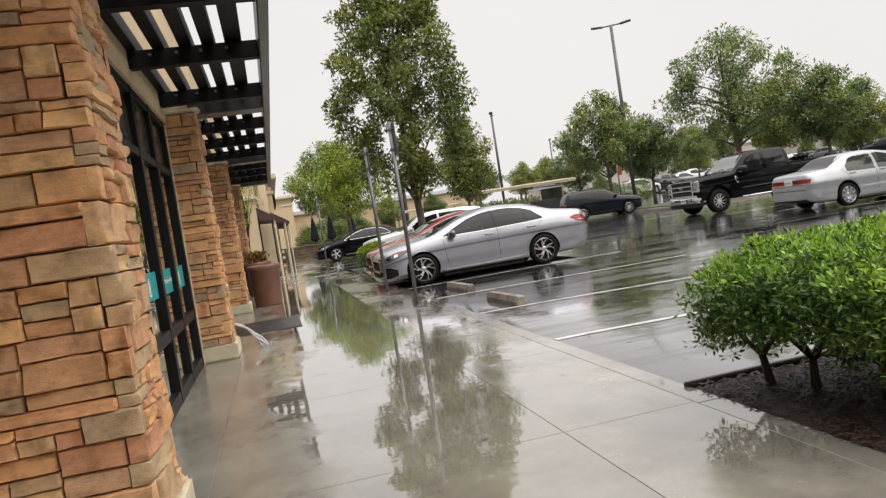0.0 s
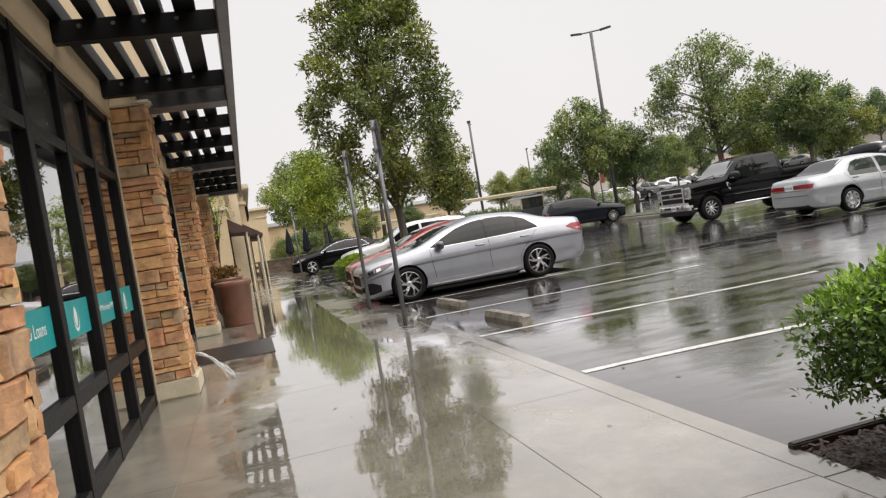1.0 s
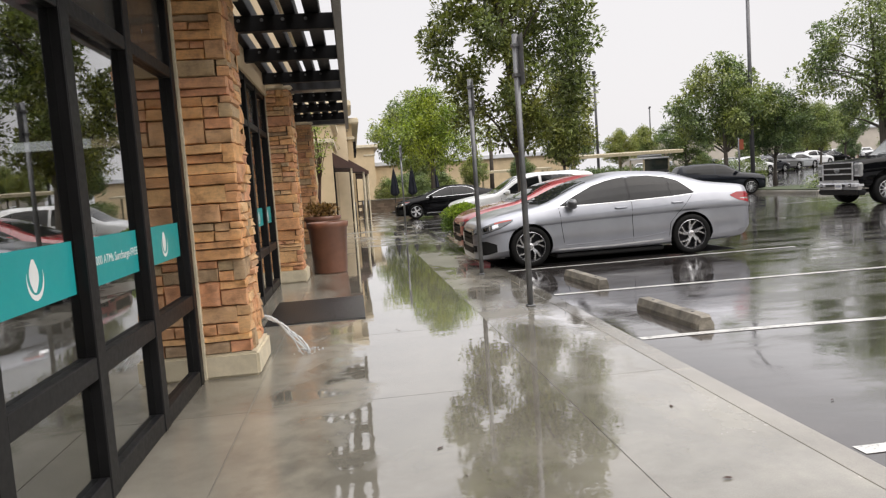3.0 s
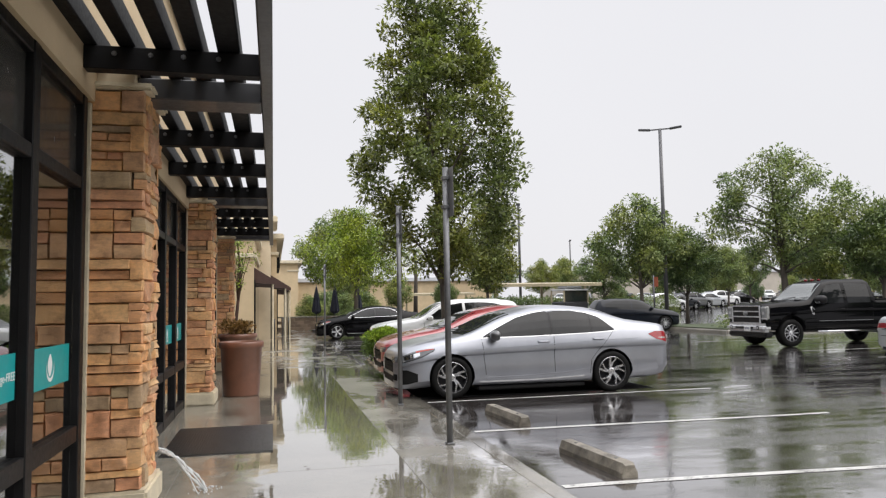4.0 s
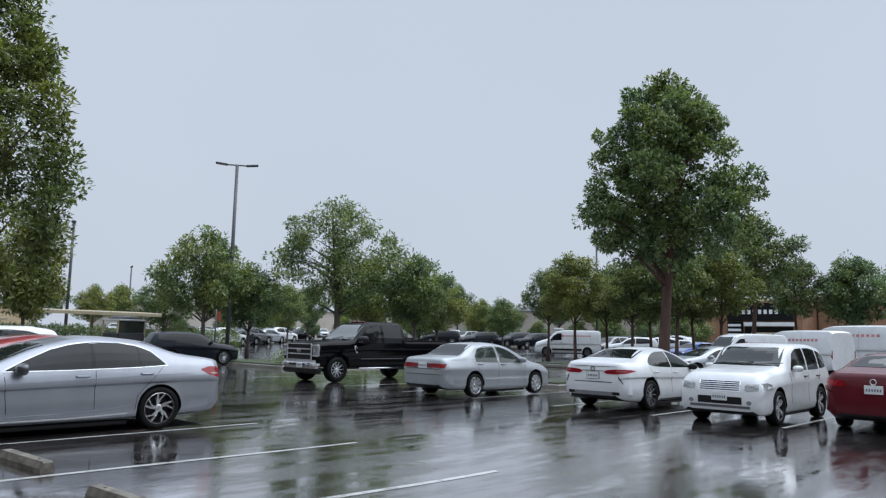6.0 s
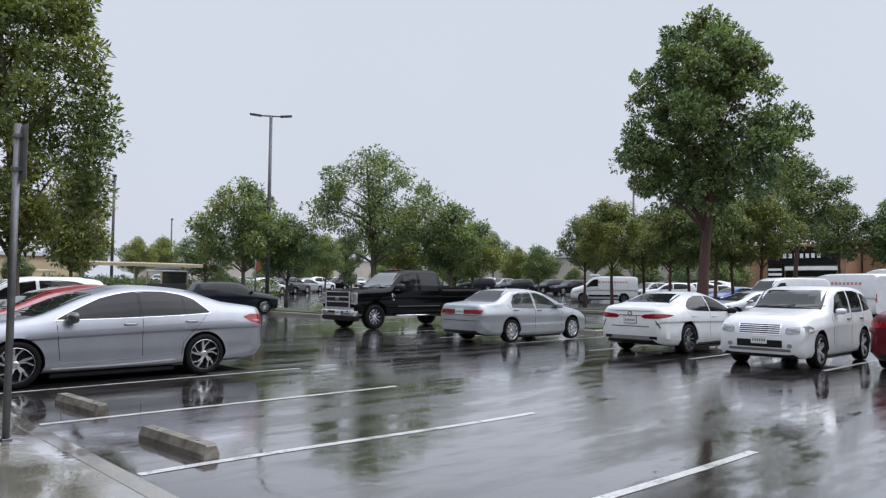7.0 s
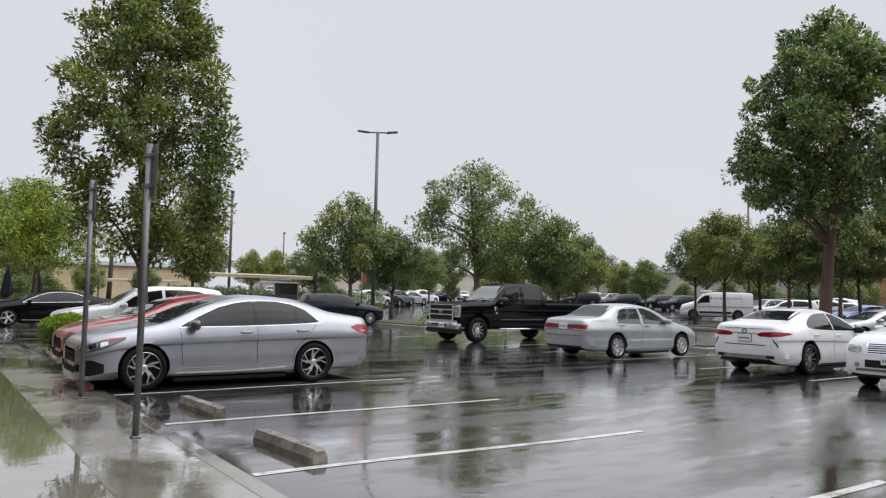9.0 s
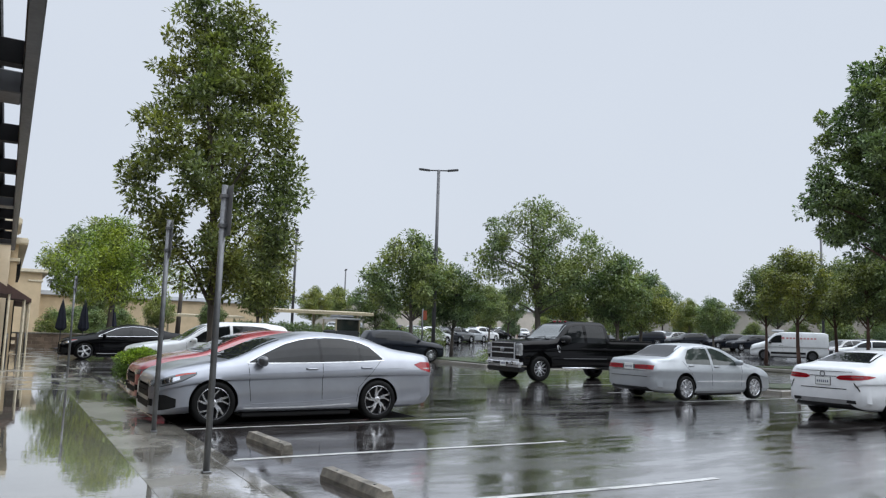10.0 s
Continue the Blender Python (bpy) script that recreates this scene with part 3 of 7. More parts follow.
# ---- stone columns: courses of single ledgestones ----
def stone_blocks():
    """Split-faced stone blocks, one unit in size, facing +x."""
    out = []
    rnd = random.Random(9)
    for k in range(14):
        bm = bmesh.new()
        us, vs = (-0.5, -0.478, -0.30, -0.08, 0.14, 0.33, 0.478, 0.5), (-0.5, -0.445, -0.16, 0.14, 0.445, 0.5)
        n, m = len(us) - 1, len(vs) - 1
        front = [[None] * (m + 1) for _ in range(n + 1)]
        for i in range(n + 1):
            for j in range(m + 1):
                u, v = us[i], vs[j]
                rim = 0.5 - abs(u) < 0.01 or 0.5 - abs(v) < 0.01
                wob = noise.noise(Vector((i * 0.9 + k * 9, j * 0.8, k)))
                x = 0.5 + 0.30 * noise.noise(Vector((u * 1.9 + 7 * k, v * 1.4, k * 3.1))) + 0.12 * noise.noise(Vector((u * 6.0 + 5 * k, v * 4.0, k))) - (0.17 if rim else 0.0)
                front[i][j] = bm.verts.new((x, u * 0.996 + 0.012 * wob, v * 0.985 + 0.035 * wob))
        for i in range(n):
            for j in range(m):
                bm.faces.new((front[i][j], front[i + 1][j], front[i + 1][j + 1], front[i][j + 1]))
        rim = [front[i][0] for i in range(n + 1)] + [front[n][j] for j in range(1, m + 1)] + [front[i][m] for i in range(n - 1, -1, -1)] + [front[0][j] for j in range(m - 1, 0, -1)]
        backs = [bm.verts.new((-0.5, v.co.y, v.co.z)) for v in rim]
        for a in range(len(rim)):
            b = (a + 1) % len(rim)
            bm.faces.new((rim[b], rim[a], backs[a], backs[b]))
        me = mesh_of("stone", bm, M["stone"], True)
        me.set_sharp_from_angle(angle=radians(50))
        out.append(me)
    return out


STONES = stone_blocks()


def column(y0, seed, label):
    """A square pier clad in ledgestone, with a cast plinth and cap."""
    c = thing("stone_column", Matrix.Translation((0, y0, WALK)), label, "column", "stone columns of the shop front", "structure")
    x1, dep, west = -0.10, 0.70, (-1.24 if y0 < 5 else -0.50)
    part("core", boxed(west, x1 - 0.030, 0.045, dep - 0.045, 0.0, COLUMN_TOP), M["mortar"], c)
    part("plinth", boxed(west, -0.04, -0.035, dep + 0.035, 0.0, 0.20, 0.02, 2), M["plinth"], c, "cream cast-stone plinth")
    part("cap", boxed(west, -0.03, -0.03, dep + 0.05, COLUMN_TOP, COLUMN_TOP + 0.055, 0.02, 2), M["plinth"], c, "cream cast-stone cap")
    part("neck", boxed(-0.50, -0.18, 0.05, dep - 0.05, COLUMN_TOP + 0.055, 3.34), M["stucco_light"], c)
    rnd = random.Random(seed)

    def lay(face, p, l, z, h):
        """One stone: its start along the face, its length, foot and height."""
        ob = new("stone", rnd.choice(STONES))
        ob.parent = c
        t, mid, lift = rnd.uniform(0.075, 0.100), p + l / 2, rnd.uniform(-0.012, 0.022)
        lean = rnd.uniform(-0.012, 0.012)
        size = (t, l - rnd.uniform(0.003, 0.008), h - rnd.uniform(0.003, 0.007))
        if face == "e":
            ob.matrix_basis = Matrix.LocRotScale((x1 - 0.035 + lift, mid, z + h / 2), Euler((lean, 0, rnd.uniform(-0.03, 0.03))), size)
        elif face == "s":
            ob.matrix_basis = Matrix.LocRotScale((mid, 0.035 - lift, z + h / 2), Euler((lean, 0, -math.pi / 2)), size)
        else:
            ob.matrix_basis = Matrix.LocRotScale((mid, dep - 0.035, z + h / 2), Euler((0, 0, math.pi / 2)), size)

    def runs(lo, hi, lengths):
        p = lo
        while p < hi - 0.01:
            l = min(rnd.choice(lengths), hi - p)
            if hi - p - l < 0.09:
                l = hi - p
            yield p, l
            p += l

    z, row = 0.20, 0
    while z < COLUMN_TOP - 0.02:
        h = min(rnd.choice((0.13, 0.15, 0.17, 0.20, 0.23)), COLUMN_TOP - 0.005 - z)
        if COLUMN_TOP - 0.005 - z - h < 0.07:
            h = COLUMN_TOP - 0.005 - z
        for face in ("e", "s", "n") if seed < 2 else ("e", "s"):
            lo, hi = (0.075, dep - 0.075) if face == "e" else (west, x1 + 0.008)
            if row % 2:
                lo, hi = (-0.012, dep + 0.012) if face == "e" else (west, x1 - 0.078)
            for p, l in runs(lo, hi, (0.20, 0.26, 0.34, 0.44)):
                k = rnd.random()
                if k < 0.30 and h < 0.21:
                    lay(face, p, l, z, h)
                else:
                    # two or three thinner ledges in one band, each broken on its own
                    cuts = (rnd.uniform(0.32, 0.68),) if k < 0.85 or h < 0.17 else (rnd.uniform(0.25, 0.38), rnd.uniform(0.60, 0.74))
                    levels = [0.0, *cuts, 1.0]
                    for a, b in zip(levels, levels[1:]):
                        for q, w in runs(p, p + l, (0.15, 0.24, 0.5) if rnd.random() < 0.5 else (0.6,)):
                            lay(face, q, w, z + a * h, (b - a) * h)
        z += h
        row += 1
    return c


# ---- pergola over the walkway ----
def pergola():
    p = thing("pergola", Matrix.Translation((0, 0, 3.2)), "dark metal slatted pergola fixed to the shop wall", "pergola", kind="structure")
    y0, y1 = -2.3, 24.2
    part("fascia", boxed(0.75, 0.84, y0, y1, -0.04, 0.27, 0.01, 1), M["grey_metal"], p)
    for x, w in ((-0.41, 0.055), (-0.16, 0.055), (0.085, 0.06), (0.295, 0.06), (0.53, 0.08)):
        part("slat", boxed(x - w, x + w, y0, y1, 0.17, 0.33, 0.008, 1), M["black_metal"], p)
    for c in (-2.5,) + COLUMNS:
        for off in (2.15, 3.90, 5.82):
            y = c + off
            if y > y1:
                continue
            b = part("beam", boxed(-0.44, 0.75, y - 0.06, y + 0.06, 0.0, 0.165, 0.006, 1), M["black_metal"], p)
            for x in (-0.24, 0.0, 0.22, 0.46):
                bm = bmesh.new()
                lathe(bm, [(0.0, -0.012), (0.016, -0.012), (0.02, 0.0)], 8, "y", (x, y - 0.06, 0.11))
                part("bolt", bm, M["galv"], b)
        part("column_beam", boxed(-0.18, 0.75, c + 0.18, c + 0.52, -0.05, 0.115, 0.008, 1), M["grey_metal"], p)


pergola()

# ---- vehicles ----
def curve_through(xs, ys, at):
    """Monotone cubic through keys, so that panels stay fair and never overshoot."""
    xs, ys, at = np.asarray(xs, float), np.asarray(ys, float), np.asarray(at, float)
    h = np.diff(xs)
    d = np.diff(ys) / h
    m = np.zeros_like(ys)
    m[0], m[-1] = d[0], d[-1]
    for i in range(1, len(xs) - 1):
        if d[i - 1] * d[i] > 0:
            w1, w2 = 2 * h[i] + h[i - 1], h[i] + 2 * h[i - 1]
            m[i] = (w1 + w2) / (w1 / d[i - 1] + w2 / d[i])
    k = np.clip(np.searchsorted(xs, at) - 1, 0, len(h) - 1)
    t = (at - xs[k]) / h[k]
    return ((2 * t ** 3 - 3 * t ** 2 + 1) * ys[k] + (t ** 3 - 2 * t ** 2 + t) * h[k] * m[k]
            + (-2 * t ** 3 + 3 * t ** 2) * ys[k + 1] + (t ** 3 - t ** 2) * h[k] * m[k + 1])


class Shell:
    """A car body as a loft of cross-sections. keys: x, sill, belt, top, half width low, half width at the middle, half width at the belt, half width at the roof edge."""

    def __init__(self, keys, n=72, crown=0.10, bulge=0.45, waist=0.958):
        keys = sorted(keys)
        col = list(zip(*keys))
        x0, x1 = keys[0][0], keys[-1][0]
        u = np.linspace(0, 1, n)
        ends = 0.5 - 0.5 * np.cos(np.pi * u)
        self.x = x0 + (x1 - x0) * (0.45 * u + 0.55 * ends)
        self.v = [curve_through(col[0], c, self.x) for c in col[1:]]
        self.rings = []
        for sill, belt, top, wl, wm, wb, wr in zip(*self.v):
            hb, hg = belt - sill, top - belt
            pts = [(0, sill), (wl * 0.80, sill), (wl * 0.96, sill + 0.015), (wl, sill + 0.05), (wl + (wm - wl) * 0.85, sill + 0.20 * hb),
                   (wm * 0.978, sill + bulge * hb), (wm * waist, sill + 0.685 * hb), (wm * 0.997, sill + 0.725 * hb), (wm, sill + 0.765 * hb), (wb + (wm - wb) * 0.62, sill + 0.86 * hb), (wb, belt),
                   (wb + (wr - wb) * 0.16, belt + 0.25 * hg), (wb + (wr - wb) * 0.40, belt + 0.52 * hg), (wb + (wr - wb) * 0.75, belt + 0.80 * hg),
                   (wr, belt + (1 - crown * 1.3) * hg), (wr * 0.88, belt + (1 - crown * 0.55) * hg), (wr * 0.6, belt + (1 - crown * 0.18) * hg), (wr * 0.3, belt + (1 - crown * 0.04) * hg), (0, top)]
            self.rings.append(np.array(pts))
        self.rings = np.array(self.rings)

    def ring(self, x):
        i = int(np.clip(np.searchsorted(self.x, x) - 1, 0, len(self.x) - 2))
        t = min(1.0, max(0.0, (x - self.x[i]) / (self.x[i + 1] - self.x[i])))
        return self.rings[i] * (1 - t) + self.rings[i + 1] * t

    def side(self, x, z):
        r = self.ring(x)[3:16]
        return float(np.interp(z, r[:, 1], r[:, 0]))

    def top(self, x, y):
        r = self.ring(x)[10:][::-1]
        return float(np.interp(abs(y), r[:, 0], r[:, 1]))

    def end(self, y, z, front):
        xs = self.x[::-1] if front else self.x
        xs = xs[: len(xs) // 3]

        def room(x):
            over = self.ring(x)[-1, 1] - z
            return min(self.side(x, z) - abs(y), over * 2.0)

        if room(xs[0]) >= 0:
            return float(xs[0])
        for a, b in zip(xs, xs[1:]):
            ra, rb = room(a), room(b)
            if rb >= 0:
                return float(a + (b - a) * (-ra) / (rb - ra))
        return float(xs[-1])

    def body(self):
        bm = bmesh.new()
        rows = []
        for x, r in zip(self.x, self.rings):
            half = [bm.verts.new((x, y, z)) for y, z in r]
            other = [bm.verts.new((x, -y, z)) for y, z in r[1:-1]]
            rows.append(half + other[::-1])
        for a, b in zip(rows, rows[1:]):
            k = len(a)
            for i in range(k):
                f = bm.faces.new((a[i], a[(i + 1) % k], b[(i + 1) % k], b[i]))
                if i < 2 or i >= k - 2:
                    f.material_index = 1
        bm.faces.new(rows[0])
        bm.faces.new(rows[-1][::-1])
        return bm


def sheet(rows, push, depth=0.012):
    """A thin solid panel: a grid of points pushed out along push, closed behind."""
    bm = bmesh.new()
    push = Vector(push)
    n, m = len(rows), len(rows[0])
    rows = [[Vector(p) for p in r] for r in rows]

    def out(i, j):
        du = rows[min(i + 1, n - 1)][j] - rows[max(i - 1, 0)][j]
        dv = rows[i][min(j + 1, m - 1)] - rows[i][max(j - 1, 0)]
        d = du.cross(dv)
        if d.length < 1e-9:
            return push.normalized()
        d.normalize()
        return d if d.dot(push) >= 0 else -d

    outs = [[out(i, j) for j in range(m)] for i in range(n)]
    a = [[bm.verts.new(rows[i][j] + outs[i][j] * push.length) for j in range(m)] for i in range(n)]
    b = [[bm.verts.new(rows[i][j] + outs[i][j] * (push.length - depth)) for j in range(m)] for i in range(n)]
    for i in range(n - 1):
        for j in range(m - 1):
            bm.faces.new((a[i][j], a[i + 1][j], a[i + 1][j + 1], a[i][j + 1]))
    for i in range(n - 1):
        for j in (0, m - 1):
            bm.faces.new((a[i][j], a[i + 1][j], b[i + 1][j], b[i][j]))
    for j in range(m - 1):
        for i in (0, n - 1):
            bm.faces.new((a[i][j], a[i][j + 1], b[i][j + 1], b[i][j]))
    return bm


def on_end_shape(sh, front, ys, low, high, out=0.007, n=14, m=5):
    """A panel on the body's end between a lower and an upper line, given at ys."""
    s = 1 if ys[-1] > 0 else -1
    ya = [abs(y) for y in ys]
    rows = []
    for y in np.linspace(ya[0], ya[-1], n):
        lo, hi = np.interp(y, ya, low), np.interp(y, ya, high)
        rows.append([(sh.end(y, z, front), s * y, z) for z in np.linspace(lo, hi, m)])
    return sheet(rows, (out if front else -out, 0, 0.001))


def on_side(sh, s, xs, low, high, out=0.004, n=18, m=11):
    """A panel on the body's side between a lower and an upper line, given at xs."""
    rows = []
    if xs[0] > xs[-1]:
        xs, low, high = xs[::-1], low[::-1], high[::-1]
    for x in np.linspace(xs[0], xs[-1], n):
        lo, hi = np.interp(x, xs, low), np.interp(x, xs, high)
        rows.append([(x, s * sh.side(x, z), z) for z in np.linspace(lo, hi, m)])
    return sheet(rows, (0, s * out, 0.3 * out))


def on_top(sh, x0, x1, w0, w1, out=0.005, n=10, m=9, bow=0.0):
    rows = []
    for t in np.linspace(0, 1, n):
        w = w0 + (w1 - w0) * t
        row = []
        for q in np.linspace(-1, 1, m):
            x = x0 + (x1 - x0) * t + bow * (1 - q * q)
            row.append((x, q * w, sh.top(x, q * w)))
        rows.append(row)
    return sheet(rows, (0.4 * out if x0 > 0 else -0.4 * out, 0, out))


def on_end(sh, front, y0, y1, z0, z1, out=0.006, n=12, m=4, slant=0.0):
    rows = []
    for y in np.linspace(y0, y1, n):
        rows.append([(sh.end(y, z + slant * abs(y), front), y, z + slant * abs(y)) for z in np.linspace(z0, z1, m)])
    return sheet(rows, (out if front else -out, 0, 0.001))


def cut_arches(sh, axles, r, paint_mat, half):
    """The body with its wheel arches cut out."""
    ob = new("raw_body", mesh_of("raw_body", sh.body(), [paint_mat, M["trim_black"]], True))
    bm = bmesh.new()
    for ax in axles:
        for s in (-1, 1):
            rings = lathe(bm, [(r, s * (half - 0.30)), (r, s * (half + 0.25))], 40, "y", (ax, 0, r * 0.93))
            bm.faces.new(rings[0])
            bm.faces.new(rings[1][::-1])
    cutter = new("arch_cutter", mesh_of("arch_cutter", bm, [M["trim_black"]]))
    mod = ob.modifiers.new("arches", "BOOLEAN")
    mod.object, mod.operation, mod.solver = cutter, "DIFFERENCE", "EXACT"
    mod.material_mode = "TRANSFER"
    bpy.context.view_layer.update()
    me = bpy.data.meshes.new_from_object(ob.evaluated_get(bpy.context.evaluated_depsgraph_get()))
    me.name = "body"
    me.set_sharp_from_angle(angle=radians(42))
    bpy.data.objects.remove(ob)
    bpy.data.objects.remove(cutter)
    return me


def spoke_rim(r, kind, w):
    """Rim barrel and spokes facing +y."""
    bm = bmesh.new()
    lathe(bm, [(r * 0.99, -w), (r, w * 0.9), (r * 0.96, w * 0.95), (r * 0.92, w * 0.8), (r * 0.88, -w * 0.2)], 40, "y")
    two_tone = kind != "steel"
    for k, f in enumerate(bm.faces):
        f.material_index = 1 if two_tone and not 40 <= k < 80 else 0
    n = {"swirl": 5, "five": 5, "seven": 7, "ten": 10, "steel": 9}[kind]
    hub = r * 0.24
    rings = lathe(bm, [(hub, -0.01), (hub, w * 0.62), (hub * 0.6, w * 0.72)], 20, "y")
    bm.faces.new(rings[-1])
    for k in range(n):
        for blade in ((-0.02, -0.02), (0.10, 0.36)) if kind == "swirl" else ((-0.16, 0.22), (0.14, -0.02)) if kind in ("five", "seven") else ((0.0, 0.0),):
            a0 = 2 * math.pi * k / n + blade[0]
            a1 = a0 + (blade[1] + 0.25 if kind == "swirl" else blade[1] * 0.3)
            t0, t1 = ((0.075, 0.060) if blade[0] < 0 else (0.050, 0.050)) if kind == "swirl" else (0.045, 0.038) if kind == "ten" else (0.07, 0.06) if kind != "steel" else (0.16, 0.2)
            vs = []
            for rad, a, t in ((hub * 0.8, a0, t0), (r * 0.55, (a0 * 0.55 + a1 * 0.45), (t0 + t1) / 2), (r * 0.95, a1, t1)):
                d, q = Vector((math.cos(a), 0, math.sin(a))), Vector((-math.sin(a), 0, math.cos(a)))
                for side in (-1, 1):
                    for dep in (0.62, 0.2):
                        vs.append(bm.verts.new(d * rad + q * side * t * r + Vector((0, w * (dep + (0.18 if rad > hub else 0)), 0))))
            for i in (0, 4):
                a, b, c, d = vs[i:i + 4]
                e, f, g, h = vs[i + 4:i + 8]
                for q in ((a, c, g, e), (a, b, f, e), (c, d, h, g)):
                    bm.faces.new(q)
    return bm


def add_wheel(car, x, y, z, r, w, kind, label, rim_mat, face_mat=None):
    s = 1 if y > 0 else -1
    wheel = new("wheel")
    wheel.parent = car
    wheel.matrix_basis = Matrix.Translation((x, y, z)) @ (Matrix() if s > 0 else Matrix.Rotation(math.pi, 4, "Z"))
    rr = r * (0.74 if r < 0.37 else 0.62)
    bm = bmesh.new()
    lathe(bm, [(rr * 0.97, -w), (rr * 1.06, -w * 1.02), (r * 0.95, -w), (r * 0.99, -w * 0.8), (r, -w * 0.3), (r, w * 0.3), (r * 0.99, w * 0.8), (r * 0.95, w), (rr * 1.06, w * 1.03), (rr * 0.98, w * 0.9)], 44, "y")
    part("tyre", bm, M["tyre"], wheel, "wet black tyre", True)
    part("rim", spoke_rim(rr, kind, w), [rim_mat, M["alloy_dark"]], wheel, label)
    bm = bmesh.new()
    rings = lathe(bm, [(rr * 0.97, -w * 0.1), (0.05, -w * 0.1)], 28, "y")
    bm.faces.new(rings[-1])
    part("brake_disc", bm, M["alloy_dark"], wheel)


def mirror_part(car, x, y, z, mat, size=1.0):
    bm = bmesh.new()
    bmesh.ops.create_uvsphere(bm, u_segments=18, v_segments=10, radius=1.0)
    for v in bm.verts:
        q = v.co.copy()
        flat = 0.45 if q.x < 0 else 1.0
        v.co = Vector((x + 0.10 * size * q.x * flat, y + 0.125 * size * math.copysign(abs(q.y) ** 0.8, q.y), z + 0.075 * size * math.copysign(abs(q.z) ** 0.75, q.z)))
    tube(bm, [(x + 0.03, y - math.copysign(0.16 * size, y), z - 0.06), (x, y - math.copysign(0.05, y), z - 0.05)], 0.025, 6)
    part("door_mirror", bm, mat, car, smooth=True)


def handle_part(door, sh, s, x, z, mat, l=0.2):
    bm = bmesh.new()
    y = s * (sh.side(x, z) + 0.012)
    tube(bm, [(x - l / 2, y - s * 0.012, z), (x - l / 2 + 0.03, y + s * 0.012, z), (x + l / 2 - 0.03, y + s * 0.012, z), (x + l / 2, y - s * 0.012, z)], 0.013, 6)
    part("handle", bm, mat, door, smooth=True)


def plate_part(car, sh, front, z, y=0.0, w=0.155, h=0.078, dark=False):
    x = sh.end(0.0, z, front)
    s = 1 if front else -1
    bm = boxed(min(x, x + s * 0.02), max(x, x + s * 0.02), y - w, y + w, z - h, z + h, 0.004, 1)
    p = part("number_plate", bm, M["number_plate"], car, "white number plate with unreadable dark bars")
    for k in range(6):
        yy = y - w * 0.72 + k * w * 0.29
        part("bar", boxed(min(x + s * 0.02, x + s * 0.023), max(x + s * 0.02, x + s * 0.023), yy - w * 0.075, yy + w * 0.075, z - h * 0.40, z + h * 0.22), M["bar"], p)


def vehicle(name, m, label, category, spec, group="parked cars"):
    car = thing(name, m, label, category, group)
    sh = Shell(spec["keys"], n=spec.get("stations", 96), crown=spec.get("crown", 0.10), bulge=spec.get("bulge", 0.45), waist=spec.get("waist", 0.958))
    wb, r, tw = spec["wheelbase"] / 2, spec["wheel"], spec.get("tyre_half", 0.105)
    half = spec["half"]
    axles = (wb, -wb)
    me = cut_arches(sh, axles, r + spec.get("arch", 0.055), spec["paint"], half)
    ob = new("body", me)
    ob.parent = car
    sill = min(k[1] for k in spec["keys"])
    bm = boxed(-wb + r + 0.12, wb - r - 0.12, -half * 0.86, half * 0.86, sill - 0.06, sill + 0.02, 0.02, 1)
    for ax in axles:
        tube(bm, [(ax, -half + 0.3, r * 0.9), (ax, half - 0.3, r * 0.9)], 0.06, 8)
    part("underbody", bm, M["trim_black"], car)
    for ax in axles:
        for s in (-1, 1):
            add_wheel(car, ax, s * (half - tw - 0.015), r, r, tw, spec.get("rim", "seven"), spec.get("rim_label", "silver alloy rim"), M[spec.get("rim_mat", "alloy")])
    for s in (-1, 1):
        for nm, xs, lo, hi, mt in spec.get("side", ()):
            part(nm, on_side(sh, s, xs, lo, hi, 0.004), M[mt], car, smooth=False)
        for nm, xs, lo, hi, mt in spec.get("side_trim", ()):
            part(nm, on_side(sh, s, xs, lo, hi, 0.007, 20, 2), M[mt], car)
        for x0, z0, x1, z1 in spec.get("seams", ()):
            rows = []
            for t in np.linspace(0, 1, 10):
                x, z = x0 + (x1 - x0) * t, z0 + (z1 - z0) * t
                rows.append([(x - 0.004, s * sh.side(x, z), z), (x + 0.004, s * sh.side(x, z), z)])
            part("door_gap", sheet(rows, (0, s * 0.002, 0), 0.004), M["seam"], car)
        for x, z in spec.get("handles", ()):
            handle_part(car, sh, s, x, z, spec.get("handle_mat", spec["paint"]))
        if "mirror" in spec:
            x, z = spec["mirror"]
            mirror_part(car, x, s * (sh.side(x, z) + 0.12), z, spec.get("mirror_mat", spec["paint"]), spec.get("mirror_size", 1.0))
    for nm, x0, x1, w0, w1, mt, bow in spec.get("tops", ()):
        part(nm, on_top(sh, x0, x1, w0, w1, 0.005, bow=bow), M[mt], car)
    for nm, front, y0, y1, z0, z1, mt, both, slant in spec.get("ends", ()):
        for s in ((1, -1) if both else (1,)):
            part(nm, on_end(sh, front, s * y0, s * y1, z0, z1, slant=slant), M[mt], car)
    for nm, front, ys, lo, hi, mt in spec.get("end_shapes", ()):
        for s in (1, -1):
            part(nm, on_end_shape(sh, front, [s * y for y in ys], lo, hi), M[mt], car)
    for front, z, y in spec.get("plates", ()):
        plate_part(car, sh, front, z, y)
    if spec.get("wipers"):
        for y in (-0.35, 0.25):
            x = spec["wipers"]
            bm = bmesh.new()
            tube(bm, [(x, y, sh.top(x, y) + 0.02), (x - 0.12, y + 0.5, sh.top(x - 0.12, min(0.6, y + 0.5)) + 0.02)], 0.008, 5)
            part("wiper", bm, M["trim_black"], car)
    return car, sh


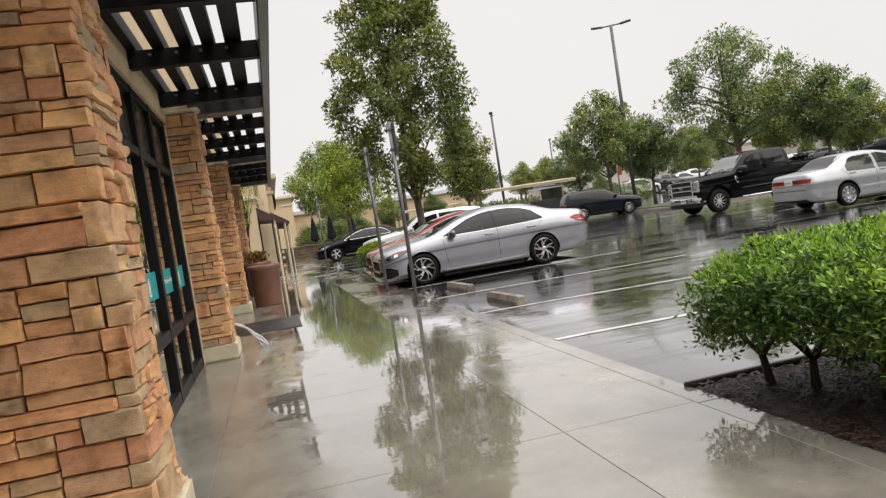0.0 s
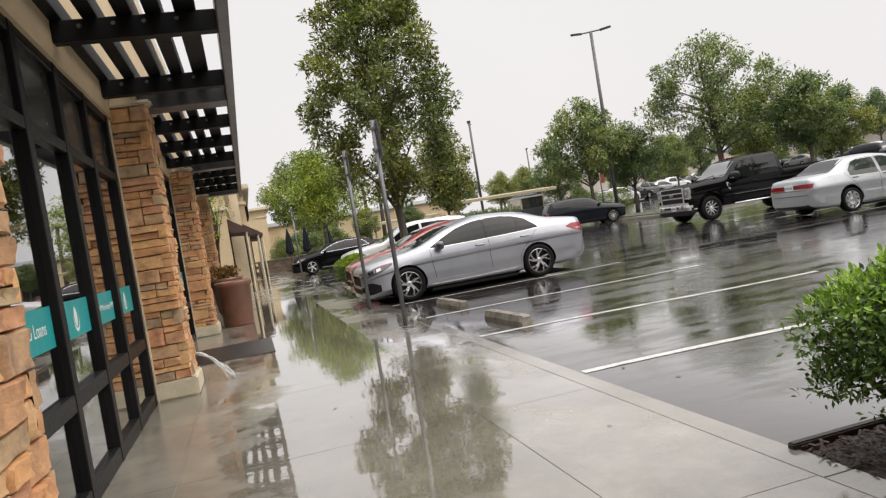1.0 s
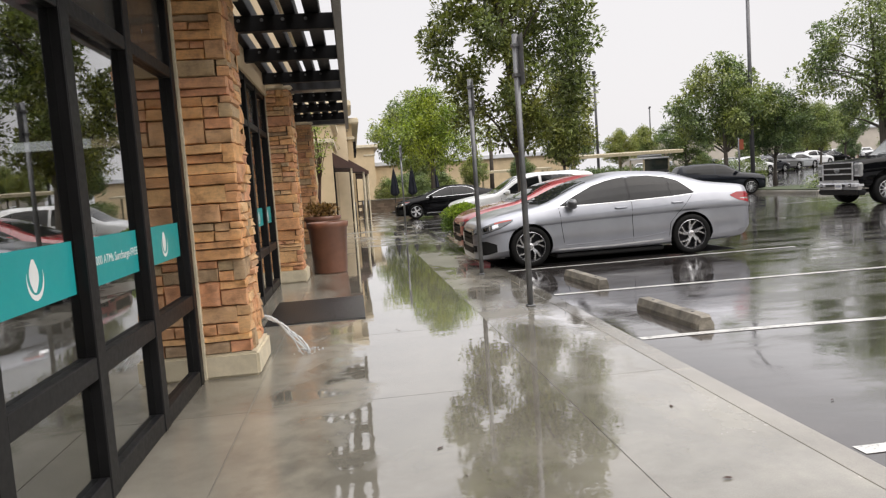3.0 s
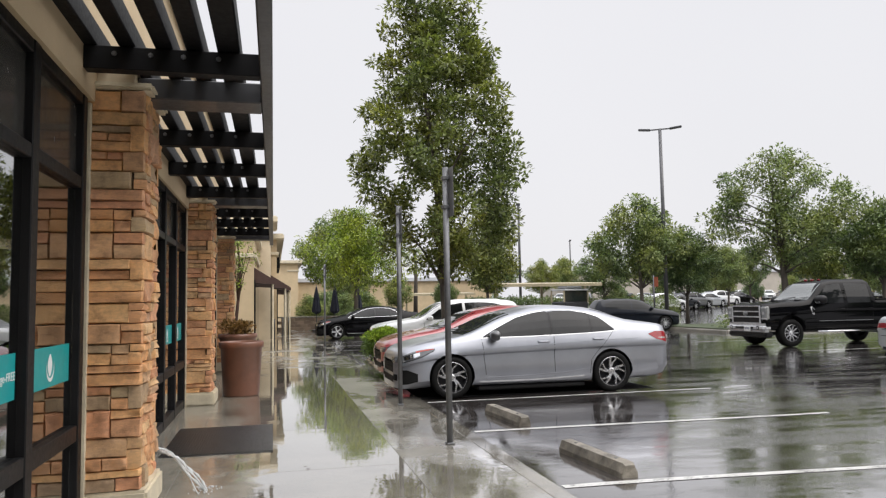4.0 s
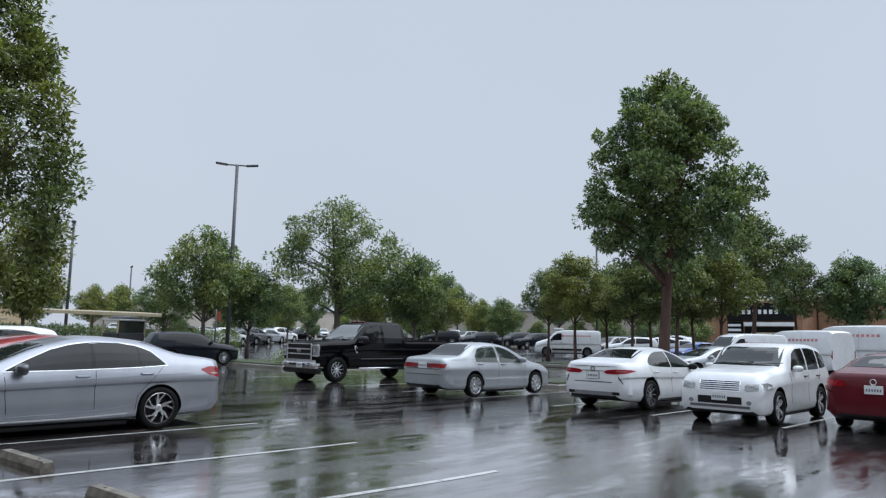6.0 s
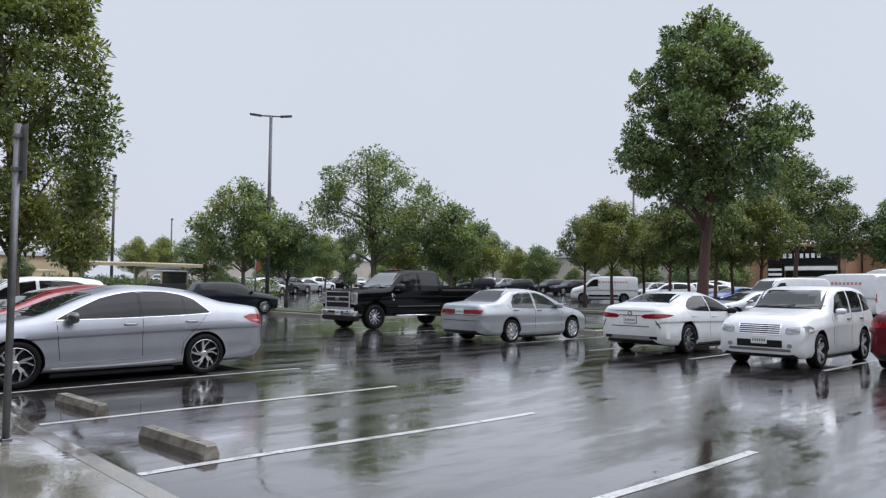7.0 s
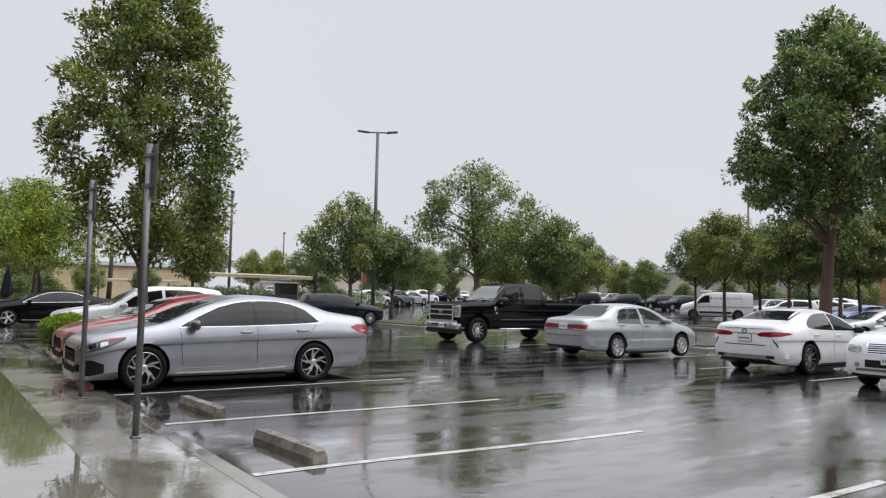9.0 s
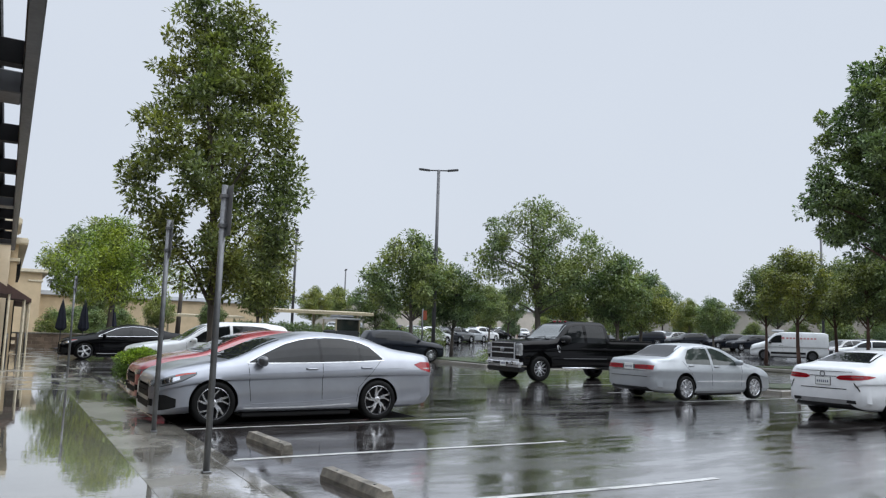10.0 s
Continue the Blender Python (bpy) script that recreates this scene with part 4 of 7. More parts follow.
def sedan_spec(paint_mat, crease=(), **more):
    d = dict(
        paint=paint_mat, wheelbase=2.776, wheel=0.335, half=0.925, rim="swirl", rim_mat="alloy",
        keys=[(2.27, 0.17, 0.58, 0.66, 0.56, 0.62, 0.60, 0.46), (2.21, 0.16, 0.65, 0.74, 0.70, 0.76, 0.72, 0.55), (2.03, 0.16, 0.735, 0.835, 0.79, 0.86, 0.81, 0.65),
              (1.65, 0.18, 0.82, 0.93, 0.83, 0.915, 0.86, 0.72), (1.18, 0.18, 0.885, 1.01, 0.85, 0.925, 0.88, 0.74), (0.30, 0.18, 0.93, 1.365, 0.86, 0.925, 0.885, 0.61),
              (-0.40, 0.18, 0.955, 1.468, 0.86, 0.925, 0.885, 0.585), (-1.12, 0.18, 0.975, 1.420, 0.85, 0.925, 0.88, 0.57), (-1.86, 0.19, 0.99, 1.200, 0.83, 0.915, 0.86, 0.64),
              (-2.34, 0.23, 0.97, 1.125, 0.76, 0.875, 0.82, 0.68), (-2.48, 0.28, 0.93, 1.095, 0.68, 0.79, 0.74, 0.62), (-2.53, 0.34, 0.86, 1.01, 0.60, 0.69, 0.65, 0.54)],
        side=[("front_door_glass", (0.86, 0.60, 0.25, -0.05, -0.31), (0.955, 0.955, 0.96, 0.965, 0.97), (0.965, 1.10, 1.255, 1.335, 1.37), "tint"),
              ("rear_door_glass", (-0.36, -0.75, -1.04), (0.97, 0.985, 0.995), (1.373, 1.36, 1.315), "tint"),
              ("quarter_glass", (-1.06, -1.25, -1.46), (0.995, 1.005, 1.02), (1.31, 1.23, 1.04), "tint"),
              ("headlight", (2.19, 2.04, 1.88, 1.66), (0.585, 0.630, 0.680, 0.775), (0.675, 0.745, 0.785, 0.805), "lamp_clear"),
              ("taillight", (-2.10, -2.24, -2.46), (0.930, 0.850, 0.795), (0.945, 0.985, 0.975), "lamp_red"),
              ("reversing_lamp", (-2.28, -2.36, -2.46), (0.876, 0.862, 0.850), (0.884, 0.884, 0.884), "lamp_pale"),
              ("headlight_bezel", (2.21, 2.04, 1.88, 1.68), (0.570, 0.616, 0.666, 0.762), (0.585, 0.630, 0.680, 0.774), "trim_black"),
              ("corner_intake", (2.22, 2.10, 1.94), (0.24, 0.25, 0.29), (0.47, 0.47, 0.41), "seam"),
              ("door_pillar", (-0.31, -0.36), (0.97, 0.97), (1.372, 1.374), "trim_black"),
              ("quarter_pillar", (-1.03, -1.07), (0.995, 0.996), (1.318, 1.305), "trim_black")],
        side_trim=[("window_trim", (0.90, 0.0, -1.0, -1.50), (0.940, 0.950, 0.977, 1.003), (0.951, 0.961, 0.988, 1.014), "bright_metal"),
                   ("window_arch_trim", (0.88, 0.60, 0.25, -0.05, -0.35, -0.75, -1.05, -1.25, -1.50), (0.963, 1.103, 1.258, 1.333, 1.366, 1.358, 1.313, 1.233, 1.016), (0.973, 1.113, 1.268, 1.344, 1.377, 1.369, 1.324, 1.247, 1.030), "bright_metal"),
                   ("turn_signal", (1.96, 1.80, 1.68), (0.738, 0.770, 0.788), (0.764, 0.794, 0.802), "lamp_amber"),
                   ("lamp_reflector", (2.14, 2.04, 1.90), (0.625, 0.650, 0.695), (0.680, 0.712, 0.745), "chrome"),
                   ("sill_trim", (0.92, 0.0, -0.88), (0.245, 0.245, 0.275), (0.262, 0.262, 0.292), "bright_metal")] + [(nm, xs, lo, [z + 0.010 for z in lo], key) for nm, xs, lo, key in crease],
        seams=[(0.88, 0.93, 0.82, 0.30), (-0.36, 0.98, -0.36, 0.30), (-1.45, 1.02, -1.02, 0.55), (-1.02, 0.55, -0.98, 0.32)],
        handles=[(-0.17, 0.865), (-1.15, 0.885)], mirror=(0.66, 0.985),
        tops=[("windscreen", 1.16, 0.32, 0.70, 0.585, "screen_glass", 0.05), ("rear_window", -1.16, -1.82, 0.54, 0.60, "tint", -0.05)],
        ends=[("headlight", True, 0.40, 0.72, 0.565, 0.655, "lamp_clear", True, 0.03), ("grille", True, -0.44, 0.44, 0.42, 0.61, "seam", False, 0.0), ("grille_bar", True, -0.42, 0.42, 0.575, 0.605, "chrome", False, 0.0), ("grille_bar", True, -0.40, 0.40, 0.50, 0.512, "chrome", False, 0.0),
              ("lower_grille", True, -0.46, 0.46, 0.26, 0.36, "seam", False, 0.0), ("fog_lamp_recess", True, 0.50, 0.68, 0.30, 0.40, "seam", True, 0.0),
              ("taillight", False, 0.46, 0.80, 0.84, 0.95, "lamp_red", True, 0.0), ("bumper_recess", False, -0.6, 0.6, 0.34, 0.42, "trim_black", False, 0.0), ("boot_gap", False, -0.62, 0.62, 0.70, 0.708, "seam", False, 0.0)],
        end_shapes=[],
        plates=[(False, 0.72, 0.0)], wipers=1.13)
    d.update(more)
    return d

# ---- plants ----
def leaf_mesh(name, centres, radii, per, size, seed, material, flat=0.8, droop=0.3):
    """Many small folded leaves in clumps: a centre and a radius each."""
    rng = np.random.default_rng(seed)
    centres, radii = np.asarray(centres, float), np.asarray(radii, float)
    n = len(centres) * per
    c = np.repeat(centres, per, 0)
    r = np.repeat(radii, per)
    d = rng.normal(size=(n, 3))
    d /= np.linalg.norm(d, axis=1)[:, None]
    d[:, 2] *= flat
    pos = c + d * (r * rng.uniform(0.35, 1.0, n) ** 0.6)[:, None]
    out = d + rng.normal(scale=0.55, size=(n, 3))
    out[:, 2] -= droop
    out /= np.linalg.norm(out, axis=1)[:, None]
    side = np.cross(out, rng.normal(scale=0.55, size=(n, 3)) + np.array([0.0, 0.0, 1.0]))
    side /= np.linalg.norm(side, axis=1)[:, None]
    up = np.cross(side, out)
    l = size * rng.uniform(0.65, 1.25, n)[:, None]
    w = l * 0.21
    verts = np.stack([pos, pos + out * l * 0.5 + side * w + up * w * 0.35, pos + out * l, pos + out * l * 0.5 - side * w + up * w * 0.35], 1).reshape(-1, 3)
    me = bpy.data.meshes.new(name)
    me.vertices.add(4 * n)
    me.vertices.foreach_set("co", verts.ravel())
    me.loops.add(6 * n)
    base = np.arange(n)[:, None] * 4
    me.loops.foreach_set("vertex_index", (base + np.array([[0, 1, 2, 0, 2, 3]])).ravel())
    me.polygons.add(2 * n)
    me.polygons.foreach_set("loop_start", np.arange(2 * n) * 3)
    me.update(calc_edges=True)
    me.validate()
    me.materials.append(material)
    return me


def grow(profile, height, base, n, seed, lobes=24, size=0.42, hollow=0.55, twin=None):
    """Clump centres: a crown of rounded lobes, with clumps over the upper shell of each and gaps between them.
    profile: half width against height share."""
    rnd = random.Random(seed)
    hs, ws = zip(*profile)
    top = max(ws)
    cores = []
    tries = 0
    while len(cores) < lobes and tries < 4000:
        tries += 1
        h = (len(cores) + rnd.random()) / lobes
        w = float(np.interp(h, hs, ws))
        a = len(cores) * 2.4 + rnd.uniform(-0.5, 0.5)
        r = size * (0.45 * top + 0.55 * w) * rnd.uniform(0.8, 1.25)
        q = max(0.0, w * rnd.uniform(0.78, 1.08) - r * 0.75) if len(cores) % 4 else w * rnd.uniform(0.0, 0.3)
        c = Vector((q * math.cos(a), q * math.sin(a), base + h * (height - base - r * 0.5)))
        if twin and h > 0.74:
            s = 1 if len(cores) % 2 else -1
            c = Vector((c.x * 0.6 + s * twin[0], c.y * 0.6 + s * twin[1], c.z - (0.55 if s > 0 else 0.0)))
        cores.append((c, r))
    total = sum(r * r for _, r in cores)
    out = []
    for c, r in cores:
        k = max(3, round(n * r * r / total))
        for _ in range(k):
            d = Vector((rnd.gauss(0, 1), rnd.gauss(0, 1), rnd.gauss(0.25, 0.9))).normalized()
            d.z *= 0.72
            out.append(c + d * r * rnd.uniform(hollow, 1.08))
    rnd.shuffle(out)
    return out


def tree(name, m, label, height, base, profile, n, per, leaf, radius, trunk_r, seed, material, bark, lean=(0, 0), category="tree", group="car park trees", limbs=16, lobes=22, size=0.42, twin=None, droop=0.3):
    t = thing(name, m, label, category, group)
    rnd = random.Random(seed)
    clumps = grow(profile, height, base, n, seed, lobes, size, twin=twin)
    for c in clumps:
        c += Vector((lean[0], lean[1], 0)) * 0.5 * c.z / height
    bm = bmesh.new()
    pts, rad = [], []
    steps = 9
    for i in range(steps + 1):
        h = i / steps
        pts.append((lean[0] * h + 0.06 * math.sin(h * 7 + seed), lean[1] * h + 0.06 * math.cos(h * 6 + seed), -0.05 + h * height * 0.93))
        rad.append(trunk_r * (1.35 if i == 0 else 1.0) * (1 - 0.9 * h) + 0.012)
    tube(bm, pts, rad, 10)
    part("trunk", bm, bark, t, smooth=True)
    for k in range(limbs):
        goal = clumps[(k * 37) % len(clumps)]
        h0 = max(base * 0.75, goal.z - rnd.uniform(0.8, 2.2)) / (height * 0.93)
        h0 = min(0.9, h0)
        start = Vector((np.interp(h0, np.linspace(0, 1, steps + 1), [p[0] for p in pts]), np.interp(h0, np.linspace(0, 1, steps + 1), [p[1] for p in pts]), h0 * height * 0.93))
        mid = start.lerp(goal, 0.5) + Vector((0, 0, 0.15))
        r0 = trunk_r * (1 - 0.9 * h0) * 0.55 + 0.008
        bm = bmesh.new()
        tube(bm, [start, start.lerp(mid, 0.55), mid, goal], [r0, r0 * 0.75, r0 * 0.5, 0.008], 6)
        part("limb", bm, bark, t, smooth=True)
    radii = [radius * rnd.uniform(0.65, 1.25) for _ in clumps]
    me = leaf_mesh("crown", clumps, radii, per, leaf, seed, material, 0.8, droop)
    crown = new("crown", me)
    crown.parent = t
    return t


TALL = [(0.0, 0.9), (0.08, 1.6), (0.25, 2.15), (0.42, 2.15), (0.6, 1.8), (0.8, 1.35), (0.93, 0.95), (1.0, 0.5)]
tree("tree", pose(5.3, 22.4, 0.1), "tall slender broadleaf tree with open glossy crown in an island", 10.2, 2.3, TALL, 1150, 34, 0.15, 0.25, 0.12, 11, M["leaf"], M["bark_grey"], lean=(-0.75, 0.3), lobes=120, size=0.17, twin=(0.52, -0.15), droop=-0.05)
STACKED = [(0.0, 2.0), (0.10, 3.0), (0.24, 3.3), (0.36, 2.85), (0.48, 2.2), (0.62, 2.15), (0.78, 2.05), (0.9, 1.6), (1.0, 0.6)]
tree("tree", pose(23.4, 15.5, lot(23.4, 15.5) - 0.02), "tall dense broadleaf tree with a reddish brown trunk", 10.6, 4.55, STACKED, 780, 84, 0.155, 0.25, 0.20, 23, M["leaf_dense"], M["bark"], lean=(0.3, -0.65), lobes=40, size=0.28, droop=0.12)
ROUND = [(0.0, 1.3), (0.2, 2.7), (0.5, 3.0), (0.75, 2.2), (0.92, 1.2), (1.0, 0.4)]
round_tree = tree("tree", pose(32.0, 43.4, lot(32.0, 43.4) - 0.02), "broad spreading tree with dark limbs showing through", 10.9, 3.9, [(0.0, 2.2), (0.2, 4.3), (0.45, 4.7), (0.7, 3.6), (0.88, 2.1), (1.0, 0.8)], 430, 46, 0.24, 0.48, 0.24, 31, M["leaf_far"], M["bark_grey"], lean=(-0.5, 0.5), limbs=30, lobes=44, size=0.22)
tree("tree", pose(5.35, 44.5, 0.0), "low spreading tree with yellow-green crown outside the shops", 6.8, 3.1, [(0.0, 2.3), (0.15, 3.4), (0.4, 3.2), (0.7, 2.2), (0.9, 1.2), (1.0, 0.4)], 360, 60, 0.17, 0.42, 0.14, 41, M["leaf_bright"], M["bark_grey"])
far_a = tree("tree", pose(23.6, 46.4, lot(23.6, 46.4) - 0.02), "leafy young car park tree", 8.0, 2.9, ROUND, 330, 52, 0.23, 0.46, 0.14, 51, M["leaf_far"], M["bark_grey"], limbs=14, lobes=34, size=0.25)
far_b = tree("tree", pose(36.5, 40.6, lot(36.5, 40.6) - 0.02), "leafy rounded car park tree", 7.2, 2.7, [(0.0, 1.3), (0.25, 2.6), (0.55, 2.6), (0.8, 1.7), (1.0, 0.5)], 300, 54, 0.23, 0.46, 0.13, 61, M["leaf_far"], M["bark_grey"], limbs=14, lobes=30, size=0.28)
far_c = tree("tree", pose(14.0, 48.2, lot(14.0, 48.2) - 0.02), "dark leafy car park tree with a slim trunk", 8.0, 2.6, [(0.0, 1.2), (0.3, 2.2), (0.6, 2.0), (1.0, 0.4)], 210, 75, 0.22, 0.5, 0.1, 71, M["leaf"], M["bark_grey"], limbs=8)


def polar(az, d):
    return 0.88 + d * math.sin(radians(az)), 4.12 + d * math.cos(radians(az))


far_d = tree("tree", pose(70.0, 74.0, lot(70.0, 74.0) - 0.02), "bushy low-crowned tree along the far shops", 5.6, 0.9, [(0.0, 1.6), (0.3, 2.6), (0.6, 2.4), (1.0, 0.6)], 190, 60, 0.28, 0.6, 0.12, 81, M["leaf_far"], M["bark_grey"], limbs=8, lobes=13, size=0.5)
far_e = tree("tree", pose(*polar(54.7, 56), 0.15), "slim young tree with a clear trunk along a parking row", 8.0, 3.70, [(0.0, 1.4), (0.2, 2.4), (0.5, 2.5), (0.8, 1.8), (1.0, 0.6)], 270, 56, 0.20, 0.38, 0.12, 101, M["leaf"], M["bark"], limbs=12, lobes=24, size=0.30)


def copy_tree(src, x, y, s, turn):
    c = copy_thing(src, pose(x, y, lot(x, y) - 0.03, 0, 0, turn))
    c.scale = (s, s, s * (0.94 + 0.12 * ((turn * 7) % 10) / 10))
    return c


for src, az, d, s, turn in ((far_a, 25.5, 60, 0.74, 40), (far_a, 31.6, 50, 0.80, 130), (far_b, 40.5, 58, 1.05, 200), (far_b, 46.0, 56, 0.92, 300), (far_a, 49.5, 95, 0.75, 10),
                            (far_b, 51.2, 68, 0.72, 80), (far_e, 56.8, 48, 0.95, 170), (far_e, 59.1, 52, 0.90, 320), (far_e, 61.0, 46, 0.88, 20), (far_e, 62.4, 54, 0.98, 200),
                            (far_e, 64.3, 46, 0.97, 95), (far_e, 65.4, 50, 0.92, 250), (far_e, 67.4, 48, 0.98, 130), (far_e, 69.6, 60, 1.50, 60), (far_e, 72.3, 70, 1.15, 280),
                            (far_b, 76.1, 70, 1.25, 33), (far_b, 17.2, 75, 0.9, 110), (far_a, 20.8, 85, 0.72, 66), (far_b, 22.6, 110, 0.95, 12), (far_b, 33.6, 90, 1.0, 220), (far_a, 36.0, 95, 0.9, 140),
                            (far_a, 29.2, 100, 1.0, 31), (far_b, 43.5, 110, 1.1, 99), (far_a, 47.6, 120, 1.1, 44), (far_a, 5.6, 66, 0.75, 180), (far_b, 80.0, 60, 1.1, 10), (far_a, 85.0, 70, 1.1, 50),
                            (far_a, 4.9, 74, 1.35, 15), (far_b, 9.5, 66, 0.55, 15), (far_b, 13.2, 72, 0.5, 115), (far_a, 55.5, 105, 1.0, 17), (far_b, 39.0, 112, 1.0, 47), (far_a, 31.0, 112, 1.0, 67), (far_b, 58.5, 100, 1.0, 77), (far_a, 34.5, 72, 0.72, 98), (far_b, 62.0, 90, 1.1, 166),
                            # trees added out of view, so car paint mirrors something dark
                            (far_b, 97, 26, 1.1, 5), (far_b, 112, 24, 1.2, 140), (far_a, 121, 30, 1.15, 200), (far_a, 140, 30, 1.2, 310),
                            (far_b, 150, 24, 1.1, 20), (far_a, 160, 34, 1.2, 90), (far_b, 168, 28, 1.1, 155), (far_a, 90, 40, 1.2, 222), (far_b, 117, 55, 1.5, 33), (far_a, 135, 58, 1.5, 44), (far_b, 103, 60, 1.5, 88)):
    copy_tree(src, *polar(az, d), s, turn)
far_e.scale = (0.86, 0.86, 0.86)
for az, d, size, turn in ((2.7, 55, 0.44, 20), (3.9, 58, 0.50, 140), (5.3, 57, 0.46, 250), (6.9, 60, 0.50, 80)):
    copy_tree(far_d, *polar(az, d), size, turn)
belt = random.Random(8)
for k in range(17):
    az = 27.0 + k * 2.44 + belt.uniform(-0.8, 0.8)
    if not 47.0 < az < 48.6:
        copy_tree(far_d, *polar(az, (112 if az < 46 else 100 if az < 58 else 86) + belt.uniform(-4, 3)), belt.uniform(0.5, 0.85), k * 47)


def hedge(name, x0, x1, y0, y1, z0, z1, n, per, leaf, radius, seed, label, stems, material):
    h = thing(name, Matrix.Translation((0, 0, 0)), label, "hedge")
    rnd = random.Random(seed)
    cs = []
    while len(cs) < n:
        x, y, z = rnd.uniform(x0, x1), rnd.uniform(y0, y1), rnd.uniform(z0, z1)
        inset = min(x - x0, x1 - x, y - y0, y1 - y)
        depth = min(inset, (z1 - z), (z - z0) * 0.9)
        if depth > 0.22 and rnd.random() < 0.85:
            continue
        if inset < 0.06 and (z1 - z < 0.05 or z - z0 < 0.10) and rnd.random() < 0.6:
            continue
        if inset < 0.28 and z > z1 - (0.28 - inset) * 0.62:
            continue
        z += 0.045 * noise.noise(Vector((x * 2.5, y * 2.5, seed))) + 0.06 * noise.noise(Vector((x * 1.1, y * 1.1, seed + 3)))
        if z - z0 < 0.13 and noise.noise(Vector((x * 3, y * 3, 2))) > 0.0:
            continue
        cs.append((x, y, z))
    ob = new("foliage", leaf_mesh("foliage", cs, [radius * rnd.uniform(0.7, 1.3) for _ in cs], per, leaf, seed, material, 0.9, -0.25))
    ob.parent = h
    if material is M["leaf_hedge"]:
        # fresh shoots over the clipped top
        k = max(60, int((x1 - x0) * (y1 - y0) * 210))
        tops = []
        for _ in range(k):
            x, y = rnd.uniform(x0 + 0.03, x1 - 0.03), rnd.uniform(y0 + 0.03, y1 - 0.03)
            inset = min(x - x0, x1 - x, y - y0, y1 - y)
            tops.append((x, y, z1 - 0.02 - max(0.0, 0.28 - inset) * 0.62 + 0.05 * noise.noise(Vector((x * 2.5, y * 2.5, seed))) + 0.06 * noise.noise(Vector((x * 1.1, y * 1.1, seed + 3)))))
        ob = new("new_growth", leaf_mesh("new_growth", tops, [radius * rnd.uniform(0.7, 1.2) for _ in tops], per, leaf, seed + 1, M["leaf_shoot"], 0.75, -0.6))
        ob.parent = h
    for sx, sy in stems:
        base = Vector((sx, sy, 0.0))
        bm = bmesh.new()
        top = base + Vector((rnd.uniform(-0.06, 0.06), rnd.uniform(-0.06, 0.06), z0 * 0.45 + 0.05))
        tube(bm, [base, base.lerp(top, 0.5) + Vector((0.01, 0.015, 0)), top], [0.034, 0.027, 0.024], 7)
        for k in range(5):
            a = 6.28 * k / 5 + rnd.uniform(-0.4, 0.4)
            goal = top + Vector((0.30 * math.cos(a), 0.30 * math.sin(a), rnd.uniform(0.25, 0.42)))
            tube(bm, [top, top.lerp(goal, 0.5) + Vector((0, 0, -0.02)), goal], [0.019, 0.013, 0.006], 6)
        part("stem", bm, M["stem"], h, smooth=True)
    return h


hedge("hedge", 3.10, 5.9, 2.95, 4.64, 0.34, 0.93, 4600, 20, 0.042, 0.072, 5, "clipped bright green hedge on bare woody stems in bark mulch",
      [(3.5, 4.4), (3.62, 4.15), (3.75, 3.75), (3.7, 3.3), (4.3, 4.3), (4.2, 3.5), (4.6, 3.9), (5.1, 4.2), (5.5, 3.5)], M["leaf_hedge"])


def small_island(x0, x1, y0, y1, name, label):
    k = thing(name, Matrix(), label, "kerbed island", kind="structure")
    z = lot((x0 + x1) / 2, (y0 + y1) / 2)
    part("kerb", boxed(x0, x1, y0, y1, z - 0.1, z + 0.14, 0.05, 3), M["kerb"], k)
    part("planting", boxed(x0 + 0.16, x1 - 0.16, y0 + 0.16, y1 - 0.16, z + 0.1, z + 0.17, 0.03, 2), M["grass"], k)
    return k


small_island(3.3, 8.4, 21.1, 24.0, "planting_island", "kerbed planting island between parking bays")
hedge("shrub", 3.20, 4.10, 22.9, 23.85, 0.16, 0.86, 560, 22, 0.055, 0.10, 8, "small rounded bright green shrub at the end of a parking row", [(3.65, 23.4)], M["leaf_hedge"])
small_island(21.4, 29.0, 18.2, 20.2, "planting_island", "kerbed planting island with wet groundcover")
small_island(20.5, 34.0, 33.0, 40.0, "planting_island", "kerbed planting island with low shrubs under trees")
hedge("shrub", 21.2, 33.2, 33.6, 35.2, 0.1, 0.72, 500, 20, 0.13, 0.2, 12, "low wet green shrubs below the car park trees", [(24, 34), (28, 34)], M["leaf_far"])
hedge("hedge", 13.2, 20.2, 51.4, 52.5, 0.02, 1.80, 420, 24, 0.13, 0.22, 14, "dark clipped hedge beside a shade canopy", [(15, 52), (18, 52)], M["leaf"])
small_island(36.0, 52.0, 27.5, 30.5, "planting_island", "kerbed planting strip with wet groundcover")


# ---- walkway things ----
def planter_pot():
    p = thing("planter_pot", pose(0.31, 17.25, WALK), "large round brown terracotta planter pot beside a stone column", "planter")
    bm = bmesh.new()
    rings = lathe(bm, [(0.0, 0.0), (0.285, 0.0), (0.30, 0.03), (0.345, 0.80), (0.37, 0.81), (0.375, 0.90), (0.36, 0.915), (0.33, 0.91), (0.315, 0.82)], 40)
    part("pot", bm, M["terracotta"], p, smooth=True)
    bm = bmesh.new()
    rings = lathe(bm, [(0.32, 0.82), (0.0, 0.85)], 30)
    part("soil", bm, M["soil"], p)


planter_pot()


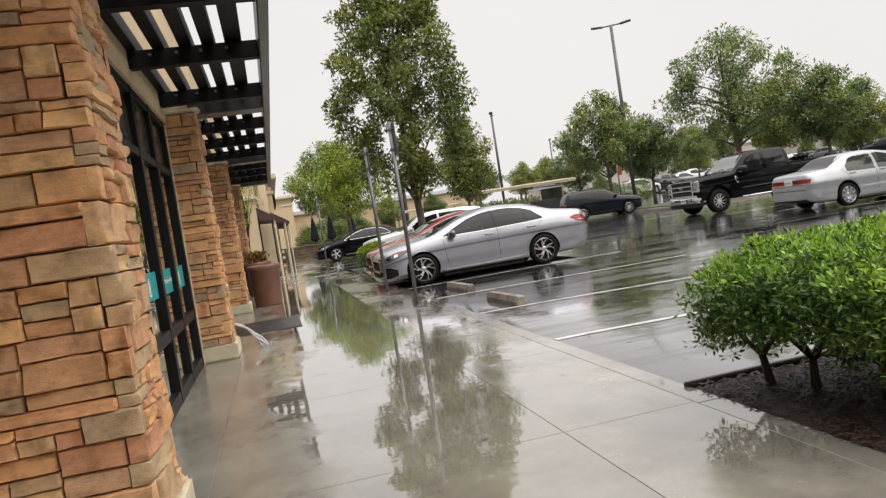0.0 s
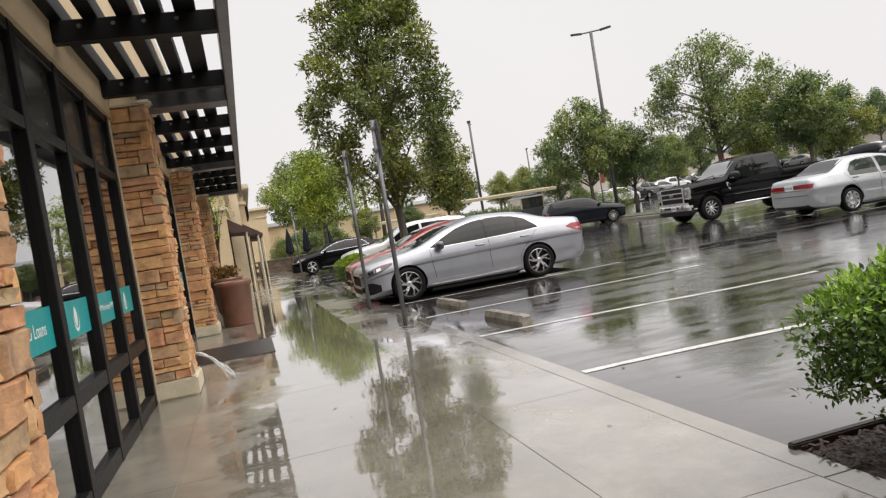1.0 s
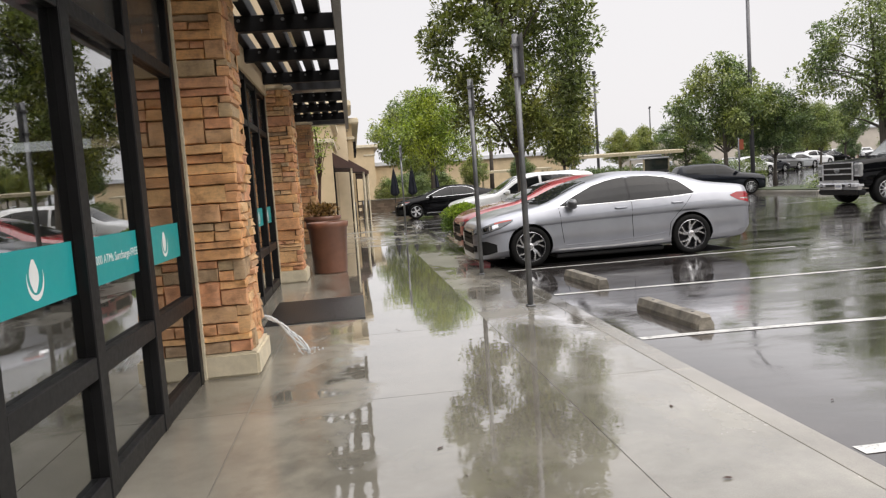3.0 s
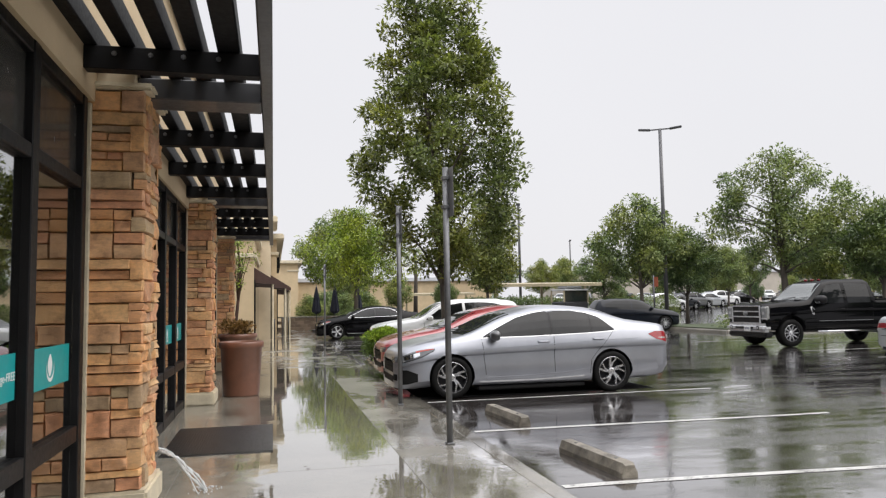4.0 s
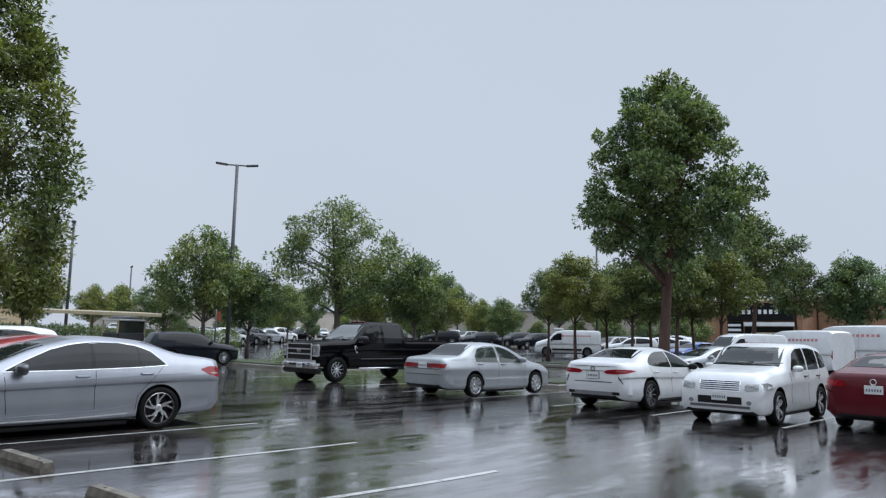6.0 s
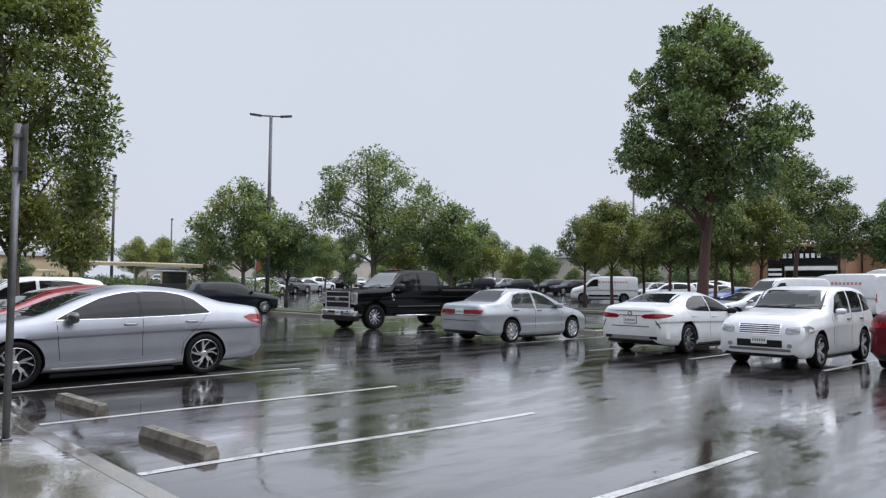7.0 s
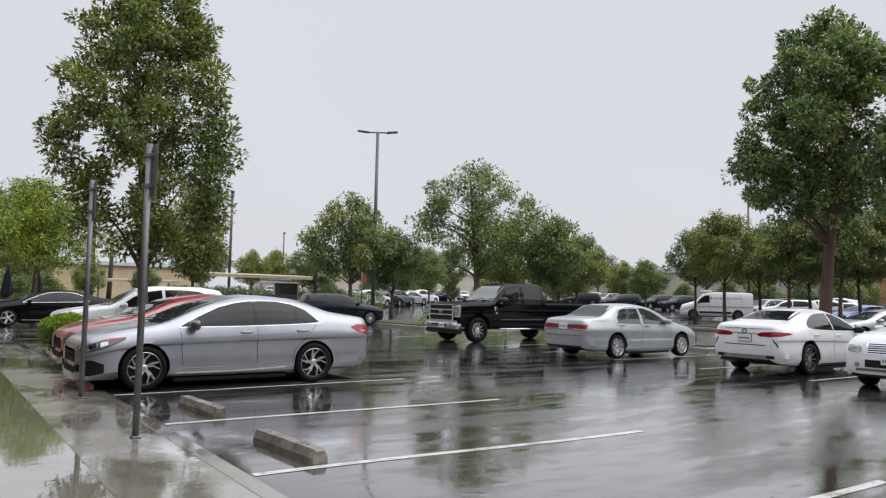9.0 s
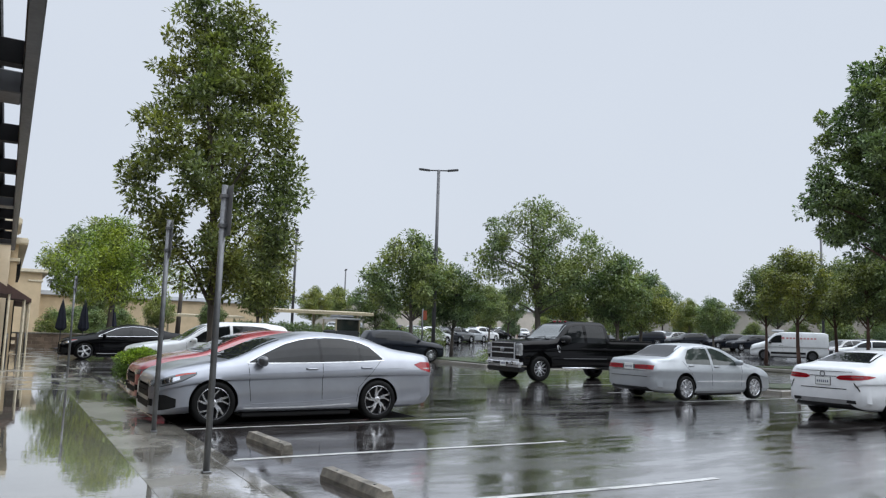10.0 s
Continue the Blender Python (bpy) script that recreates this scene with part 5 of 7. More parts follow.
def door_mat():
    d = thing("door_mat", pose(0.28, 13.0, WALK), "wet black ribbed rubber door mat on the walkway", "door mat")
    part("base", boxed(-0.56, 0.56, -0.88, 0.88, 0.0, 0.008, 0.003, 1), M["rubber_mat"], d)
    part("border", boxed(0.535, 0.56, -0.88, 0.88, 0.008, 0.013), M["rubber_mat"], d)
    for k in range(38):
        x = -0.54 + k * 1.06 / 37
        part("rib", boxed(x - 0.006, x + 0.006, -0.86, 0.86, 0.008, 0.015), M["rubber_mat"], d)


door_mat()


def sign_post(x, y, turn, plate=True):
    s = thing("sign_post", pose(x, y, WALK, 0, 0, turn), "tall grey steel post with a parking sign seen from behind", "sign post", "sign posts along the walkway")
    bm = bmesh.new()
    tube(bm, [(0, 0, 0), (0, 0, 3.0)], 0.034, 12)
    part("post", bm, M["galv"], s, smooth=True)
    part("foot", boxed(-0.045, 0.045, -0.045, 0.045, 0, 0.02, 0.005, 1), M["galv"], s)
    p = part("plate", boxed(0.037, 0.041, -0.155, 0.155, 2.45, 2.99, 0.0015, 1), M["plate_back"], s, "bare aluminium sign plate")
    for z in (2.56, 2.88):
        part("bracket", boxed(-0.042, 0.037, -0.042, 0.042, z - 0.02, z + 0.02, 0.004, 1), M["galv"], p)


sign_post(2.69, 11.93, 4)
sign_post(2.70, 15.10, -4)
sign_post(2.66, 31.0, 2)


def wheel_stop(x, y, turn, label):
    """A concrete bar with sloping ends, lying across the head of a bay."""
    bm = bmesh.new()
    prof = [(-0.085, 0.0), (0.085, 0.0), (0.085, 0.05), (0.055, 0.125), (-0.055, 0.125), (-0.085, 0.05)]
    rings = []
    for yy, k in ((-0.61, 0.86), (-0.58, 1.0), (-0.28, 1.0), (0.0, 1.0), (0.28, 1.0), (0.58, 1.0), (0.61, 0.86)):
        rings.append([bm.verts.new((px * k, yy, pz * k)) for px, pz in prof])
    for a, b in zip(rings, rings[1:]):
        for i in range(6):
            bm.faces.new((a[i], a[(i + 1) % 6], b[(i + 1) % 6], b[i]))
    bm.faces.new(rings[0])
    bm.faces.new(rings[-1][::-1])
    bmesh.ops.subdivide_edges(bm, edges=bm.edges, cuts=2, use_grid_fill=True)
    for v in bm.verts:
        v.co += v.co.normalized() * 0.011 * noise.noise(v.co * 14 + Vector((x, y, 0)))
    o = single("wheel_stop", bm, M["stop"], label, "wheel stop", "wheel stops at the heads of the bays")
    o.matrix_world = pose(x, y, lot(x, y) - 0.002, 0, 0, turn)
    for yy in (-0.38, 0.38):
        bm = bmesh.new()
        lathe(bm, [(0.0, 0.132), (0.016, 0.132), (0.018, 0.12)], 10, "z", (0, yy, 0))
        q = part("bolt", bm, M["galv"], o)


wheel_stop(3.80, 10.70, 4, "weathered grey concrete wheel stop, wet, at a bay's head")
wheel_stop(3.82, 13.45, 4, "weathered grey concrete wheel stop near the silver saloon")


def spout():
    s = thing("drain_spout", pose(-0.12, 10.68, 0.37), "small pipe in a stone column pouring rain water onto the walkway", "drain spout")
    bm = bmesh.new()
    tube(bm, [(-0.05, 0, 0), (0.03, 0, -0.005)], 0.035, 12)
    part("pipe", bm, M["galv"], s, smooth=True)
    rnd = random.Random(17)
    for strand in range(5):
        bm = bmesh.new()
        pts, rad = [], []
        ph, reach = strand * 1.7, rnd.uniform(0.36, 0.42)
        for k in range(25):
            t = k / 24
            w = 0.008 + 0.016 * t
            pts.append((0.02 + reach * t + w * math.sin(ph + 6 * t) * 0.6, -0.10 * t * t - 0.03 * t + w * math.cos(ph + 5 * t), -0.345 * t ** 1.8 + w * math.sin(ph * 2 + 8 * t)))
            rad.append((0.011 if strand < 3 else 0.007) * (1 + 0.35 * math.sin(k * 1.9 + ph) + 0.2 * math.sin(k * 4.3 + 2 * ph)) * (1 - 0.25 * t))
        tube(bm, pts, rad, 8)
        part("water_jet", bm, M["water"], s, "clear arc of falling water" if strand == 0 else "", True)
    # drops thrown up where it lands
    bm = bmesh.new()
    for k in range(70):
        a, q = rnd.uniform(0, 6.28), abs(rnd.gauss(0, 0.07))
        c = Vector((0.42 + q * math.cos(a), -0.13 + q * math.sin(a), -0.335 + rnd.uniform(0.0, 0.05) * (1 - min(1, q * 5))))
        r = rnd.uniform(0.003, 0.009)
        bmesh.ops.create_icosphere(bm, subdivisions=1, radius=r, matrix=Matrix.Translation(c))
    part("splash", bm, M["water"], s, "small splash of drops", True)


spout()


# ---- teal strips on the glass ----
def words(text, size, y, z, x, parent, label=""):
    cu = bpy.data.curves.new("lettering", "FONT")
    cu.body, cu.size, cu.align_x, cu.align_y, cu.extrude = text, size, "CENTER", "CENTER", 0.0005
    cu.materials.append(M["white_vinyl"])
    ob = new("lettering", cu)
    ob.parent = parent
    ob.matrix_basis = pose(x, y, z, 90, 0, 90)
    return ob


def film(y0, y1, text=None, emblem=False, z0=1.05, z1=1.30):
    f = thing("window_film", Matrix.Translation((GLASS_X + 0.008, 0, 0)), "teal vinyl strip with white lettering stuck on the window glass" if text else "teal vinyl strip with a white leaf emblem on the window glass", "window film", "teal strips on the shop glazing")
    part("strip", boxed(0.0, 0.002, y0, y1, z0, z1), M["teal"], f)
    ym, zm = (y0 + y1) / 2, (z0 + z1) / 2
    if text:
        words(text, 0.115 if len(text) < 12 else 0.066, ym, zm, 0.003, f)
    if emblem:
        bm = bmesh.new()
        n = 14
        lo = [bm.verts.new((0.003, ym - 0.045 * math.sin(math.pi * k / n) - 0.01, zm - 0.07 + 0.16 * k / n)) for k in range(1, n)]
        hi = [bm.verts.new((0.003, ym + 0.045 * math.sin(math.pi * k / n) - 0.01, zm - 0.07 + 0.16 * k / n)) for k in range(1, n)]
        for k in range(n - 2):
            bm.faces.new((lo[k], hi[k], hi[k + 1], lo[k + 1]))
        arc = []
        for k in range(13):
            a = math.pi * (0.95 + 1.1 * k / 12)
            arc.append([bm.verts.new((0.003, ym + q * math.cos(a) * 0.9, zm + 0.015 + q * math.sin(a))) for q in (0.085, 0.085 + 0.022 * math.sin(math.pi * k / 12) + 0.002)])
        for a, b in zip(arc, arc[1:]):
            bm.faces.new((a[0], a[1], b[1], b[0]))
        part("emblem", bm, M["white_vinyl"], f, "white leaf-shaped emblem over a swoosh")


film(8.82, 9.66, emblem=True)
film(7.80, 8.60, "30,000 ATMs Surcharge-FREE")
film(6.75, 7.59, emblem=True)
film(5.71, 6.55, "Auto Loans")
film(4.68, 5.53, emblem=True)
film(13.95, 14.8, emblem=True)
film(15.0, 15.85, emblem=True)


# ---- lamps of the car park ----
def street_lamp(x, y, h, turn=0, twin=True):
    s = thing("street_lamp", pose(x, y, lot(x, y) - 0.01, 0, 0, turn), "tall dark car park lamp post with two flat heads", "street lamp", "car park lamps")
    bm = bmesh.new()
    tube(bm, [(0, 0, 0), (0, 0, 0.8)], 0.30, 16)
    part("footing", bm, M["stop"], s)
    bm = bmesh.new()
    tube(bm, [(0, 0, 0.8), (0, 0, h)], [0.13, 0.10], 12)
    part("pole", bm, M["grey_metal"], s, smooth=True)
    part("arm", boxed(-0.6, 0.6, -0.04, 0.04, h - 0.08, h, 0.01, 1), M["grey_metal"], s)
    for k in (-1, 1):
        bm = boxed(-0.38, 0.38, -0.17, 0.17, -0.05, 0.05, 0.03, 2)
        bmesh.ops.transform(bm, matrix=Matrix.Translation((k * 0.95, 0, h - 0.01 + 0.0)) @ Matrix.Rotation(-k * 0.10, 4, "Y"), verts=bm.verts)
        part("head", bm, M["grey_metal"], s)


street_lamp(24.75, 45.3, 12.3, -32)
street_lamp(*polar(19.15, 66), 9.9, 70)
street_lamp(*polar(23.1, 118), 10.0, 70)
street_lamp(*polar(58.4, 78), 11.3, 20)


def patio_umbrella(x, y):
    u = thing("patio_umbrella", pose(x, y, WALK), "closed dark patio umbrella outside the shops", "patio umbrella", "closed patio umbrellas")
    bm = bmesh.new()
    tube(bm, [(0, 0, 0), (0, 0, 2.7)], 0.025, 8)
    part("pole", bm, M["grey_metal"], u, smooth=True)
    bm = bmesh.new()
    rings = []
    for z, r in ((1.0, 0.10), (1.15, 0.24), (1.5, 0.20), (2.1, 0.13), (2.6, 0.03)):
        rings.append([bm.verts.new((r * (1 + 0.25 * (k % 2)) * math.cos(k * math.pi / 8), r * (1 + 0.25 * (k % 2)) * math.sin(k * math.pi / 8), z)) for k in range(16)])
    for a, b in zip(rings, rings[1:]):
        for k in range(16):
            bm.faces.new((a[k], a[(k + 1) % 16], b[(k + 1) % 16], b[k]))
    part("canopy", bm, M["navy_cloth"], u)
    bm = bmesh.new()
    lathe(bm, [(0.0, 0.0), (0.28, 0.0), (0.28, 0.06), (0.05, 0.10)], 16)
    part("base", bm, M["grey_metal"], u)


for az in (3.2, 4.6, 6.4):
    x, y = polar(az, 44)
    patio_umbrella(x, y)


def planter_bowl():
    p = thing("planter_bowl", pose(0.06, 21.35, WALK), "wide terracotta planter with dry brown plants", "planter")
    bm = bmesh.new()
    lathe(bm, [(0.0, 0.0), (0.27, 0.0), (0.30, 0.05), (0.36, 0.62), (0.40, 0.80), (0.43, 0.82), (0.43, 0.90), (0.38, 0.90), (0.36, 0.82)], 32)
    part("bowl", bm, M["terracotta"], p, smooth=True)
    bm = bmesh.new()
    lathe(bm, [(0.37, 0.82), (0.0, 0.86)], 24)
    part("soil", bm, M["soil"], p)
    rnd = random.Random(6)
    cs = [(rnd.uniform(-0.30, 0.30), rnd.uniform(-0.30, 0.30), rnd.uniform(0.88, 1.12)) for _ in range(50)]
    ob = new("dry_foliage", leaf_mesh("dry_foliage", cs, [0.10] * 50, 16, 0.10, 6, M["dry_leaf"], 0.8, -0.8))
    ob.parent = p


planter_bowl()
tree("tree", pose(-0.18, 26.6, WALK), "small ornamental tree with bare lower branches by the shops", 3.9, 2.2, [(0.0, 0.35), (0.3, 0.62), (0.7, 0.60), (1.0, 0.2)], 40, 20, 0.10, 0.20, 0.06, 91, M["leaf_bright"], M["bark"], limbs=12, lobes=12, size=0.4)


def leaf_litter():
    """A few wet leaves blown onto the asphalt and the walkway."""
    rnd = random.Random(44)
    cs = []
    for _ in range(46):
        x, y = rnd.choice(((rnd.uniform(3.4, 8.0), rnd.uniform(4.8, 13.0)), (rnd.uniform(9.0, 15.0), rnd.uniform(8.0, 20.0)), (rnd.uniform(1.0, 3.0), rnd.uniform(4.5, 12.0))))
        cs.append((x, y, (WALK if x < 3.15 else lot(x, y)) + 0.006))
    me = leaf_mesh("leaf_litter", cs, [0.001] * len(cs), 1, 0.055, 44, M["mulch"], 0.0, 0.0)
    co = np.empty(len(me.vertices) * 3)
    me.vertices.foreach_get("co", co)
    co = co.reshape(-1, 4, 3)
    base = co[:, :1, 2:3]
    co[:, :, 2:3] = base + np.clip((co[:, :, 2:3] - base) * 0.12, -0.003, 0.008)
    me.vertices.foreach_set("co", co.ravel())
    tagged(new("leaf_litter", me), "few small wet brown leaves lying on the ground", "leaves", "", "stuff")


leaf_litter()

# ---- the parked vehicles ----
vehicle("car", pose(5.015, 16.50, lot(5.0, 16.0), 0, 0.0, 180), "silver four-door saloon with dark tinted windows, wet with rain", "car",
        sedan_spec(M["silver"], rim="swirl", rim_mat="alloy_mid", rim_label="two-tone black and silver swirl-spoked rim", mirror_mat=M["mirror_grey"], mirror_size=1.1, arch=0.035,
                   crease=[("body_crease", (0.98, 0.2, -0.6, -1.3, -1.9), (0.772, 0.800, 0.832, 0.862, 0.880), "silver"), ("door_crease", (0.80, 0.1, -0.5, -0.92), (0.315, 0.325, 0.350, 0.395), "silver")]))
# black strip added low on the red sides stands in for shade
vehicle("car", pose(5.22, 19.30, 0.0, 0, 0, 180), "bright red saloon parked nose-in beside the silver one", "car",
        sedan_spec(M["red"], rim="seven", side_trim=[("side_skirt", (0.92, 0.0, -0.92), (0.19, 0.19, 0.19), (0.46, 0.46, 0.46), "trim_black")]))
vehicle("car", pose(5.0, 37.9, 0.0, 0, 0, 180), "black saloon with silver rims parked near the shops", "car",
        sedan_spec(M["black"], rim="five"))

BOXY = [(2.28, 0.24, 0.56, 0.65, 0.58, 0.64, 0.62, 0.48), (2.20, 0.20, 0.64, 0.74, 0.71, 0.77, 0.73, 0.56), (2.00, 0.18, 0.71, 0.82, 0.79, 0.85, 0.80, 0.65), (1.62, 0.18, 0.78, 0.90, 0.82, 0.895, 0.84, 0.71),
        (1.20, 0.18, 0.84, 0.98, 0.84, 0.905, 0.86, 0.72), (0.34, 0.18, 0.875, 1.375, 0.85, 0.905, 0.865, 0.61), (-0.35, 0.18, 0.895, 1.470, 0.85, 0.905, 0.865, 0.59), (-1.10, 0.18, 0.91, 1.435, 0.84, 0.905, 0.86, 0.58),
        (-1.78, 0.19, 0.935, 1.125, 0.82, 0.895, 0.84, 0.66), (-2.32, 0.23, 0.925, 1.065, 0.76, 0.865, 0.80, 0.68), (-2.46, 0.28, 0.89, 1.045, 0.69, 0.79, 0.74, 0.62), (-2.51, 0.34, 0.82, 0.98, 0.61, 0.70, 0.66, 0.54)]
bge = sedan_spec(M["pale_silver"], keys=BOXY, waist=0.975, rim="steel", wheelbase=2.74, wheel=0.315, rim_mat="alloy_mid", rim_label="silver slotted wheel cover",
                 side=[("front_door_glass", (0.78, 0.50, 0.20, -0.05, -0.29), (0.905, 0.905, 0.912, 0.914, 0.916), (0.925, 1.11, 1.265, 1.335, 1.37), "tint_green"),
                       ("rear_door_glass", (-0.39, -0.8, -1.10, -1.30), (0.918, 0.925, 0.935, 0.945), (1.372, 1.36, 1.285, 1.10), "tint_green")],
                 side_trim=[("rub_strip", (0.98, 0.0, -0.95), (0.475, 0.475, 0.475), (0.50, 0.50, 0.50), "bright_metal"),
                            # grey strip paints the shade below the sill
                            ("sill_shadow_gap", (0.95, 0.0, -0.95), (0.185, 0.185, 0.185), (0.235, 0.235, 0.235), "grey_paint")],
                 handle_mat=M["grey_paint"],
                 ends=[("headlight", True, 0.36, 0.78, 0.60, 0.70, "lamp_clear", True, 0.05), ("grille", True, -0.38, 0.38, 0.50, 0.60, "trim_black", False, 0.0),
                       ("chrome_strip", False, -0.60, 0.60, 0.762, 0.782, "chrome", False, 0.0), ("bumper_line", False, -0.72, 0.72, 0.60, 0.612, "seam", False, 0.0),
                       ("plate_recess", False, -0.20, 0.20, 0.795, 0.895, "trim_black", False, 0.0), ("boot_gap", False, -0.60, 0.60, 0.742, 0.748, "seam", False, 0.0)],
                 end_shapes=[("taillight", False, (0.21, 0.50, 0.78), (0.788, 0.788, 0.785), (0.895, 0.905, 0.895), "lamp_red"),
                             ("taillight_band", False, (0.21, 0.50, 0.77), (0.846, 0.848, 0.845), (0.856, 0.860, 0.856), "lamp_dark")],
                 plates=[(False, 0.845, 0.0)])
vehicle("car", pose(17.36, 18.08, lot(17.4, 17.2) + 0.01), "older pale silver saloon with wide red tail lamps", "car", bge)

cam_spec = sedan_spec(M["white"], rim="ten", rim_mat="alloy_grey", wheelbase=2.825, wheel=0.345, rim_label="two-tone many-spoked rim",
                      side=[("front_door_glass", (0.86, 0.60, 0.25, -0.05, -0.31), (0.965, 0.965, 0.97, 0.975, 0.98), (0.975, 1.10, 1.255, 1.335, 1.365), "tint"),
                            ("rear_door_glass", (-0.36, -0.75, -1.04, -1.26, -1.40), (0.98, 0.995, 1.005, 1.02, 1.05), (1.366, 1.355, 1.30, 1.215, 1.12), "tint"),
                            ("taillight", (-2.10, -2.28, -2.47), (0.905, 0.878, 0.850), (0.918, 0.938, 0.945), "lamp_red")],
                      side_trim=[("sill_trim", (0.95, 0.0, -0.9), (0.21, 0.21, 0.21), (0.235, 0.235, 0.235), "trim_black")],
                      ends=[("headlight", True, 0.36, 0.80, 0.60, 0.68, "lamp_clear", True, 0.05), ("grille", True, -0.5, 0.5, 0.3, 0.55, "trim_black", False, 0.0),
                            ("boot_bar", False, -0.30, 0.30, 0.895, 0.907, "trim_black", False, 0.0), ("plate_recess", False, -0.172, 0.172, 0.708, 0.882, "grey_paint", False, 0.0),
                            ("boot_gap", False, -0.50, 0.50, 0.64, 0.655, "seam", False, 0.0), ("spoiler_gap", False, -0.62, 0.62, 1.000, 1.008, "seam", False, 0.0),
                            ("diffuser", False, -0.50, 0.50, 0.34, 0.43, "plate_back", False, 0.0), ("exhaust_recess", False, 0.50, 0.68, 0.36, 0.43, "trim_black", True, 0.0)],
                      end_shapes=[("taillight", False, (0.30, 0.37, 0.60, 0.80), (0.865, 0.835, 0.835, 0.850), (0.890, 0.925, 0.945, 0.945), "lamp_red"),
                                  ("taillight_band", False, (0.36, 0.60, 0.80), (0.882, 0.890, 0.896), (0.888, 0.902, 0.912), "lamp_clear"),
                                  ("side_vent", False, (0.66, 0.72, 0.76), (0.765, 0.665, 0.60), (0.80, 0.715, 0.64), "trim_black")],
                      plates=[(False, 0.795, 0.0)], mirror_mat=M["trim_black"])
cam_car, cam_shell = vehicle("car", pose(18.42, 13.45, lot(18, 13)), "white saloon with sporty two-tone rims and red tail lamps", "car", cam_spec)
bm = bmesh.new()
lathe(bm, [(0.038, -0.008), (0.050, 0.0), (0.062, -0.008)], 20, "x", (cam_shell.end(0, 0.945, False) - 0.012, 0, 0.945))
part("emblem", bm, M["grey_paint"], cam_car, smooth=True)

red_spec = sedan_spec(M["maroon"], rim="seven", plates=[(False, 0.80, 0.0)],
                      ends=[("headlight", True, 0.36, 0.78, 0.60, 0.70, "lamp_clear", True, 0.05), ("taillight", False, 0.48, 0.80, 0.84, 0.95, "lamp_red", True, 0.0)])
maroon_car, maroon_shell = vehicle("car", pose(18.62, 7.66, lot(18, 7.5)), "dark red saloon with a white rear number plate", "car", red_spec)

bm = bmesh.new()
lathe(bm, [(0.040, -0.008), (0.050, 0.0), (0.060, -0.008)], 20, "x", (maroon_shell.end(0, 0.945, False) - 0.012, 0, 0.945))
part("emblem", bm, M["bright_metal"], maroon_car, smooth=True)

HHR = dict(paint=M["white"], waist=0.990, wheelbase=2.63, wheel=0.335, half=0.875, rim="five", crown=0.08,
           keys=[(2.20, 0.28, 0.56, 0.64, 0.68, 0.74, 0.72, 0.56), (2.14, 0.22, 0.74, 0.84, 0.78, 0.83, 0.80, 0.62), (1.90, 0.20, 0.90, 1.03, 0.82, 0.865, 0.81, 0.64),
                 (1.30, 0.20, 0.96, 1.10, 0.82, 0.875, 0.80, 0.64), (0.85, 0.20, 0.99, 1.15, 0.82, 0.875, 0.82, 0.70), (0.30, 0.20, 1.01, 1.54, 0.83, 0.875, 0.84, 0.69),
                 (-0.2, 0.20, 1.02, 1.62, 0.83, 0.875, 0.845, 0.69), (-1.0, 0.20, 1.03, 1.63, 0.83, 0.875, 0.845, 0.69), (-1.7, 0.22, 1.04, 1.57, 0.82, 0.87, 0.835, 0.67),
                 (-2.05, 0.26, 1.02, 1.42, 0.76, 0.83, 0.80, 0.58), (-2.26, 0.32, 0.95, 1.10, 0.66, 0.74, 0.70, 0.50)],
           side=[("front_door_glass", (0.50, 0.25, -0.02, -0.42), (1.06, 1.06, 1.06, 1.06), (1.10, 1.40, 1.50, 1.52), "tint"),
                 ("rear_door_glass", (-0.52, -0.9, -1.22), (1.06, 1.06, 1.07), (1.52, 1.52, 1.48), "tint"),
                 ("quarter_glass", (-1.32, -1.6, -1.80), (1.08, 1.09, 1.12), (1.47, 1.44, 1.36), "tint")],
           seams=[(0.62, 1.02, 0.60, 0.35), (-0.47, 1.02, -0.47, 0.32), (-1.28, 1.03, -0.95, 0.45)],
           handles=[(-0.28, 0.93), (-1.10, 0.93)], handle_mat=M["trim_black"], mirror=(0.42, 1.10), mirror_size=0.85,
           side_trim=[("headlight", (1.72, 1.9, 2.08), (0.72, 0.70, 0.70), (0.80, 0.84, 0.83), "lamp_pale")],
           tops=[("windscreen", 0.84, 0.27, 0.695, 0.635, "screen_glass", 0.07)],
           ends=[("grille", True, -0.42, 0.42, 0.65, 0.86, "chrome", False, 0.0), ("bumper_slot", True, -0.44, 0.44, 0.41, 0.55, "trim_black", False, 0.0), ("lower_lip", True, -0.60, 0.60, 0.335, 0.385, "grey_paint", False, 0.0),
                 ("taillight", False, 0.50, 0.68, 0.8, 1.0, "lamp_red", True, 0.0)],
           end_shapes=[("headlight", True, (0.50, 0.54, 0.66, 0.76), (0.690, 0.672, 0.672, 0.690), (0.770, 0.80, 0.815, 0.815), "lamp_pale"),
                       ("fog_lamp", True, (0.53, 0.56, 0.60, 0.63), (0.44, 0.41, 0.41, 0.44), (0.46, 0.49, 0.49, 0.46), "lamp_pale")],
           plates=[(True, 0.55, 0.0)], wipers=0.86)
hhr, hhr_shell = vehicle("car", pose(17.55, 10.22, lot(17, 10), 0, 0, 180), "white retro-styled compact wagon with a chrome grille", "car", HHR)
for z in (0.685, 0.725, 0.765, 0.805, 0.84):
    part("grille_slot", on_end(hhr_shell, True, -0.39, 0.39, z - 0.009, z + 0.009, 0.010), M["trim_black"], hhr)

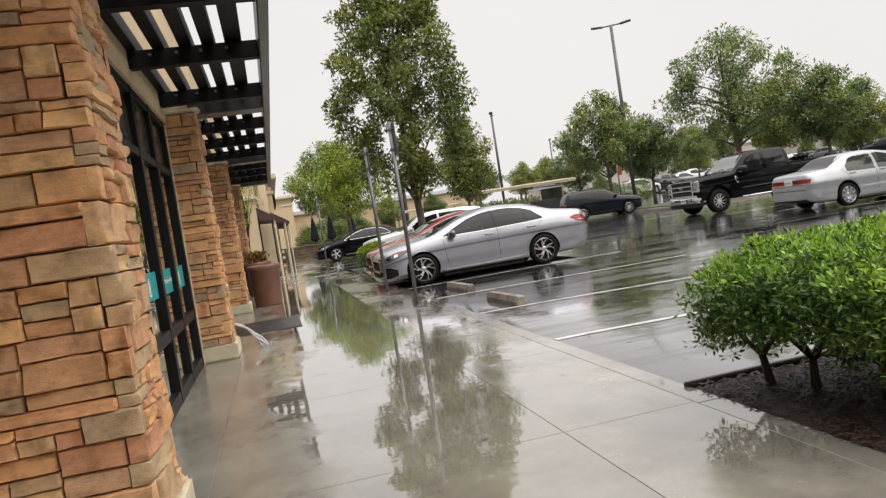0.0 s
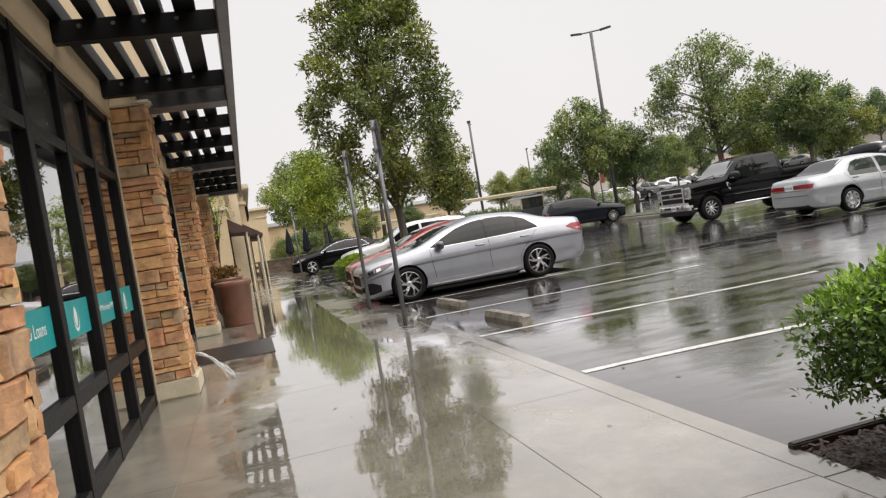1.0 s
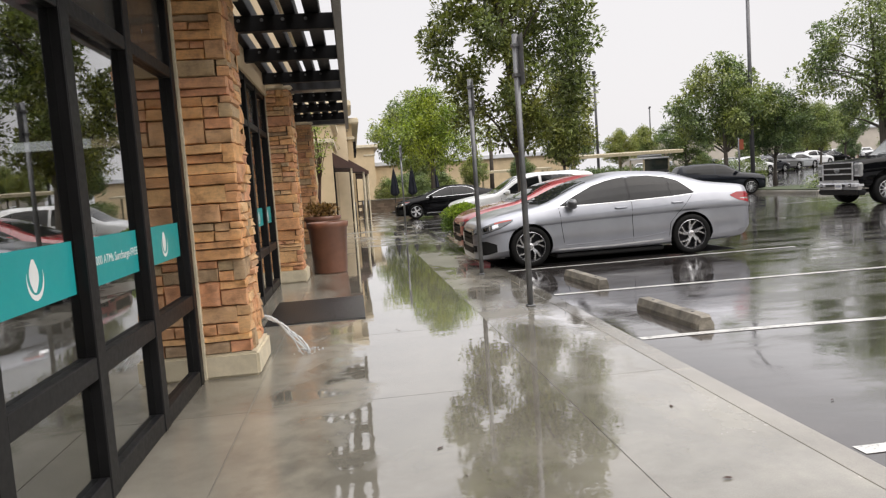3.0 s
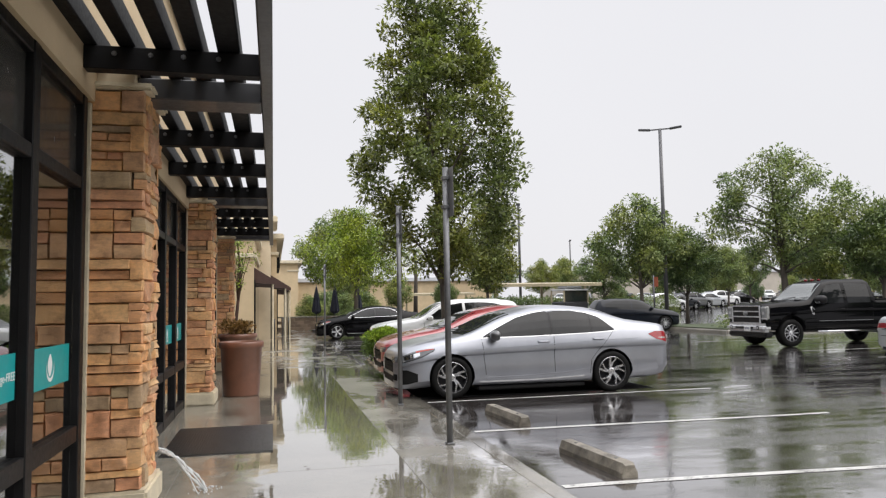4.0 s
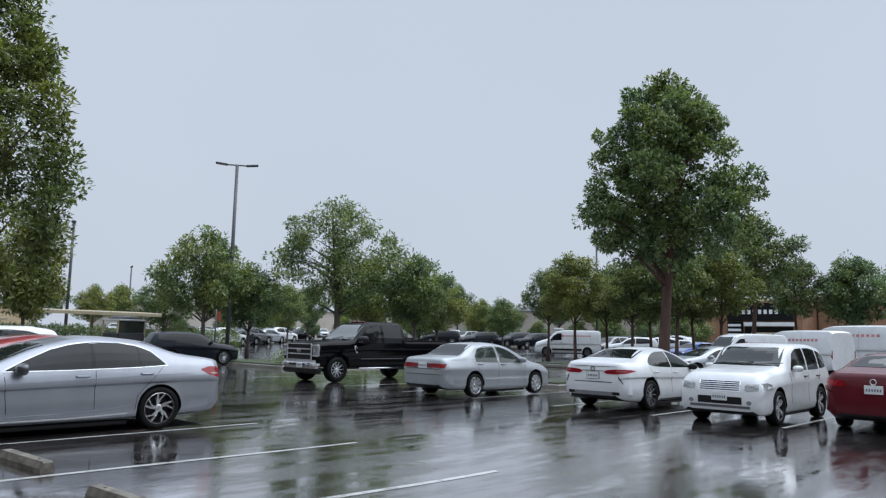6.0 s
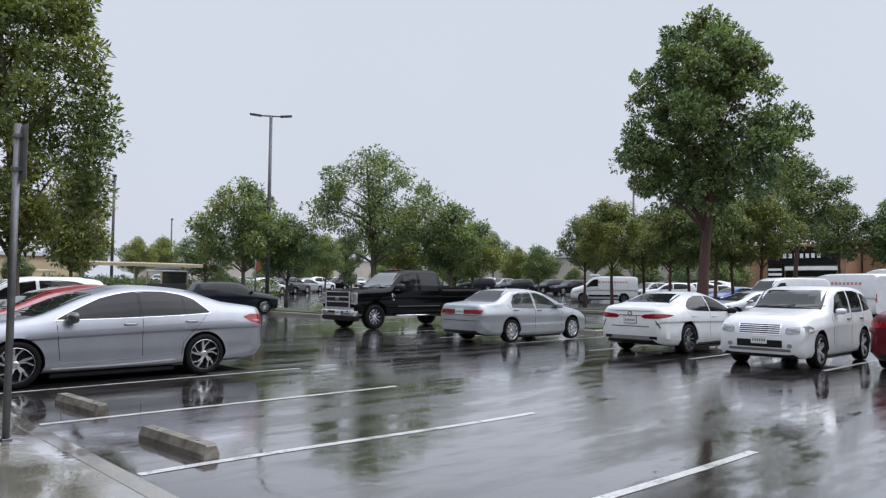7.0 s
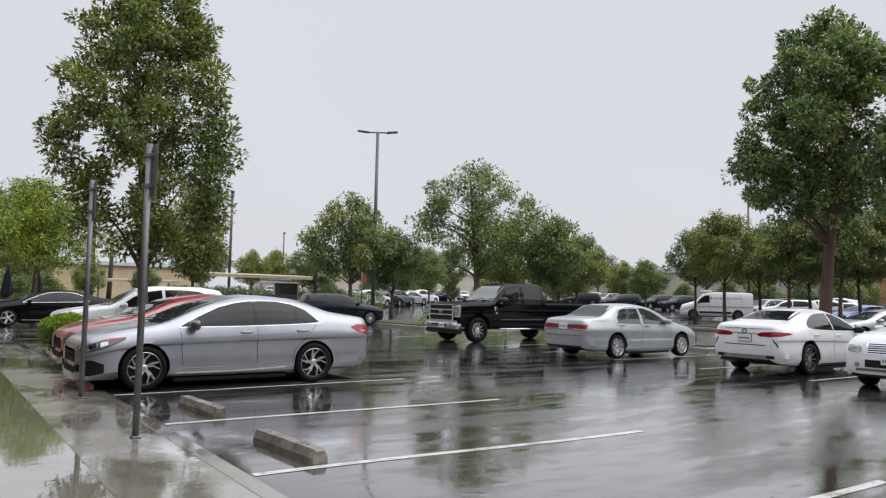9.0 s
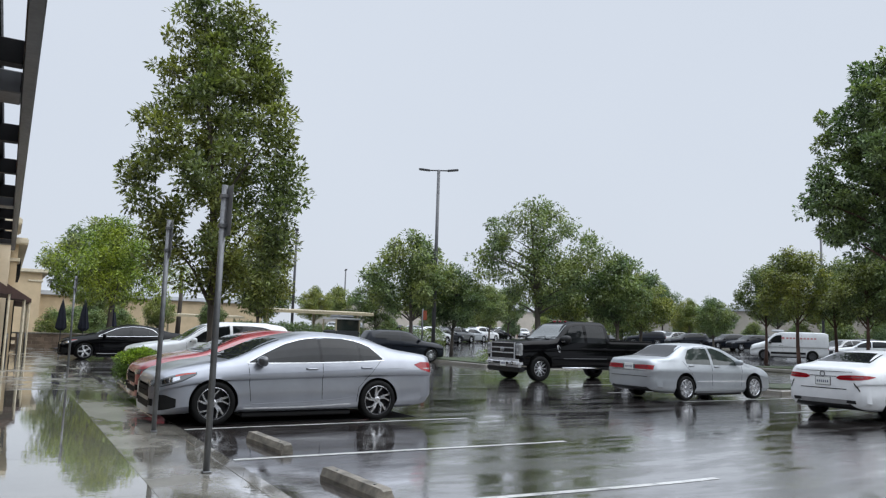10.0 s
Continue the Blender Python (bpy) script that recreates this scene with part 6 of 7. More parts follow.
SUV = dict(paint=M["navy"], wheelbase=2.67, wheel=0.35, half=0.92, rim="ten", crown=0.08,
           keys=[(2.18, 0.32, 0.66, 0.74, 0.56, 0.62, 0.60, 0.46), (2.08, 0.25, 0.80, 0.90, 0.74, 0.80, 0.76, 0.60), (1.6, 0.23, 0.92, 1.02, 0.83, 0.90, 0.83, 0.68), (0.95, 0.23, 1.0, 1.12, 0.85, 0.92, 0.86, 0.70),
                 (0.15, 0.23, 1.03, 1.56, 0.86, 0.92, 0.87, 0.61), (-0.5, 0.23, 1.05, 1.64, 0.86, 0.92, 0.87, 0.61), (-1.4, 0.24, 1.08, 1.64, 0.85, 0.915, 0.865, 0.62), (-1.92, 0.27, 1.08, 1.57, 0.81, 0.88, 0.83, 0.62),
                 (-2.17, 0.33, 1.00, 1.24, 0.72, 0.80, 0.76, 0.56), (-2.27, 0.42, 0.84, 0.98, 0.58, 0.66, 0.62, 0.46)],
           side=[("front_door_glass", (0.72, 0.35, -0.02, -0.35), (1.07, 1.07, 1.08, 1.09), (1.09, 1.34, 1.48, 1.53), "tint"), ("rear_door_glass", (-0.43, -0.9, -1.3, -1.75), (1.09, 1.10, 1.12, 1.16), (1.53, 1.54, 1.51, 1.38), "tint")],
           seams=[(0.80, 1.05, 0.78, 0.4), (-0.39, 1.05, -0.39, 0.38), (-1.4, 1.1, -1.0, 0.55)], handles=[(-0.2, 0.96), (-1.15, 0.99)], mirror=(0.6, 1.11),
           side_trim=[("cladding", (0.92, 0.0, -0.92), (0.25, 0.25, 0.25), (0.36, 0.36, 0.36), "trim_black")],
           tops=[("windscreen", 0.98, 0.18, 0.72, 0.58, "screen_glass", 0.05), ("rear_window", -1.5, -2.0, 0.55, 0.6, "tint_dark", -0.03)],
           ends=[("headlight", True, 0.42, 0.78, 0.72, 0.82, "lamp_clear", True, 0.03), ("grille", True, -0.4, 0.4, 0.5, 0.74, "trim_black", False, 0.0), ("taillight", False, 0.3, 0.74, 0.9, 1.0, "lamp_red", True, 0.0)],
           plates=[(False, 0.66, 0.0)])
vehicle("car", pose(5.75, 25.1, 0.0, 0, 0, 180), "white crossover parked nose-in beyond a small shrub", "car", dict(SUV, paint=M["bright_white"]))
suv, _ = vehicle("car", pose(19.1, 38.9, lot(19, 38), 0, 0, -8), "dark blue-black compact crossover", "car", SUV)

VAN = dict(paint=M["white"], wheelbase=3.3, wheel=0.35, half=0.99, rim="steel", rim_mat="grey_metal", crown=0.06,
           keys=[(2.62, 0.34, 0.70, 0.80, 0.70, 0.78, 0.74, 0.6), (2.5, 0.28, 0.92, 1.06, 0.85, 0.93, 0.88, 0.72), (2.0, 0.26, 1.12, 1.26, 0.92, 0.98, 0.92, 0.76), (1.55, 0.26, 1.2, 1.42, 0.93, 0.99, 0.94, 0.78),
                 (0.85, 0.26, 1.26, 2.02, 0.94, 0.99, 0.96, 0.78), (0.3, 0.26, 1.28, 2.12, 0.94, 0.99, 0.965, 0.80), (-1.0, 0.26, 1.28, 2.14, 0.94, 0.99, 0.965, 0.80), (-2.5, 0.27, 1.28, 2.12, 0.94, 0.99, 0.96, 0.80), (-2.75, 0.3, 1.27, 2.02, 0.9, 0.96, 0.93, 0.76)],
           side=[("cab_glass", (1.35, 1.05, 0.75, 0.42), (1.26, 1.28, 1.29, 1.30), (1.34, 1.68, 1.86, 1.88), "tint")],
           seams=[(1.45, 1.24, 1.42, 0.4), (0.36, 1.9, 0.36, 0.36), (-0.95, 2.0, -0.95, 0.38)], handles=[(0.5, 1.12)], handle_mat=M["trim_black"], mirror=(1.2, 1.32), mirror_mat=M["trim_black"], mirror_size=1.4,
           side_trim=[("rub_strip", (1.2, 0.0, -1.2), (0.46, 0.46, 0.46), (0.62, 0.62, 0.62), "trim_black")],
           tops=[("windscreen", 1.52, 0.90, 0.76, 0.74, "screen_glass", 0.08)],
           ends=[("headlight", True, 0.48, 0.80, 0.86, 1.0, "lamp_clear", True, 0.0), ("grille", True, -0.42, 0.42, 0.62, 0.92, "trim_black", False, 0.0), ("taillight", False, 0.86, 0.93, 0.8, 1.2, "lamp_red", True, 0.0)])
van, van_shell = vehicle("van", pose(52.3, 38.7, lot(52.3, 38.7), 0, 0, 127), "white delivery van with red lettering bars on its side", "van", VAN, "delivery vans")
for s in (-1, 1):
    for k in range(9):
        x = 0.1 - 0.235 * k
        part("lettering_bar", on_side(van_shell, s, (x, x - 0.15), (1.60, 1.60), (1.72, 1.72), 0.006, 2, 2), M["red_bar"], van)
    part("emblem", on_side(van_shell, s, (0.42, 0.22), (1.57, 1.57), (1.75, 1.75), 0.006, 3, 2), M["red_bar"], van)
for az, d, turn, size in ((72.4, 44, 70, (0.95, 1.0, 1.10)), (75.6, 50, 72, (1.25, 1.15, 1.27)), (68.6, 38, 150, (0.78, 0.88, 0.98))):
    x, y = polar(az, d)
    other = copy_thing(van, pose(x, y, lot(x, y), 0, 0, turn))
    other.scale = size
part("roof_rack", boxed(0.2, 1.1, -0.55, 0.55, 2.12, 2.30, 0.06, 3), M["white"], van)


def pickup():
    """A high black pickup: cab and bonnet loft, load bed, bumper, grille."""
    spec = dict(paint=M["black"], wheelbase=4.06, wheel=0.43, half=1.0, rim="ten", tyre_half=0.14, arch=0.09, crown=0.07, bulge=0.5, stations=190,
                keys=[(2.92, 0.60, 1.10, 1.25, 0.88, 0.94, 0.92, 0.80), (2.86, 0.56, 1.15, 1.32, 0.93, 0.98, 0.95, 0.84), (2.4, 0.52, 1.20, 1.39, 0.94, 0.99, 0.95, 0.84), (1.50, 0.50, 1.26, 1.44, 0.95, 1.0, 0.96, 0.84),
                      (1.30, 0.50, 1.28, 1.48, 0.95, 1.0, 0.965, 0.84), (0.62, 0.50, 1.32, 2.04, 0.95, 1.0, 0.97, 0.72), (0.1, 0.50, 1.33, 2.13, 0.95, 1.0, 0.97, 0.73), (-0.95, 0.50, 1.33, 2.13, 0.95, 1.0, 0.97, 0.73), (-1.12, 0.50, 1.33, 2.07, 0.95, 1.0, 0.97, 0.73),
                      (-1.20, 0.50, 1.33, 1.50, 0.95, 1.0, 0.97, 0.90), (-3.35, 0.55, 1.33, 1.46, 0.95, 1.0, 0.97, 0.92), (-3.42, 0.6, 1.28, 1.40, 0.92, 0.96, 0.94, 0.88)],
                side=[("front_door_glass", (1.02, 0.75, 0.5, 0.04), (1.38, 1.36, 1.35, 1.35), (1.43, 1.75, 1.93, 1.98), "tint"), ("rear_door_glass", (-0.10, -0.5, -0.98), (1.35, 1.35, 1.35), (1.98, 1.98, 1.95), "tint")],
                seams=[(1.12, 1.28, 1.08, 0.55), (-0.04, 1.3, -0.04, 0.55), (-1.08, 1.3, -1.02, 0.60)], handles=[(0.12, 1.16), (-0.92, 1.16)], mirror=(0.95, 1.46), mirror_size=1.9, mirror_mat=M["trim_black"],
                side_trim=[("door_moulding", (1.02, 0.0, -1.02), (0.78, 0.78, 0.78), (0.80, 0.80, 0.80), "grey_paint"), ("fender_vent", (1.31, 1.24, 1.17), (1.14, 1.02, 0.98), (1.25, 1.25, 1.16), "bright_metal")],
                tops=[("windscreen", 1.28, 0.66, 0.80, 0.70, "screen_bright", 0.06)],
                plates=[], wipers=1.3)
    t, sh = vehicle("pickup_truck", pose(18.74, 25.05, -0.03, 0, 0, 180), "large black crew-cab pickup truck with a chrome grille and bumper", "pickup truck", spec)
    part("grille", boxed(2.86, 2.945, -0.70, 0.70, 0.74, 1.31, 0.02, 2), M["trim_black"], t)
    for z, h in ((0.760, 0.010), (0.950, 0.020), (1.120, 0.020), (1.290, 0.014)):
        part("grille_bar", boxed(2.93, 2.972, -0.69, 0.69, z - h, z + h, 0.006, 2), M["bright_metal"], t)
    bm = bmesh.new()
    lathe(bm, [(0.0, 0.02), (0.06, 0.018), (0.075, 0.0)], 20, "x", (2.968, 0, 1.055))
    bmesh.ops.scale(bm, vec=(1, 1.7, 1), verts=bm.verts)
    part("emblem", bm, M["grey_paint"], t, smooth=True)
    for s in (-1, 1):
        lo, hi = sorted((s * 0.67, s * 0.72))
        part("grille_post", boxed(2.93, 2.972, lo, hi, 0.75, 1.30, 0.010, 2), M["bright_metal"], t)
        lo, hi = sorted((s * 0.725, s * 0.985))
        lamp = part("headlight", boxed(2.80, 2.94, lo, hi, 0.86, 1.285, 0.03, 3), M["lamp_pale"], t, "silver headlamp block with clear lens")
        for z in (0.900, 1.240):
            part("lamp_trim", boxed(2.90, 2.950, lo + 0.02, hi - 0.02, z - 0.022, z + 0.022, 0.008, 2), M["bright_metal"], lamp)
        mid = (lo + hi) / 2
        part("lamp_lens", boxed(2.90, 2.948, mid - 0.07, mid + 0.07, 1.0, 1.14, 0.03, 3), M["bright_metal"], lamp)
        lo, hi = sorted((s * 0.93, s * 0.975))
        part("side_marker", boxed(2.80, 2.90, lo, hi, 1.05, 1.20, 0.01, 1), M["lamp_pale"], lamp)
    bumper = part("bumper", boxed(2.72, 3.04, -1.01, 1.01, 0.47, 0.745, 0.10, 5), M["bright_metal"], t, "wide chrome front bumper")
    part("bumper_slot", boxed(3.02, 3.046, -0.46, 0.46, 0.57, 0.64, 0.008, 1), M["trim_black"], bumper)
    for s in (-1, 1):
        lo, hi = sorted((s * 0.60, s * 0.74))
        part("fog_lamp_recess", boxed(3.02, 3.046, lo, hi, 0.55, 0.66, 0.012, 2), M["trim_black"], bumper)
        part("fog_lamp", boxed(3.03, 3.052, lo + 0.03, hi - 0.03, 0.58, 0.63, 0.012, 2), M["headlamp_white"], bumper)
    part("valance", boxed(2.66, 2.97, -0.95, 0.95, 0.30, 0.50, 0.05, 3), M["trim_black"], t)
    p = part("number_plate", boxed(3.046, 3.062, 0.02, 0.33, 0.50, 0.66, 0.004, 1), M["number_plate"], t, "white number plate with unreadable dark bars")
    for k in range(6):
        part("bar", boxed(3.062, 3.065, 0.06 + k * 0.042, 0.085 + k * 0.042, 0.55, 0.62), M["bar"], p)
    for s in (-1, 1):
        lo, hi = sorted((s * 0.86, s * 0.975))
        part("bed_rail_cap", boxed(-3.38, -1.21, lo, hi, 1.43, 1.475, 0.015, 2), M["trim_black"], t)
        y = s * (sh.side(0.95, 1.46) + 0.12)
        lo, hi = sorted((y - 0.10, y + 0.12))
        part("mirror_cap", boxed(1.06, 1.12, lo, hi, 1.36, 1.44, 0.02, 2), M["bright_metal"], t)
        bm = bmesh.new()
        tube(bm, [(1.1, s * 1.0, 0.46), (-1.1, s * 1.0, 0.46)], 0.028, 8)
        part("running_board", bm, M["chrome"], t, smooth=True)
    for y in (-0.3, 0.0, 0.3):
        part("roof_marker", boxed(0.34, 0.42, y - 0.04, y + 0.04, 2.09, 2.135, 0.01, 1), M["lamp_red"], t)


pickup()


# ---- cars further off ----
def small_car(col, k):
    spec = (sedan_spec(M[col], rim="five", stations=44, seams=(), handles=(), wipers=None, plates=()) if k % 2 else dict(SUV, paint=M[col], rim="five", stations=44, seams=(), handles=()))
    return vehicle("car", polar_pose(30 + k, 70 + 3 * k, 20), {"white": "white", "navy": "dark", "grey_paint": "grey", "pale_silver": "silver", "blue": "bright blue", "black": "black", "maroon": "dark red"}[col] + " parked car in a far row", "car", spec, "cars in the far rows")[0]


def polar_pose(az, d, turn):
    x, y = polar(az, d)
    return pose(x, y, lot(x, y), 0, 0, turn)


kinds = [small_car(c, k) for k, c in enumerate(("white", "navy", "grey_paint", "pale_silver", "white", "black", "maroon", "blue"))]
kinds[6].matrix_world = polar_pose(46.6, 141, 62)
kinds[7].matrix_world = polar_pose(65.5, 57, 160)
rnd_far = random.Random(77)
for d, first, last in ((122, 21.0, 47.0), (133, 24.0, 50.0), (146, 26.0, 52.0)):
    az = first
    while az < last:
        az += rnd_far.uniform(0.85, 1.35)
        if rnd_far.random() < 0.16:
            continue
        x, y = polar(az, d + rnd_far.uniform(-1.0, 1.0))
        src = kinds[rnd_far.choice((0, 0, 1, 2, 3, 3, 4, 5, 5, 0))]
        copy_thing(src, pose(x, y, lot(x, y), 0, 0, rnd_far.choice((62, -118)) + rnd_far.uniform(-4, 4)))
for az, d, k, turn in ((48.2, 90, 2, 178), (47.2, 100, 0, 90), (45.8, 104, 3, 90), (44.3, 106, 4, 90), (42.6, 104, 2, 90), (41.2, 108, 5, 90), (54.9, 82, 2, 170),
                       (59.4, 66, 2, 170), (60.9, 64, 0, 120), (62.6, 66, 4, 115), (64.2, 66, 3, 120), (67.4, 66, 1, 160), (61.5, 76, 1, 90), (57.0, 82, 0, 90), (63.8, 80, 4, 90), (69.0, 70, 0, 100), (54.0, 96, 3, 90), (71.5, 66, 4, 100)):
    x, y = polar(az, d)
    copy_thing(kinds[k], pose(x, y, lot(x, y), 0, 0, turn))
copy_thing(kinds[3], polar_pose(66.6, 36, 150))
for az, d, turn in ((53.6, 80, 158), (52.0, 82, 160), (50.6, 84, 152), (49.3, 82, 155), (46.4, 88, 130), (60.2, 72, 120)):
    copy_thing(suv, polar_pose(az, d, turn))


# a matte sheet under a car: dry ground with the shade painted in
def shaded_dry_patch(x, y, l, w):
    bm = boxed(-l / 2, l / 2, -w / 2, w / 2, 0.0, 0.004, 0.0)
    ob = single("dry_ground", bm, M["shade_dark_dry_asphalt"], "dry asphalt under a parked car, its shade put into the colour", "ground patch", "", "structure")
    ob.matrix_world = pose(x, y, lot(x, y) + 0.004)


shaded_dry_patch(5.1, 16.5, 4.3, 1.45)
shaded_dry_patch(5.5, 19.3, 4.3, 1.45)

# ---- shops and buildings further off ----
def shop_block(name, x1, y0, y1, h, label, wall, openings, awnings, cornice=0.35):
    b = thing(name, Matrix(), label, "building")
    d = 8.0
    part("wall", boxed(x1 - d, x1, y0, y1, 0.0, h), wall, b)
    part("cornice", boxed(x1 - d, x1 + cornice, y0 - cornice, y1 + 0.05, h, h + 0.28, 0.05, 2), M["plinth"], b)
    part("band", boxed(x1 - 1.0, x1 + 0.10, y0 - 0.10, y1, h - 0.75, h - 0.6, 0.02, 1), M["plinth"], b)
    for y, w, hh in openings:
        g = part("window", boxed(x1 + 0.001, x1 + 0.05, y - w / 2, y + w / 2, 0.1, hh), M["black_metal"], b)
        part("pane", boxed(x1 + 0.05, x1 + 0.06, y - w / 2 + 0.1, y + w / 2 - 0.1, 0.25, hh - 0.12), M["tint"], g)
    for y, w, z in awnings:
        bm = bmesh.new()
        vs = [bm.verts.new(p) for p in ((x1, y - w / 2, z + 0.45), (x1, y + w / 2, z + 0.45), (x1 + 0.7, y + w / 2, z), (x1 + 0.7, y - w / 2, z), (x1, y - w / 2, z - 0.1), (x1, y + w / 2, z - 0.1), (x1 + 0.7, y + w / 2, z - 0.15), (x1 + 0.7, y - w / 2, z - 0.15))]
        for f in ((0, 1, 2, 3), (4, 5, 6, 7), (0, 3, 7, 4), (1, 2, 6, 5), (3, 2, 6, 7), (0, 1, 5, 4)):
            bm.faces.new([vs[i] for i in f])
        part("awning", bm, M["awning"], b)
        for yy in (y - w / 2 + 0.1, y + w / 2 - 0.1):
            bm = bmesh.new()
            tube(bm, [(x1 + 0.64, yy, 0), (x1 + 0.64, yy, z - 0.1)], 0.035, 8)
            part("awning_post", bm, M["plinth"], b)
    return b


shop_block("shop_building", 0.18, 30.0, 36.4, 3.95, "low tan stucco shop end with dark awnings on posts", M["stucco"], [(33.3, 5.6, 2.45)], [(31.9, 2.6, 2.45), (34.9, 2.4, 2.45)], 0.18)
shop_block("shop_building", 0.72, 36.5, 40.3, 5.15, "tan stucco corner tower with a moulded cornice", M["stucco_light"], [(38.4, 3.2, 2.5)], [(38.4, 2.8, 2.45)], 0.30)
signed = shop_block("shop_building", 1.0, 40.4, 60.0, 4.75, "tan stucco shop row with dark sign shapes and awnings", M["stucco"], [(43.5, 3.4, 2.6), (48.5, 3.4, 2.6), (54, 4, 2.6)], [(43.5, 4.0, 2.45), (48.5, 4.0, 2.45), (54, 4.4, 2.45)])
for k in range(5):
    part("sign_shape", boxed(1.001, 1.16, 42.0 + 1.3 * k, 42.9 + 1.3 * k, 3.45, 4.25, 0.02, 1), M["black_metal"], signed)
shop_block("shop_building", 3.1, 74.0, 90.0, 5.5, "further tan stucco shop at the end of the walkway", M["stucco"], [(78, 4, 3), (84, 4, 3)], [], 0.45)


def long_building(name, x0, x1, y0, y1, h, label, wall, facing, n, fascia=True):
    b = thing(name, Matrix(), label, "building")
    part("wall", boxed(x0, x1, y0, y1, 0, h), wall, b)
    part("roof", boxed(x0 - 0.4, x1 + 0.4, y0 - 0.4, y1 + 0.4, h, h + 0.5, 0.05, 1), M["roof_far"], b)
    for k in range(n):
        if facing == "s":
            x = x0 + (k + 0.5) * (x1 - x0) / n
            w = part("window", boxed(x - 1.2, x + 1.2, y0 - 0.08, y0 - 0.001, 0.3, 2.6), M["stucco_brown"], b)
            part("pane", boxed(x - 1.05, x + 1.05, y0 - 0.1, y0 - 0.081, 0.45, 2.45), M["tint"], w)
        else:
            y = y0 + (k + 0.5) * (y1 - y0) / n
            w = part("window", boxed(x0 - 0.08, x0 - 0.001, y - 1.6, y + 1.6, 0.3, 2.8), M["stucco_brown"], b)
            part("pane", boxed(x0 - 0.1, x0 - 0.081, y - 1.45, y + 1.45, 0.45, 2.65), M["tint"], w)
    return b


long_building("far_building", 3.4, 27.0, 90.0, 110.0, 4.2, "long low tan building beyond the car park", M["stucco"], "s", 2)
long_building("far_building", 62.0, 140.0, 150.0, 165.0, 7.4, "long shopping building in the distance, paled in colour for haze", M["stucco_hazed"], "s", 4)
long_building("far_building", 96.0, 116.0, 44.0, 120.0, 6.2, "long shopping building across the car park, paled in colour for haze", M["stucco_hazed"], "w", 5)
long_building("far_building", 93.0, 110.0, 14.0, 31.0, 7.2, "brown stucco shop block across the car park", M["stucco_brown"], "w", 3)


def cosmetics_shop():
    b = thing("far_shop_front", Matrix(), "black shop front with white sign shapes and striped panels", "building")
    part("wall", boxed(88.0, 96.0, 31.2, 43.8, 0, 6.7), M["stucco_brown"], b)
    part("fascia", boxed(87.7, 87.99, 32.0, 39.6, 4.3, 6.4), M["black_metal"], b)
    for k in range(7):
        y = 37.6 - k * 0.62
        part("sign_shape", boxed(87.6, 87.69, y - 0.17, y + 0.17, 5.1, 5.6), M["white_vinyl"], b)
    part("side_panel", boxed(87.75, 87.99, 37.8, 39.6, 0.0, 4.2), M["black_metal"], b)
    for k in range(7):
        part("stripe", boxed(87.65, 87.74, 38.0, 39.5, 0.3 + 0.56 * k, 0.58 + 0.56 * k), M["white_vinyl"], b)
    part("band", boxed(87.6, 87.99, 32.0, 37.6, 3.7, 4.15), M["white_vinyl"], b)
    part("window", boxed(87.8, 87.99, 32.2, 37.6, 0.2, 3.6), M["tint"], b)
    for k in range(5):
        part("display_shelf", boxed(87.70, 87.79, 32.6, 36.8, 0.8 + 0.5 * k, 0.95 + 0.5 * k), M["plinth"], b)


cosmetics_shop()


def shade_canopy(x0, x1, y0, y1, z):
    c = thing("shade_canopy", Matrix(), "long beige corrugated shade canopy on steel posts", "canopy")
    bm = bmesh.new()
    n = int((x1 - x0) / 0.12)
    prev = None
    for i in range(n + 1):
        x = x0 + (x1 - x0) * i / n
        zz = z + (0.06 if i % 2 else 0.0)
        row = [bm.verts.new((x, y0, zz + 0.18)), bm.verts.new((x, y1, zz + 0.30)), bm.verts.new((x, y0, z))]
        if prev:
            bm.faces.new((prev[0], row[0], row[1], prev[1]))
            bm.faces.new((prev[2], row[2], row[0], prev[0]))
        prev = row
    part("roof_sheet", bm, M["canopy"], c)
    for x in (x0 + 0.3, (x0 + x1) / 2, x1 - 0.3):
        part("post", boxed(x - 0.08, x + 0.08, y1 - 0.4, y1 - 0.24, -0.03, z + 0.22), M["canopy"], c)


shade_canopy(16.9, 24.7, 54.3, 57.0, 2.62)
shade_canopy(14.0, 21.0, 76.0, 79.0, 2.3)
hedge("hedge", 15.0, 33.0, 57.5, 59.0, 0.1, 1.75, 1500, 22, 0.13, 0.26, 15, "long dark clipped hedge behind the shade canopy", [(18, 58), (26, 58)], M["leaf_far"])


# two blocks added out of view to darken reflections in the cars
long_building("south_building", 6.0, 70.0, -62.0, -48.0, 7.0, "unseen tan block added to the south for cars to mirror", M["stucco"], "n", 0)
long_building("east_building", 98.0, 112.0, -46.0, 12.0, 6.5, "unseen tan block added to the east for cars to mirror", M["stucco"], "w", 8)


def low_wall():
    w = thing("low_wall", Matrix(), "low brown block wall across the end of the walkway", "wall", kind="structure")
    rnd = random.Random(3)
    for course in range(4):
        x = 1.1 + (0.2 if course % 2 else 0.0)
        while x < 4.4:
            part("block", boxed(x + 0.006, x + 0.394, 50.0, 50.25, 0.02 + course * 0.19, 0.02 + course * 0.19 + 0.184, 0.006, 1), M["wall_block"], w)
            x += 0.4
    part("coping", boxed(1.05, 4.85, 49.97, 50.28, 0.78, 0.86, 0.01, 1), M["stop"], w)


low_wall()


